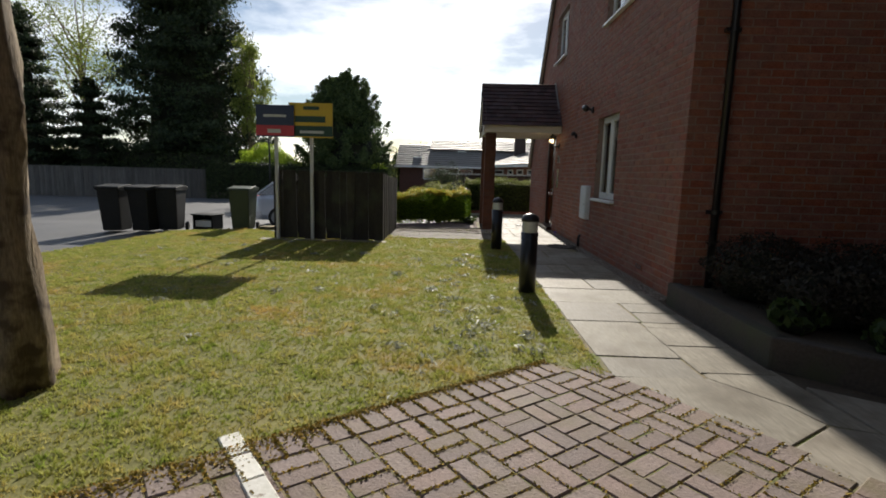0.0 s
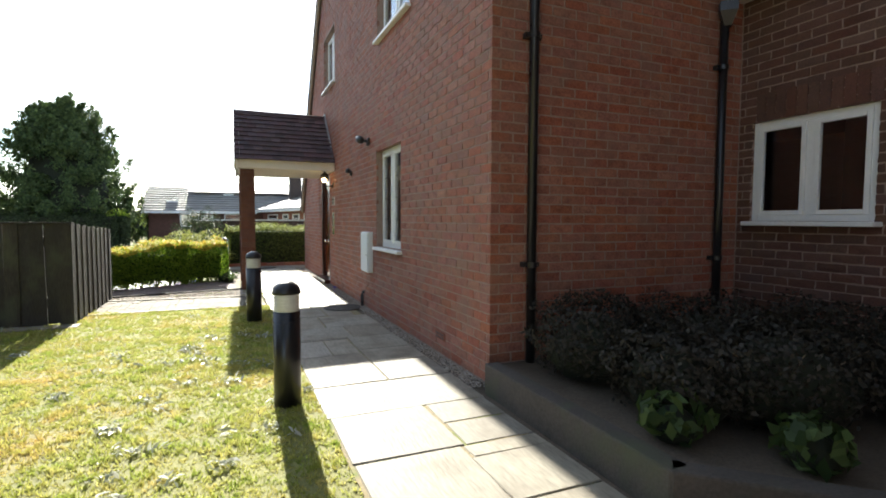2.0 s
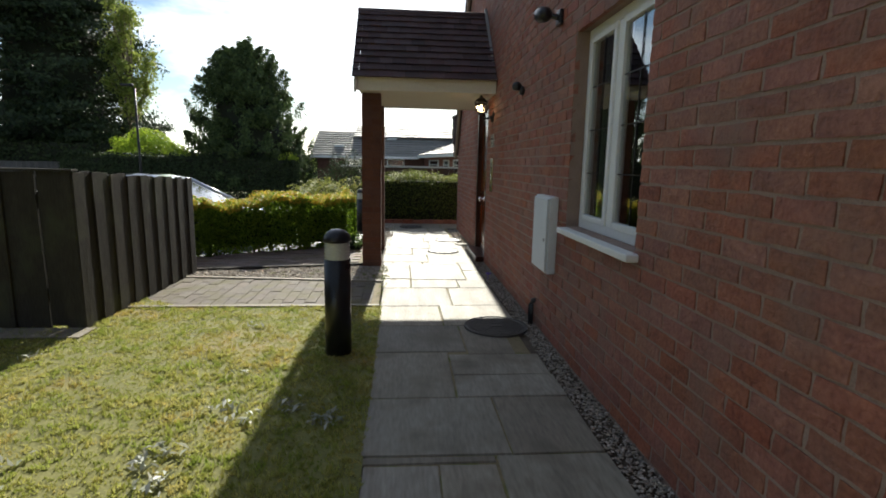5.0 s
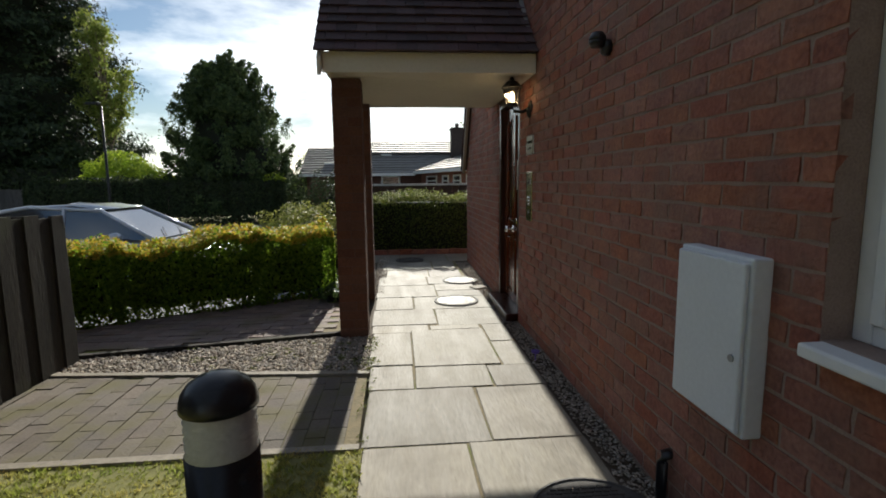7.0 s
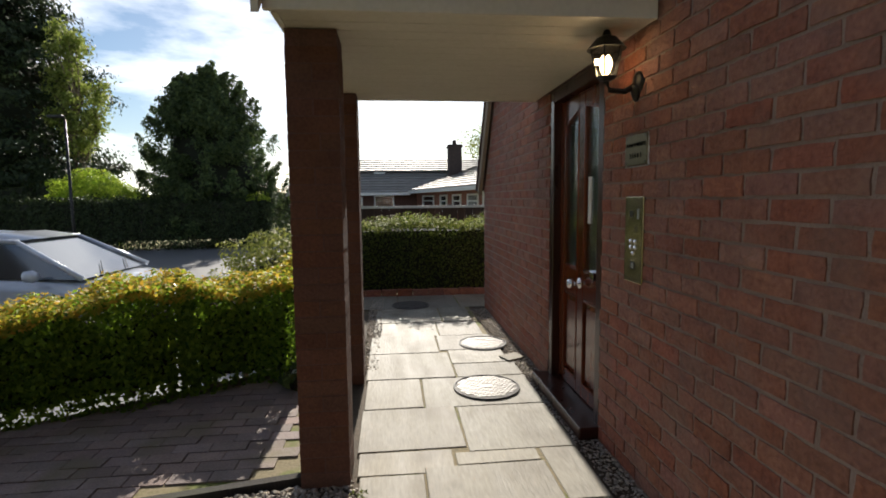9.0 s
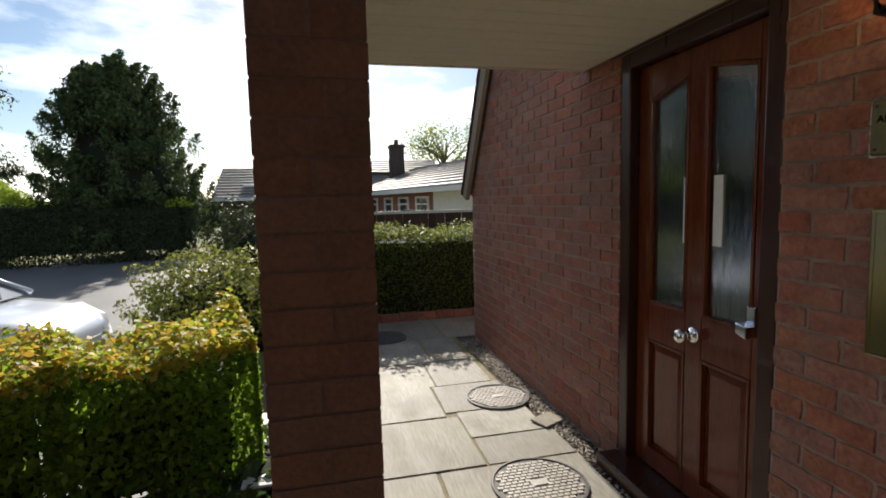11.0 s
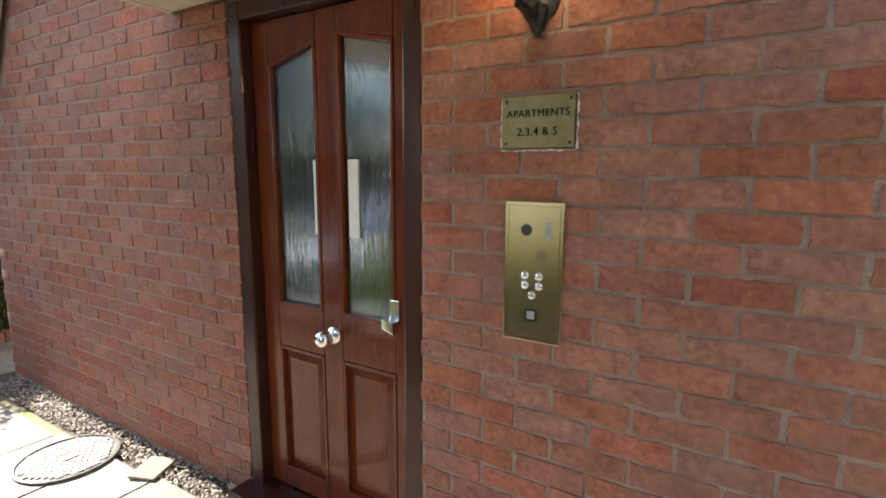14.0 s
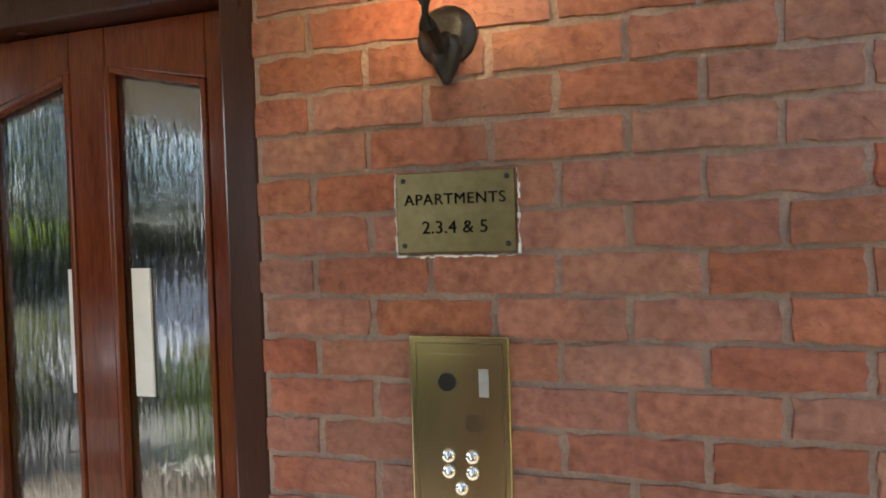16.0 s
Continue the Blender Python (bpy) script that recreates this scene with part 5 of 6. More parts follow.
# ---- parked car, nose towards +x ----
def car(m, label):
    th = thing("parked_car", label, "car", (0, 0, 0))
    xs = [-2.1, -2.05, -1.9, -1.5, -0.7, 0.2, 0.62, 1.15, 1.7, 2.0, 2.1]
    belt = [0.72, 0.92, 0.98, 1.0, 0.98, 0.96, 0.94, 0.90, 0.82, 0.68, 0.52]
    half = [0.66, 0.78, 0.83, 0.86, 0.87, 0.87, 0.87, 0.86, 0.82, 0.72, 0.58]
    sh = Shape()
    ring = lambda x, h, w: [(x, -w * 0.93, 0.22), (x, -w, 0.42), (x, -w, h - 0.18), (x, -w * 0.93, h - 0.03), (x, -w * 0.6, h), (x, w * 0.6, h), (x, w * 0.93, h - 0.03), (x, w, h - 0.18), (x, w, 0.42), (x, w * 0.93, 0.22)]
    n = 10
    sh.add([p for x, h, w in zip(xs, belt, half) for p in ring(x, h, w)], [(i * n + j, (i + 1) * n + j, (i + 1) * n + (j + 1) % n, i * n + (j + 1) % n) for i in range(len(xs) - 1) for j in range(n)] + [tuple(range(n)), tuple((len(xs) - 1) * n + j for j in range(n - 1, -1, -1))])
    body = part("body", sh, CARPAINT, th, "silver-blue painted body", smooth=True)
    prof = [(-1.95, 0.98), (-1.45, 1.38), (-0.9, 1.47), (-0.2, 1.48), (0.25, 1.40), (1.12, 0.93)]
    gl = Shape()
    up = lambda x, z: 0.80 - (z - 0.95) * 0.42
    v = [(x, s * up(x, z), z) for x, z in prof for s in (-1, 1)]
    k = len(prof)
    gl.add(v, [(2 * i, 2 * i + 2, 2 * i + 3, 2 * i + 1) for i in range(k - 1)] + [tuple(2 * i for i in range(k))[::-1], tuple(2 * i + 1 for i in range(k))])
    part("glasshouse", gl, CARGLASS, th, "dark car windows")
    rf = Shape()
    rp = [(-1.5, 1.372), (-0.9, 1.475), (-0.2, 1.487), (0.27, 1.412)]
    rf.add([(x, s * (up(x, z) + 0.012), z + o) for x, z in rp for s in (-1, 1) for o in (0.0, 0.012)], [f for i in range(3) for f in ((4 * i + 1, 4 * i + 5, 4 * i + 7, 4 * i + 3), (4 * i, 4 * i + 4, 4 * i + 5, 4 * i + 1), (4 * i + 2, 4 * i + 3, 4 * i + 7, 4 * i + 6))])
    part("roof", rf, CARPAINT, th, smooth=True)
    for s in (-1, 1):
        for a, b in (((0.25, 1.41), (1.14, 0.94)), ((-1.46, 1.39), (-1.96, 0.98)), ((-0.35, 1.47), (-0.3, 0.97)), ((0.27, 1.405), (-0.9, 1.475)), ((-0.9, 1.475), (-1.46, 1.385))):
            part("window_pillar", Shape().tube([(a[0], s * (up(*a) + 0.005), a[1]), (b[0], s * (up(*b) + 0.005), b[1])], [0.03, 0.035], 8), CARPAINT, th, smooth=True)
        part("mirror", Shape().lathe([(0.02, -0.09), (0.07, -0.06), (0.08, 0.03), (0.05, 0.08)], 12, (0.62, s * 0.95, 1.0), Matrix.Rotation(radians(90), 4, "Y")), CARPAINT, th, smooth=True)
        part("headlight", Shape().add([(2.02, s * 0.42, 0.66), (1.92, s * 0.72, 0.68), (1.72, s * 0.80, 0.74), (1.82, s * 0.5, 0.78), (2.07, s * 0.40, 0.55), (1.95, s * 0.74, 0.56), (1.74, s * 0.83, 0.62)], [(0, 1, 2, 3), (0, 4, 5, 1), (1, 5, 6, 2)]), LAMPGLASS, th, "clear headlight")
        part("tail_light", Shape().box(-2.08, s * 0.6 - 0.12, 0.72, -1.95, s * 0.6 + 0.14, 0.95), SIGNRED, th, "red tail light", bevel=0.02)
        for x in (-1.3, 1.32):
            w = part("wheel", Shape().lathe([(0.2, -0.09), (0.29, -0.09), (0.305, -0.06), (0.305, 0.06), (0.29, 0.09), (0.2, 0.09)], 28, (x, s * 0.79, 0.305), FRONT), RUBBER, th, "black tyre", smooth=True)
            part("rim", Shape().lathe([(0.2, -0.093), (0.2, 0.093)], 20, (x, s * 0.79, 0.305), FRONT), GALV, w, "grey alloy rim")
    part("number_plate", Shape().box(2.09, -0.26, 0.38, 2.11, 0.26, 0.49), PAPER, th)
    for s in (-0.35, 0.25):
        part("wiper", Shape().tube([(1.13, s, 0.955), (0.9, s + 0.35, 1.08)], [0.01, 0.006], 6), BLACK, th)
    th.matrix_basis = m
    return th


car(pose(-3.28, 19.0, fall(0, 19.0), 0, 0, -2) @ Matrix.Scale(1.06, 4), "silver-blue hatchback parked behind the hedge")

# ---- trees ----
def trunk_shape(pts, radii, n=14, seed=0, rough=0.1):
    sh = Shape().tube(pts, radii, n)
    rng = random.Random(seed)
    c = [Vector(p) for p in pts]
    for i, v in enumerate(sh.v):
        k = i // n
        if k < len(c):
            w = 1 + rough * math.sin((i % n) * 2.4 + k * 0.7) * 0.6 + rng.uniform(-rough, rough) * 0.5
            sh.v[i] = tuple(c[k] + (Vector(v) - c[k]) * w)
    return sh


garden_tree = thing("garden_tree", "old leaning garden tree with fissured grey-brown bark", "tree", (-1.36, 4.6, 0))
girth = [0.27, 0.20, 0.155, 0.135, 0.125, 0.118, 0.115] + [0.112] * 6 + [0.11 - 0.004 * i for i in range(11)]
lean = [(-1.20 - girth[i] - 0.05 * math.sin(i * 0.11) + 0.012 * math.sin(i * 0.9), 4.6 + 0.01 * math.sin(i), -0.1 + i * 0.2) for i in range(24)]
part("trunk", trunk_shape(lean, girth, 22, 1, 0.16), BARK, garden_tree, smooth=True)
lb = Shape()
rng = random.Random(12)
for i in range(12):
    a, z = rng.uniform(0, 6.28), rng.uniform(2.2, 4.3)
    p = Vector((-1.34, 4.6, z))
    d = Vector((math.cos(a), math.sin(a), 0.5))
    lb.tube([p, p + d * 0.7, p + d * 1.5 + Vector((0, 0, 0.2))], [0.06, 0.035, 0.01], 7)
part("limb_framework", lb, BARK, garden_tree, smooth=True, kind="stuff")
cp = [blob_points(1500, (-1.5 + 1.1 * math.cos(i), 4.4 + 1.1 * math.sin(i), 4.3 + 0.5 * (i % 3)), (1.0, 1.0, 0.7), 70 + i, shell=0.8) for i in range(7)]
pts, nor = np.concatenate([c[0] for c in cp]), np.concatenate([c[1] for c in cp])
leaf_part("crown", garden_tree, pts, nor, np.full(len(pts), 0.09), HEDGE_B, seed=71)


def conifer(name, x, y, z0, h, r, n, size, material, label, seed, power=1.0, start=0.06, round_top=False, tips=6):
    """An evergreen: trunk, whorls of limbs, drooping sprays gathered in clumps with gaps, an uneven edge."""
    th = thing(name, label, "tree", (x, y, z0))
    rng = np.random.default_rng(seed)
    part("trunk", trunk_shape([(x, y, z0 - 0.1), (x, y, z0 + h * 0.5), (x, y, z0 + h * 0.97)], [0.05 * r + 0.12, 0.03 * r + 0.08, 0.02], 10, seed), BARK, th)
    clumps = int(90 + 25 * h)
    f = rng.uniform(start, 1, clumps) ** 0.85
    if not round_top:
        tiers = max(8, int(h / 0.75))
        f = np.clip((np.floor(f * tiers) + 0.3 * rng.random(clumps)) / tiers, start, 1)
    wide = (np.minimum(1.0, (1 - f) ** 0.44 * 1.3) if round_top else (1 - f) ** power + 0.04) * r
    a = rng.uniform(0, 6.283, clumps)
    rad = wide * rng.uniform(0.55, 1.08, clumps)
    cx, cy, cz = x + np.cos(a) * rad, y + np.sin(a) * rad, z0 + f * h
    limbs = Shape()
    for i in range(0, clumps, 3):
        limbs.tube([(x, y, cz[i] + 0.15 * rad[i]), ((x + cx[i]) / 2, (y + cy[i]) / 2, cz[i] + 0.12 * rad[i]), (cx[i], cy[i], cz[i])], [0.05, 0.03, 0.01], 5)
    part("limb_framework", limbs, BARK, th, kind="stuff")
    which = rng.integers(0, clumps, n)
    spread = (0.07 * r + 0.10) * (0.6 + 0.5 * rng.random(clumps))[which]
    g = rng.normal(0, 1, (n, 3)) * spread[:, None] * np.array([1, 1, 0.8 if round_top else 0.42])
    if round_top:
        up = rng.random(n)
        g = rng.normal(0, 1, (n, 3)) * (spread * (1.15 - 0.95 * up))[:, None] * np.array([0.85, 0.85, 0.3])
        g[:, 2] += (up - 0.35) * 0.115 * h * (0.6 + 0.8 * rng.random(clumps))[which]
        g[:, :2] += np.stack([np.cos(a[which]), np.sin(a[which])], 1) * ((up - 0.3) * 0.16 * r)[:, None]
    p = np.stack([cx[which], cy[which], cz[which]], 1) + g
    out = np.stack([np.cos(a[which]), np.sin(a[which]), np.full(n, 0.5)], 1)
    if tips:
        tx = rng.uniform(-0.35, 0.35, tips) * r * 0.6
        ty = rng.uniform(-0.35, 0.35, tips) * r * 0.6
        m = 160
        tp = np.concatenate([np.stack([x + tx[i] + rng.normal(0, 0.10, m), y + ty[i] + rng.normal(0, 0.10, m), z0 + h * (0.9 + 0.02 * (i % 4)) + rng.random(m) * 0.09 * h], 1) for i in range(tips)])
        p = np.concatenate([p, tp])
        out = np.concatenate([out, np.tile([0, 0.3, 1.0], (len(tp), 1))])
    p[:, 2] = np.maximum(p[:, 2], z0 + 0.05)
    leaf_part("crown", th, p, out, size * rng.uniform(0.6, 1.4, len(p)), material, seed=seed, droop=0.8, aspect=0.45)
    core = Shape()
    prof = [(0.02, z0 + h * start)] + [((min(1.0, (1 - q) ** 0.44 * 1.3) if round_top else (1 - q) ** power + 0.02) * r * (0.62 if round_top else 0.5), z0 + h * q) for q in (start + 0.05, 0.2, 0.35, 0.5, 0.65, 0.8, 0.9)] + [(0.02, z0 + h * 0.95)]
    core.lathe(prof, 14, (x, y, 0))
    part("shade_core", core, CORE, th, smooth=True)
    return th


conifer("cypress", -6.45, 36.4, -0.65, 7.7, 3.05, 70000, 0.17, CONIFER, "broad dark green cypress with ragged tips", 81, 0.6, 0.05, True)
conifer("spruce", -19.3, 41.0, -0.65, 19.0, 6.2, 80000, 0.26, SPRUCE, "very tall dark spruce against the sky", 82, 0.6, 0.08)
conifer("spruce", -23.4, 36.0, -0.65, 7.2, 2.5, 20000, 0.2, SPRUCE, "young dark spruce by the drive", 83, 1.0)
conifer("spruce", -26.4, 34.0, -0.65, 11.5, 3.4, 30000, 0.22, SPRUCE, "dark spruce at the edge of the drive", 84, 0.8)
conifer("conifer_column", -2.9, 39.0, -0.65, 3.1, 0.5, 2500, 0.14, CONIFER, "narrow dark conifer beside the bungalow", 85, 0.5, 0.03, True, 0)


def leafy_tree(name, x, y, z0, h, r, n, size, material, label, seed, density=1.0):
    th = thing(name, label, "tree", (x, y, z0))
    rng = random.Random(seed)
    part("trunk", trunk_shape([(x, y, z0 - 0.1), (x + 0.1, y, z0 + h * 0.3), (x, y, z0 + h * 0.7)], [0.28, 0.18, 0.06], 10, seed), BARK, th)
    lim, ends = Shape(), []
    for i in range(26):
        a, f = rng.uniform(0, 6.28), rng.uniform(0.25, 0.7)
        b = Vector((x, y, z0 + h * f))
        e = Vector((x + math.cos(a) * r * rng.uniform(0.4, 1.0), y + math.sin(a) * r * rng.uniform(0.4, 1.0), z0 + h * min(f + rng.uniform(0.1, 0.38), 1.0)))
        m = (b + e) / 2 + Vector((rng.uniform(-0.3, 0.3), rng.uniform(-0.3, 0.3), 0.2))
        lim.tube([b, m, e], [0.08, 0.045, 0.012], 6)
        ends += [m, e, (m + e) / 2]
        for _ in range(3):
            q = e + Vector((rng.uniform(-1, 1), rng.uniform(-1, 1), rng.uniform(-0.3, 1))) * r * 0.25
            lim.tube([(m + e) / 2, q], [0.02, 0.006], 5)
            ends.append(q)
    part("limb_framework", lim, BARK, th, kind="stuff")
    g = np.random.default_rng(seed)
    k = g.integers(0, len(ends), n)
    p = np.array([tuple(e) for e in ends])[k] + g.normal(0, 0.14 * r * density, (n, 3))
    leaf_part("crown", th, p, g.normal(0, 1, (n, 3)), size * g.uniform(0.6, 1.4, n), material, seed=seed)
    return th


leafy_tree("spring_tree", -13.9, 39.0, -0.65, 10.5, 1.3, 9000, 0.16, LIME, "broad-leaved tree in bright spring leaf", 91)
leafy_tree("thin_tree", -31.0, 46.0, -0.65, 17.0, 4.2, 7000, 0.2, LIME, "sparse tree just coming into leaf", 92)
leafy_tree("thin_tree", 9.5, 45.0, -0.65, 7.0, 2.6, 3500, 0.16, LIME, "sparse tree behind the bungalow roof", 93)
leafy_tree("thin_tree", -3.3, 47.0, -0.65, 4.0, 1.5, 2500, 0.14, LIME, "small pale tree beyond the hedge", 94)
shrub("golden_bush", (-11.35, 35.5, -0.65), (2.1, 1.3, 1.72), 22000, 0.12, GOLD, "rounded golden-green bush behind the hedge", 95)
hedge("back_hedge", [(-34.0, 36.0), (-22.0, 37.0), (-14.0, 37.5)], 2.0, -0.65, 2.2, 16000, 0.2, (HEDGE_FAR,), "dark belt of shrubs behind the fence", 97)
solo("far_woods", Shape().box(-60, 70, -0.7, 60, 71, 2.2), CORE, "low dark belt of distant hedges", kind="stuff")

# ---- street lamp ----
sl = thing("street_lamp", "slim dark street lamp on a post", "street lamp", (-9.4, 30.4, -0.65))
part("post", Shape().tube([(-9.4, 30.4, -0.7), (-9.4, 30.4, 0.6), (-9.4, 30.4, 4.3)], [0.08, 0.055, 0.04], 12), IRON, sl, smooth=True)
part("arm", Shape().tube([(-9.4, 30.4, 4.25), (-9.5, 30.4, 4.36), (-9.75, 30.4, 4.4)], [0.035, 0.03, 0.03], 8), IRON, sl, smooth=True)
part("lamp_head", Shape().box(-9.95, 30.3, 4.36, -9.45, 30.5, 4.46), IRON, sl, bevel=0.03)


# ---- fences ----
def panel_fence(name, pts, z0, z1, material, label, step=0.15):
    th = thing(name, label, "fence", (*pts[0], z0))
    sh, posts, rail = Shape(), Shape(), Shape()
    rng = random.Random(7)
    for (x0, y0), (x1, y1) in zip(pts, pts[1:]):
        L = math.hypot(x1 - x0, y1 - y0)
        a = math.atan2(y1 - y0, x1 - x0)
        for i in range(int(L / step)):
            s = (i + 0.5) * step / L
            m = Matrix.Translation((x0 + (x1 - x0) * s, y0 + (y1 - y0) * s, 0)) @ Matrix.Rotation(a, 4, "Z")
            sh.box(-step * 0.48, -0.012 + 0.012 * (i % 2), z0, step * 0.48, 0.008 + 0.012 * (i % 2), z1 - 0.04 + rng.uniform(-0.015, 0.015), m)
        m = Matrix.Translation((x0, y0, 0)) @ Matrix.Rotation(a, 4, "Z")
        rail.box(0, -0.04, z1 - 0.05, L, 0.04, z1, m)
        for i in range(int(L / 1.8) + 1):
            posts.box(i * 1.8 - 0.05, 0.02, z0, i * 1.8 + 0.05, 0.12, z1 + 0.02, m)
    part("boarding", sh, material, th, kind="stuff")
    part("post_row", posts, material, th, kind="stuff")
    part("capping_rail", rail, PALEPOST if material is FENCEWOOD else material, th)
    return th


panel_fence("brown_fence", [(0.3, 22.2), (1.4, 21.0), (7.5, 20.8)], -0.5, 1.24, FENCEWOOD, "dark brown panel fence with a pale capping")
panel_fence("grey_fence", [(-30.0, 31.5), (-18.0, 31.0), (-13.5, 33.5), (-10.4, 33.0)], -0.65, 1.1, GREYFENCE, "weathered grey close-boarded fence")

# ---- bungalow ----
bung = thing("bungalow", "low red-brick bungalow with grey interlocking tile roofs", "house", (4, 38, -0.65))
part("wall", Shape().box(-2.9, 37.4, -0.7, 3.4, 37.7, 1.8).box(-2.9, 37.7, -0.7, -2.6, 43, 1.8), BRICK_SHADED, bung)
WG = Matrix.Translation((3.0, 36.8, 0)) @ Matrix.Rotation(radians(11.2), 4, "Z")
part("wing_wall", Shape().box(0.45, -8.95, -0.7, 0.75, 1.0, 1.78, WG), BRICK, bung)
part("garage_wall", Shape().box(0.40, -13.6, -0.7, 0.6, -8.95, 1.70, WG).box(0.6, -13.6, -0.7, 6.0, -13.4, 1.7, WG), PAPER, bung, "white rendered wall")


def tiled(parent, a, b, c, d, rows, material, name="roof"):
    """A roof slope from the eaves corners a, b to the ridge corners d, c in lapped courses."""
    a, b, c, d = (Vector(p) for p in (a, b, c, d))
    nrm = (b - a).cross(d - a).normalized()
    if nrm.z < 0:
        nrm = -nrm
    sh = Shape()
    for i in range(rows):
        s, e = i / rows, (i + 1) / rows
        p, q, r, t = a.lerp(d, s), b.lerp(c, s), b.lerp(c, e), a.lerp(d, e)
        sh.add([p + nrm * 0.07, q + nrm * 0.07, r + nrm * 0.01, t + nrm * 0.01, p - nrm * 0.02, q - nrm * 0.02], [(0, 1, 2, 3), (4, 5, 1, 0)])
    return part(name, sh, material, parent, "grey concrete tiles", kind="stuff")


tiled(bung, (-3.2, 36.9, 1.72), (3.6, 36.9, 1.72), (6.5, 40.2, 3.3), (-3.2, 40.2, 3.3), 11, GREYTILE)
tiled(bung, (-0.9, 39.0, 2.9), (8, 39.0, 2.9), (8, 41.5, 3.75), (-0.9, 41.5, 3.75), 6, GREYTILE)
tiled(bung, WG @ Vector((0, 1.5, 1.80)), WG @ Vector((0, -14.0, 1.80)), WG @ Vector((4.4, -14.0, 3.2)), WG @ Vector((4.4, 3.5, 3.2)), 11, GREYTILE, "wing_roof")
part("gutter", Shape().box(-0.1, -14.0, 1.66, 0.02, 0.6, 1.80, WG), WHITE, bung, "white gutter and fascia")
part("gutter", Shape().box(-3.2, 36.8, 1.58, 3.0, 36.92, 1.72), WHITE, bung, "white gutter and fascia")
part("wing_soffit", Shape().box(0.02, -14.0, 1.70, 0.6, 0.6, 1.74, WG), CREAM, bung)
part("gable_end", Shape().add([WG @ Vector(q) for q in ((0.1, -13.5, 1.7), (6.0, -13.5, 1.7), (6.0, -13.5, 2.6), (4.4, -13.5, 3.15))], [(0, 1, 2, 3)]), CREAM, bung)
ch = part("chimney", Shape().box(5.1, 38.0, 2.4, 5.8, 38.7, 4.25).box(5.05, 37.95, 4.1, 5.85, 38.75, 4.2), DARKBRICK, bung, "dark brick chimney stack")
part("chimney_pot", Shape().lathe([(0.12, 0), (0.1, 0.25)], 12, (5.45, 38.35, 4.25)), DARKBRICK, ch)
for y, w in ((-4.8, 0.9), (-6.6, 0.95), (-8.5, 1.05), (-2.8, 1.9)):
    wd = part("window", Shape().box(0.42, y, 0.85, 0.47, y + w, 1.5, WG), CARGLASS, bung, "dark pane")
    fr = Shape()
    for a_, b_, c_, d_ in ((y - 0.05, y + 0.02, 0.82, 1.55), (y + w - 0.02, y + w + 0.05, 0.82, 1.55), (y, y + w, 0.81, 0.88), (y, y + w, 1.48, 1.55), (y, y + w, 1.26, 1.31)):
        fr.box(0.38, a_, c_, 0.44, b_, d_, WG)
    part("window_frame", fr, WHITE, wd)
for x, w in ((-1.2, 0.9), (1.2, 0.9)):
    wd = part("window", Shape().box(x, 37.36, 0.85, x + w, 37.42, 1.5), CARGLASS, bung, "dark pane")
    part("window_frame", Shape().box(x - 0.07, 37.33, 0.8, x, 37.4, 1.56).box(x + w, 37.33, 0.8, x + w + 0.07, 37.4, 1.56).box(x, 37.33, 0.78, x + w, 37.4, 0.86).box(x, 37.33, 1.5, x + w, 37.4, 1.58), WHITE, wd)
part("white_door", Shape().box(-0.15, 37.34, -0.6, 0.55, 37.42, 1.5), WHITE, bung)
for x, y, z in ((-2.0, 37.9, 2.25), (1.1, 38.9, 2.75), (3.2, 39.7, 3.05)):
    part("roof_light", Shape().box(x, y, z, x + 0.6, y + 0.5, z + 0.1), PAPER, bung, "pale roof light")
for y in (-5.0, -8.0, -11.0):
    part("roof_vent", Shape().box(2.6, y, 2.64, 2.9, y + 0.6, 2.76, WG), PAPER, bung)

# ---- pale weeds and litter in the lawn ----
g = np.random.default_rng(55)
cl = np.stack([g.uniform(-3.5, 1.85, 45), g.uniform(4.6, 11.0, 45)], 1)
cl = np.concatenate([cl, np.stack([g.normal(1.3, 0.4, 60), g.uniform(4.9, 9.5, 60)], 1)])
cl = cl[inside(cl[:, 0], cl[:, 1], lawn_poly)]
k = np.repeat(np.arange(len(cl)), g.integers(5, 22, len(cl)))
wp = np.concatenate([cl[k] + g.normal(0, 0.04, (len(k), 2)), g.uniform(0.012, 0.032, (len(k), 1))], 1)
wp = wp[inside(wp[:, 0], wp[:, 1], lawn_poly)]
PALEWEED = leaf_mat("pale_weed_leaf", (0.22, 0.25, 0.16), (0.66, 0.66, 0.60), 0.2)
tagged(new("lawn_weeds", leaves_mesh("lawn_weeds", wp, np.tile([0.0, 0.0, 1.0], (len(wp), 1)), g.uniform(0.025, 0.075, len(wp)), PALEWEED, 0.3, 56)), "pale silvery weeds and dry leaf litter in the lawn", "weeds", kind="stuff")

# ---- loose things by the path ----
gs = thing("garden_sleeper", "white-topped timber edging block with a black end", "edging block", (1.37, 15.05, 0))
part("sleeper_body", Shape().box(1.30, 14.62, -0.02, 1.44, 15.5, 0.085), BLACK, gs, bevel=0.006)
part("sleeper_top", Shape().box(1.295, 14.63, 0.086, 1.445, 15.5, 0.10), PAPER, gs, bevel=0.004)


OLDIRON = surf("worn_iron", (0.06, 0.055, 0.05), (0.12, 0.11, 0.10), 0.7, 8, 60, 0.5)


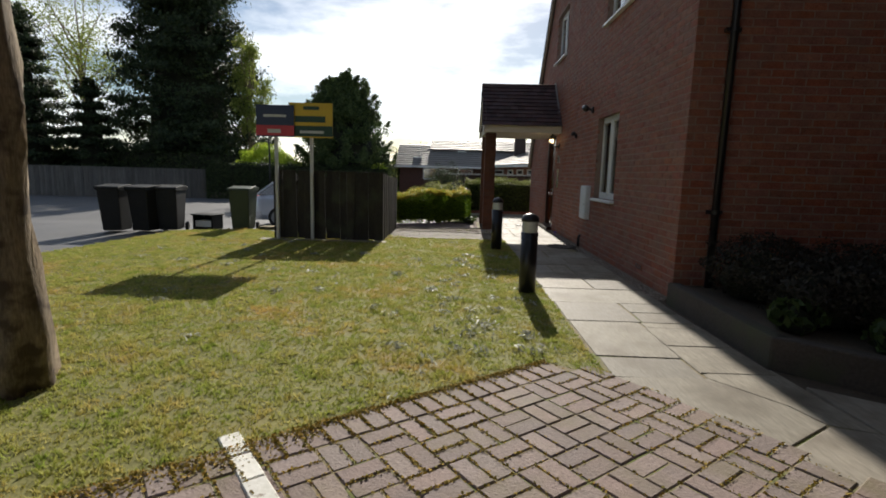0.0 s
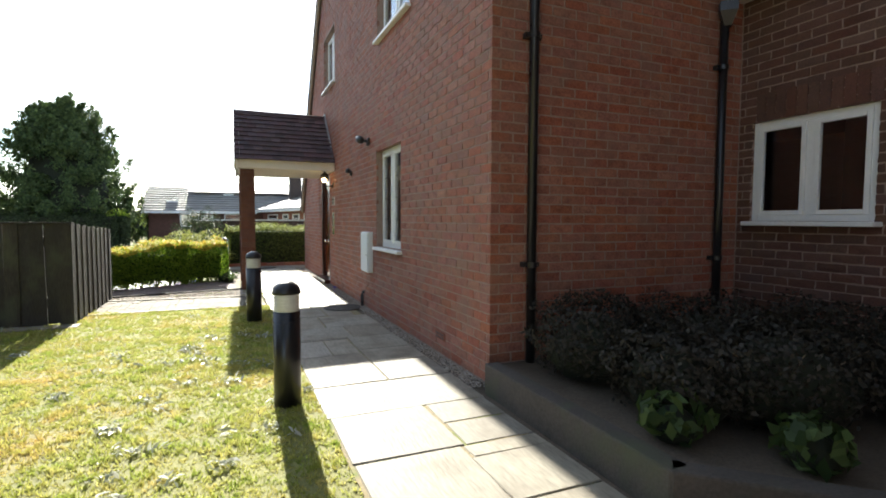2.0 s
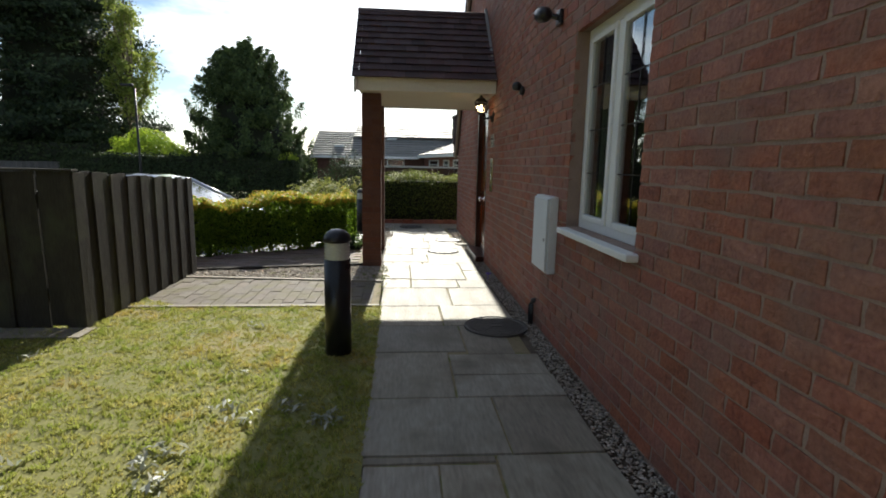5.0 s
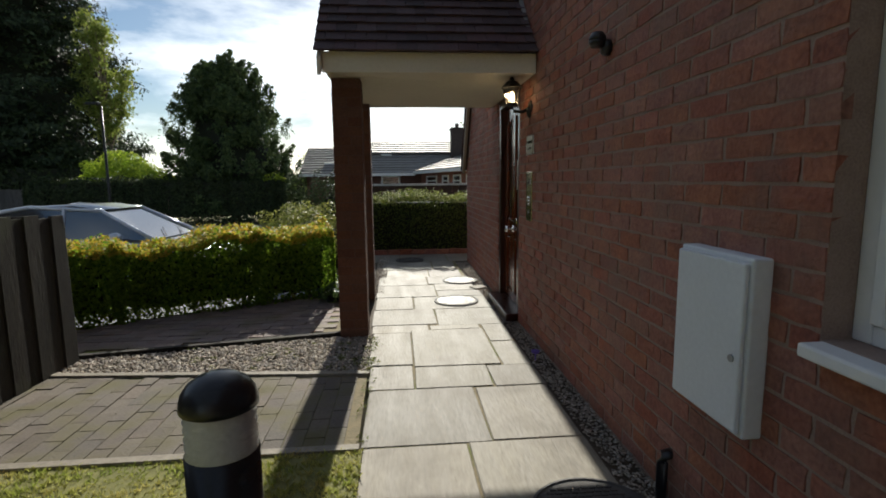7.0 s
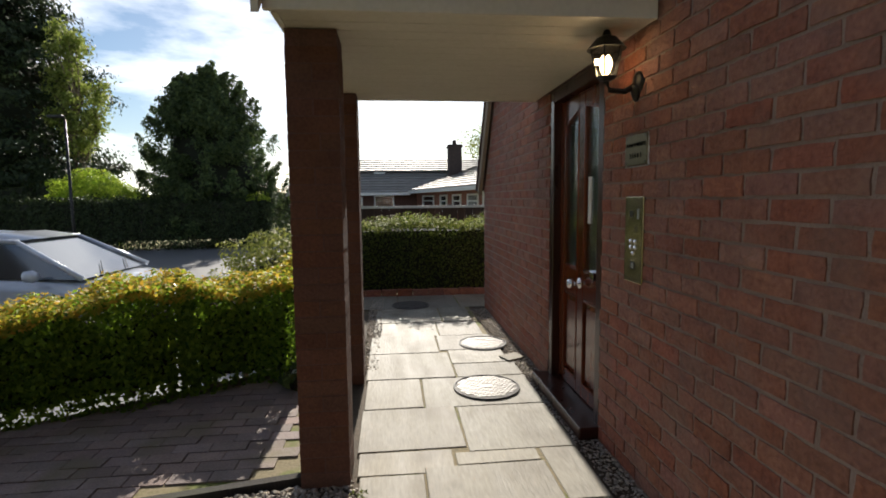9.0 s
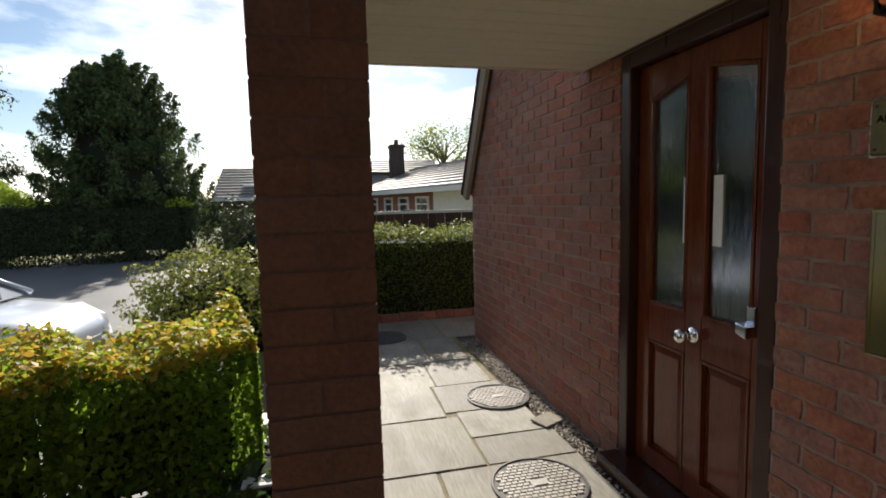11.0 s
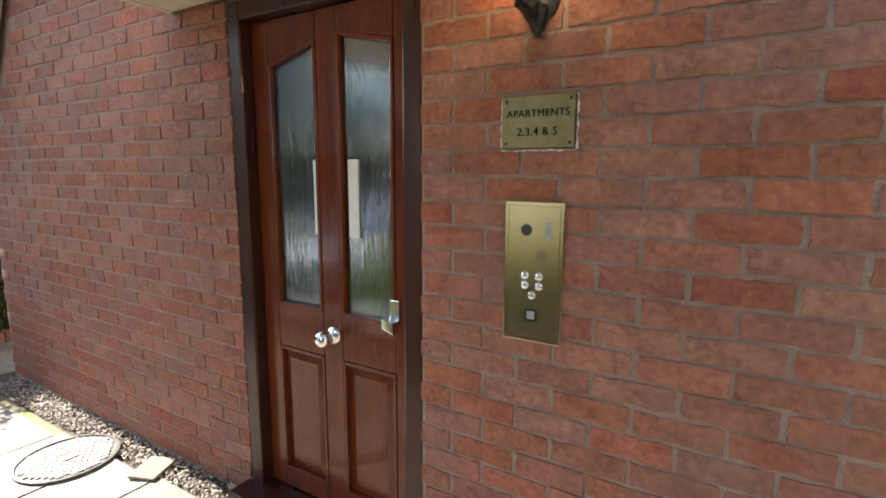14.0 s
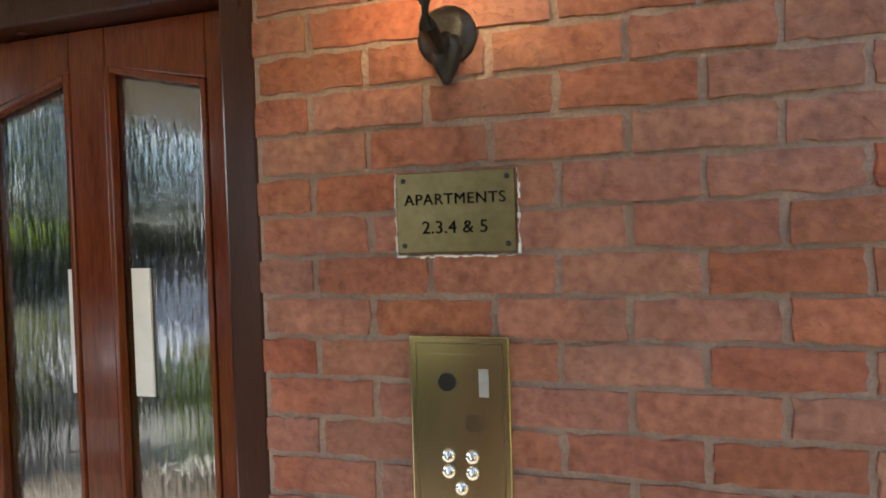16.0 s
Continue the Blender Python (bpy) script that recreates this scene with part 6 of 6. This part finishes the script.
def drain_cover(x, y, r, material, label):
    th = thing("drain_cover", label, "drain cover", (x, y, 0), "round drain covers")
    part("ring", Shape().lathe([(r, -0.02), (r, 0.010), (r - 0.012, 0.012), (r - 0.016, 0.006), (0.0, 0.006)], 40, (x, y, 0)), OLDIRON, th, "dark iron ring and plate")
    st = Shape()
    n = int(2 * r / 0.034)
    for i in range(-n // 2, n // 2 + 1):
        for k in range(-n // 2, n // 2 + 1):
            px, py = (i + 0.5 * (k % 2)) * 0.034, k * 0.026
            if math.hypot(px, py) < r - 0.035 and not (abs(px) < 0.05 and abs(py) < 0.03):
                st.box(x + px - 0.014, y + py - 0.009, 0.006, x + px + 0.014, y + py + 0.009, 0.0115)
    part("tread_studs", st, material, th, "raised tread pattern", kind="stuff")
    part("badge", Shape().box(x - 0.045, y - 0.025, 0.006, x + 0.045, y + 0.025, 0.012), material, th)
    return th


drain_cover(2.715, 14.45, 0.24, COVERIRON, "pale round patterned drain cover in the flagstones")
drain_cover(2.885, 15.56, 0.225, COVERIRON, "pale round patterned drain cover near the wall")
drain_cover(2.27, 17.38, 0.24, OLDIRON, "dark round drain cover in the hedge's shade")
drain_cover(2.86, 10.84, 0.255, OLDIRON, "worn round drain cover beside the wall")
solo("loose_slate", Shape().box(-0.09, -0.07, 0, 0.09, 0.07, 0.014, pose(3.06, 15.1, 0.0, 2, 0, 25)), STONE_ALL, "small loose stone piece by the wall", "stone", bevel=0.006)
fl = thing("violet_flower", "small violet flower growing at the wall foot", "flower", (3.08, 12.55, 0))
VIOLET = surf("violet_petal", (0.12, 0.07, 0.4), (0.2, 0.12, 0.55), 0.6, 10, 60, 0.0)
part("flower_head", Shape().lathe([(0.004, 0.0), (0.004, 0.05), (0.028, 0.06), (0.034, 0.075), (0.01, 0.08)], 7, (3.08, 12.55, 0)), VIOLET, fl)


# ---- gravel ----
def pebbles(name, poly, count, size, label, z=0.0, seed=1, material=None):
    rng = np.random.default_rng(seed)
    xs, ys = [p[0] for p in poly], [p[1] for p in poly]
    x, y = rng.uniform(min(xs), max(xs), count), rng.uniform(min(ys), max(ys), count)
    ok = inside(x, y, poly)
    x, y = x[ok], y[ok]
    n = len(x)
    o = np.array([(1, 0, 0), (0, 1, 0), (-1, 0, 0), (0, -1, 0), (0, 0, 1), (0, 0, -1)], float)
    s = size * rng.uniform(0.5, 1.3, (n, 1, 1)) * np.array([1, 0.75, 0.5])
    a = rng.uniform(0, 6.283, n)
    c, d = np.cos(a)[:, None], np.sin(a)[:, None]
    v = (o[None] + rng.normal(0, 0.18, (n, 6, 3))) * s
    v = np.stack([v[..., 0] * c - v[..., 1] * d + x[:, None], v[..., 0] * d + v[..., 1] * c + y[:, None], v[..., 2] + z + rng.uniform(0, 0.012, n)[:, None]], -1).reshape(-1, 3)
    tri = np.array([(0, 1, 4), (1, 2, 4), (2, 3, 4), (3, 0, 4), (1, 0, 5), (2, 1, 5), (3, 2, 5), (0, 3, 5)])
    f = (tri[None] + 6 * np.arange(n)[:, None, None]).reshape(-1)
    me = bpy.data.meshes.new(name)
    me.vertices.add(6 * n)
    me.vertices.foreach_set("co", v.astype(np.float32).ravel())
    me.loops.add(24 * n)
    me.loops.foreach_set("vertex_index", f.astype(np.int32))
    me.polygons.add(8 * n)
    me.polygons.foreach_set("loop_start", np.arange(0, 24 * n, 3, dtype=np.int32))
    me.materials.append(material or GRAVEL)
    me.update()
    return tagged(new(name, me), label, "gravel", kind="stuff")


STRIP = [(3.04, 7.1), (3.2, 7.1), (3.2, 17.1), (3.0, 17.0), (3.06, 14.5), (3.06, 11)]
pebbles("gravel", STRIP, 9000, 0.011, "dark damp gravel strip along the house wall", -0.012, 5)
GRAV2 = [(-0.28, 12.62), (1.88, 12.42), (1.86, 13.3), (1.58, 13.3), (-0.3, 12.95)]
solo("gravel_bed", Shape().prism(GRAV2, -0.3, -0.015), SOIL, "brown earth under the gravel", kind="structure")
pebbles("gravel", GRAV2, 9000, 0.017, "grey-brown gravel bed between the block paths", -0.008, 6)
pebbles("gravel", [(1.78, 14.9), (1.92, 14.9), (1.92, 17.9), (1.75, 17.9)], 2200, 0.012, "gravel strip beside the flagstones", -0.01, 7)
g = np.random.default_rng(88)
cl = np.concatenate([np.stack([1.9 - 1.5 * g.random(34) ** 1.6, g.uniform(12.5, 13.15, 34)], 1), np.stack([g.normal(1.895, 0.012, 24), g.uniform(10.9, 13.2, 24)], 1)])
k = np.repeat(np.arange(len(cl)), g.integers(6, 24, len(cl)))
wp = np.concatenate([cl[k] + g.normal(0, 0.02, (len(k), 2)), g.uniform(0.003, 0.018, (len(k), 1))], 1)
tagged(new("gravel_weeds", leaves_mesh("gravel_weeds", wp, np.tile([0.0, -0.4, 1.0], (len(wp), 1)), g.uniform(0.01, 0.026, len(wp)), HEDGE_BT, 0.35, 89)), "small yellow-green weeds and moss on the gravel", "weeds", kind="stuff")
kerb = solo("timber_edging", wall_strip([(-0.6, 12.92), (0.6, 13.14), (1.62, 13.34)], 0.05, -0.2, 0.025), TIMBER, "thin timber edging along the gravel", kind="structure")


# ---- paving, piece by piece ----
def slab(parent, x0, x1, y0, y1, rng, name="flagstone", material=STONE, skew=0.0):
    g = 0.005
    j = lambda: rng.uniform(-0.005, 0.005)
    z = rng.uniform(-0.004, 0.003)
    q = [(x0 + g + j(), y0 + g + j()), (x1 - g + j(), y0 + g + j() + skew), (x1 - g + j(), y1 - g + j() + skew), (x0 + g + j(), y1 - g + j())]
    cx, cy = sum(p[0] for p in q) / 4, sum(p[1] for p in q) / 4
    e = [(cx + (px - cx) * (1 - 0.0045 / max(abs(px - cx), 0.02)), cy + (py - cy) * (1 - 0.0045 / max(abs(py - cy), 0.02))) for px, py in q]
    sh = Shape().add([(*p, -0.05) for p in q] + [(*p, z - 0.006 + rng.uniform(-0.002, 0.002)) for p in q] + [(*p, z) for p in e], [(0, 1, 5, 4), (1, 2, 6, 5), (2, 3, 7, 6), (3, 0, 4, 7), (4, 5, 9, 8), (5, 6, 10, 9), (6, 7, 11, 10), (7, 4, 8, 11), (8, 9, 10, 11)])
    return part(name, sh, material, parent)


path = solo("path", Shape().box(1.95, 3.2, -0.1, 3.0, 17.9, -0.007), MOSS, "flagstone garden path leading to the front door", kind="structure")
rng = random.Random(31)
COLUMNS = (((1.98, 2.55), (5.04, 5.40)), ((1.97, 2.56), (5.40, 6.25)), ((1.96, 2.59), (6.25, 6.90)), ((2.55, 3.04), (5.14, 5.65, 6.10)), ((2.57, 3.04), (6.10, 6.24)), ((2.60, 3.04), (6.25, 6.57, 6.90)), ((1.95, 3.05), (6.90, 7.50)),
           ((1.95, 2.53), (7.50, 8.36)), ((2.53, 3.05), (7.50, 8.02, 8.47)), ((1.94, 2.27), (8.36, 8.97)), ((2.27, 2.53), (8.36, 8.97)), ((2.53, 3.05), (8.47, 9.03)), ((1.93, 2.53), (8.97, 9.03)),
           ((1.92, 2.61), (9.03, 9.60)), ((2.61, 3.05), (9.03, 9.60)), ((1.91, 2.42), (9.60, 10.30)), ((2.42, 3.05), (9.60, 9.90, 10.25)), ((1.91, 2.56), (10.30, 10.88)), ((2.56, 2.9), (10.25, 10.88)), ((1.91, 2.44), (10.88, 11.46)), ((2.44, 3.05), (10.88, 11.46)),
           ((1.90, 2.57), (11.46, 12.15)), ((2.57, 3.04), (11.46, 12.13)), ((1.89, 2.20), (12.15, 12.57)), ((2.20, 2.71), (12.15, 12.52)), ((2.71, 3.05), (12.13, 12.50)), ((1.87, 2.20), (12.57, 13.35)), ((2.20, 2.83), (12.52, 13.40)), ((2.83, 3.05), (12.50, 13.05, 13.54)),
           ((1.85, 2.36), (13.35, 13.59)), ((2.36, 2.82), (13.40, 13.54)), ((1.84, 2.45), (13.59, 14.15)), ((2.45, 3.06), (13.54, 14.14)), ((1.84, 2.25), (14.15, 14.69)), ((2.25, 3.06), (14.14, 14.69)), ((1.83, 2.53), (14.69, 15.33)), ((2.53, 3.06), (14.69, 15.01)), ((2.53, 3.02), (15.01, 15.39)),
           ((1.83, 2.46), (15.33, 15.89)), ((2.46, 3.0), (15.39, 15.89)), ((1.83, 2.51), (15.89, 16.47)), ((2.51, 2.96), (15.89, 16.47)), ((1.84, 2.6), (16.47, 17.2)), ((2.6, 2.95), (16.47, 17.2)))
for (x0, x1), ys in COLUMNS:
    for y0, y1 in zip(ys, ys[1:]):
        slab(path, x0, x1, y0, y1, rng)
for x0, x1 in ((1.3, 2.1), (2.1, 2.9), (2.9, 3.7), (3.7, 4.5)):
    slab(path, x0, x1, 17.2, 18.05, rng)
edging = thing("brick_edging", "low dark brick edging at the foot of the hedge", "edging", (2.6, 18.15, 0))
for i in range(16):
    part("brick", Shape().box(1.0 + i * 0.222, 18.08, -0.05, 1.212 + i * 0.222, 18.18, 0.075 + rng.uniform(-0.006, 0.006)), BRICK_ONE, edging)
# the splay where the path meets the parking space
for q in (((1.98, 4.97), (2.44, 4.19), (2.88, 4.49), (2.82, 4.70), (2.56, 5.05), (1.985, 5.03)), ((2.57, 5.06), (2.835, 4.705), (2.895, 4.505), (3.10, 4.42), (3.06, 5.24), (2.57, 5.13)), ((2.45, 4.175), (2.99, 3.43), (3.62, 4.62), (3.11, 4.98), (3.11, 4.41), (2.89, 4.48)), ((3.01, 3.415), (3.6, 2.5), (4.6, 4.3), (3.63, 4.61)), ((3.61, 2.485), (4.3, 1.42), (5.6, 3.9), (4.61, 4.29))):
    sh = Shape().prism([(x, y) for x, y in q], -0.05, rng.uniform(-0.003, 0.002))
    part("flagstone", sh, STONE, path, bevel=0.004)

# the block path by the lawn and the ramp beyond the gravel
lane = solo("block_path", Shape().prism([(-0.4, 11.44), (1.89, 11.46), (1.88, 12.42), (-0.28, 12.62)], -0.2, -0.006), MOSS, "narrow block-paved path beside the lawn", kind="structure")
for c in range(22):
    for r in range(6):
        x0, y0 = -0.33 + c * 0.1025, 11.48 + r * 0.204 - (c % 2) * 0.102
        x1, y1 = x0 + 0.098, min(y0 + 0.199, 12.58 - (x0 + 0.28) * 0.093)
        y0 = max(y0, 11.47)
        if x1 < 1.885 and y1 - y0 > 0.04:
            part("paving_block", Shape().box(x0, y0, -0.05, x1, y1, rng.uniform(-0.003, 0.003)), BLOCK_MOSSY, lane)
part("edging_strip", wall_strip([(-0.36, 11.415), (1.9, 11.43)], 0.05, -0.1, 0.012), STONE_ALL, lane, "pale concrete edging strip")
part("edging_strip", wall_strip([(-0.28, 12.60), (1.89, 12.405)], 0.05, -0.1, 0.014), STONE_ALL, lane, "pale concrete edging strip")
ramp = solo("block_ramp", Shape().prism([(-3.2, 12.75), (-0.6, 12.98), (1.6, 13.4), (1.6, 15.2), (1.1, 15.1), (-0.5, 14.1), (-3.2, 13.0)], -0.3, -0.02), MOSS, "block-paved ramp in front of the hedge", kind="structure")
for r in range(22):
    for c in range(16):
        x0, y0 = -1.4 + c * 0.202 - (r % 2) * 0.1, 12.9 + r * 0.103
        xm = x0 + 0.1
        if y0 > 13.03 + (xm + 0.6) * 0.19 + 0.02 and y0 + 0.1 < min(14.1 + (xm + 0.5) * 0.62, 15.1) and xm < 1.5:
            part("paving_block", Shape().box(x0, y0, -0.05, x0 + 0.196, y0 + 0.097, -0.01 + rng.uniform(-0.003, 0.003)), BLOCK, ramp)

# the parking space in basket weave
bay = solo("parking_bay", Shape().prism([(-6, -3), (7, -3), (6.0, 0.5), EDGE_D, EDGE_C, EDGE_B, EDGE_A, (-6, -0.2)], -0.25, -0.0005), MOSS, "mossy red-grey block-paved parking bay", kind="structure")
BAY = [(-6, -3), (7, -3), (6.0, 0.5), EDGE_D, EDGE_C, EDGE_B, EDGE_A, (-6, -0.2)]
EA = math.atan2(EDGE_B[1] - EDGE_A[1], EDGE_B[0] - EDGE_A[0])
U, W = Vector((math.cos(EA), math.sin(EA))), Vector((math.sin(EA), -math.cos(EA)))
B0 = Vector(EDGE_B)


def one_block(sh, cx, cy, along, rng):
    a = EA + (0 if along else math.pi / 2)
    m = Matrix.Translation((cx, cy, rng.uniform(0.002, 0.008))) @ Matrix.Rotation(a + rng.uniform(-0.022, 0.022), 4, "Z") @ Matrix.Rotation(rng.uniform(-0.012, 0.012), 4, "X")
    w, h, c = 0.0985, 0.0485, 0.006
    v = [(sx * w, sy * h, z) for z in (-0.05, -0.006) for sx, sy in ((-1, -1), (1, -1), (1, 1), (-1, 1))] + [(sx * (w - c), sy * (h - c), 0.0) for sx, sy in ((-1, -1), (1, -1), (1, 1), (-1, 1))]
    sh.add([m @ Vector(p) for p in v], [(0, 1, 5, 4), (1, 2, 6, 5), (2, 3, 7, 6), (3, 0, 4, 7), (4, 5, 9, 8), (5, 6, 10, 9), (6, 7, 11, 10), (7, 4, 8, 11), (8, 9, 10, 11)])
    return sh


singles, far_blocks = 0, Shape()
spots = []
for i in range(-34, 12):
    spots.append((B0 + U * (-0.05 + i * 0.104) + W * 0.105, False))
for r in range(24):
    for c in range(-18, 14):
        o = B0 + U * (c * 0.206) + W * (0.215 + r * 0.206)
        if (r + c) % 2:
            spots += [(o + U * 0.1 + W * 0.05, True), (o + U * 0.1 + W * 0.153, True)]
        else:
            spots += [(o + U * 0.05 + W * 0.1, False), (o + U * 0.153 + W * 0.1, False)]
side = (Vector(EDGE_D) - Vector(EDGE_C)).normalized()
inn = Vector((side.y, -side.x))
px, py = np.array([s[0].x for s in spots]), np.array([s[0].y for s in spots])
ok = inside(px, py, [(x + 0.05, y + 0.03) if (x, y) in (EDGE_C, EDGE_D) else (x, y) for x, y in BAY])
for (s, along), good in zip(spots, ok):
    if not good:
        continue
    if (s - B0).dot(W) < 1.75 and s.x > -0.5 and singles < 300:
        part("paving_block", one_block(Shape(), s.x, s.y, along, rng), BLOCK, bay)
        singles += 1
    else:
        one_block(far_blocks, s.x, s.y, along, rng)
part("paving_blocks", far_blocks, BLOCK_ALL, bay, kind="stuff")
g = np.random.default_rng(91)
mp = []
for (c, along), good in zip(spots, ok):
    if not good or c.y < 1.8:
        continue
    wet = noise.noise((c.x * 1.6, c.y * 1.6, 7.0)) + 0.35 * noise.noise((c.x * 6, c.y * 6, 3.0))
    edge = max(0.0, 0.5 - (c - B0).dot(W)) * 1.6
    for k in range(int(max(0.0, 16 + 90 * wet + 60 * edge))):
        u, v = g.uniform(-0.1, 0.1), g.choice((-0.051, 0.051)) + g.normal(0, 0.004)
        du, dv = (U, W) if along else (W, U)
        q = c + du * u + dv * v
        mp.append((q.x, q.y, g.uniform(0.004, 0.013)))
for k in range(5200):
    f = g.random()
    q = Vector(EDGE_A).lerp(Vector(EDGE_B), f) + W * abs(g.normal(0, 0.05)) * (1.5 if f < 0.6 else 0.5)
    mp.append((q.x, q.y, g.uniform(0.002, 0.016)))
mp = np.array(mp)
MOSSLEAF = leaf_mat("joint_moss_leaf", (0.16, 0.15, 0.025), (0.46, 0.30, 0.06), 0.2, 0.9)
tagged(new("joint_moss", leaves_mesh("joint_moss", mp, np.tile([0.0, 0.0, 1.0], (len(mp), 1)), g.uniform(0.011, 0.024, len(mp)), MOSSLEAF, 0.6, 92)), "ochre and green moss in the block joints", "moss", kind="stuff")
line = thing("bay_marking", "worn white-painted block line marking the bay", "line marking", (0.1, 4.0, 0))
for i in range(9):
    s = Vector((0.03, 4.1)) + W * (i * 0.205)
    part("painted_block", one_block(Shape(), s.x, s.y, False, rng), LINEPAINT, line).location.z = 0.008

# ---- the bricks beside the door ----
kinds = []
rng = random.Random(77)
for k in range(24):
    sh = Shape()
    rough_brick(sh, rng.uniform(-0.004, 0.0), -0.1035, 0.1035, -0.0315, 0.0315, rng, 0.034, 9, 4, 1.15)
    kinds.append(sh.mesh("brick", BRICK_ONE))
for p, q, z0, z1, r in near_bricks:
    ob = new("brick", kinds[int(r * 24) % 24])
    ob.parent = wall_gable
    ob.matrix_basis = Matrix.Translation((XW, (p + q) / 2, (z0 + z1) / 2)) @ Matrix.Diagonal((1, (q - p) / 0.207, (z1 - z0) / 0.063, 1))
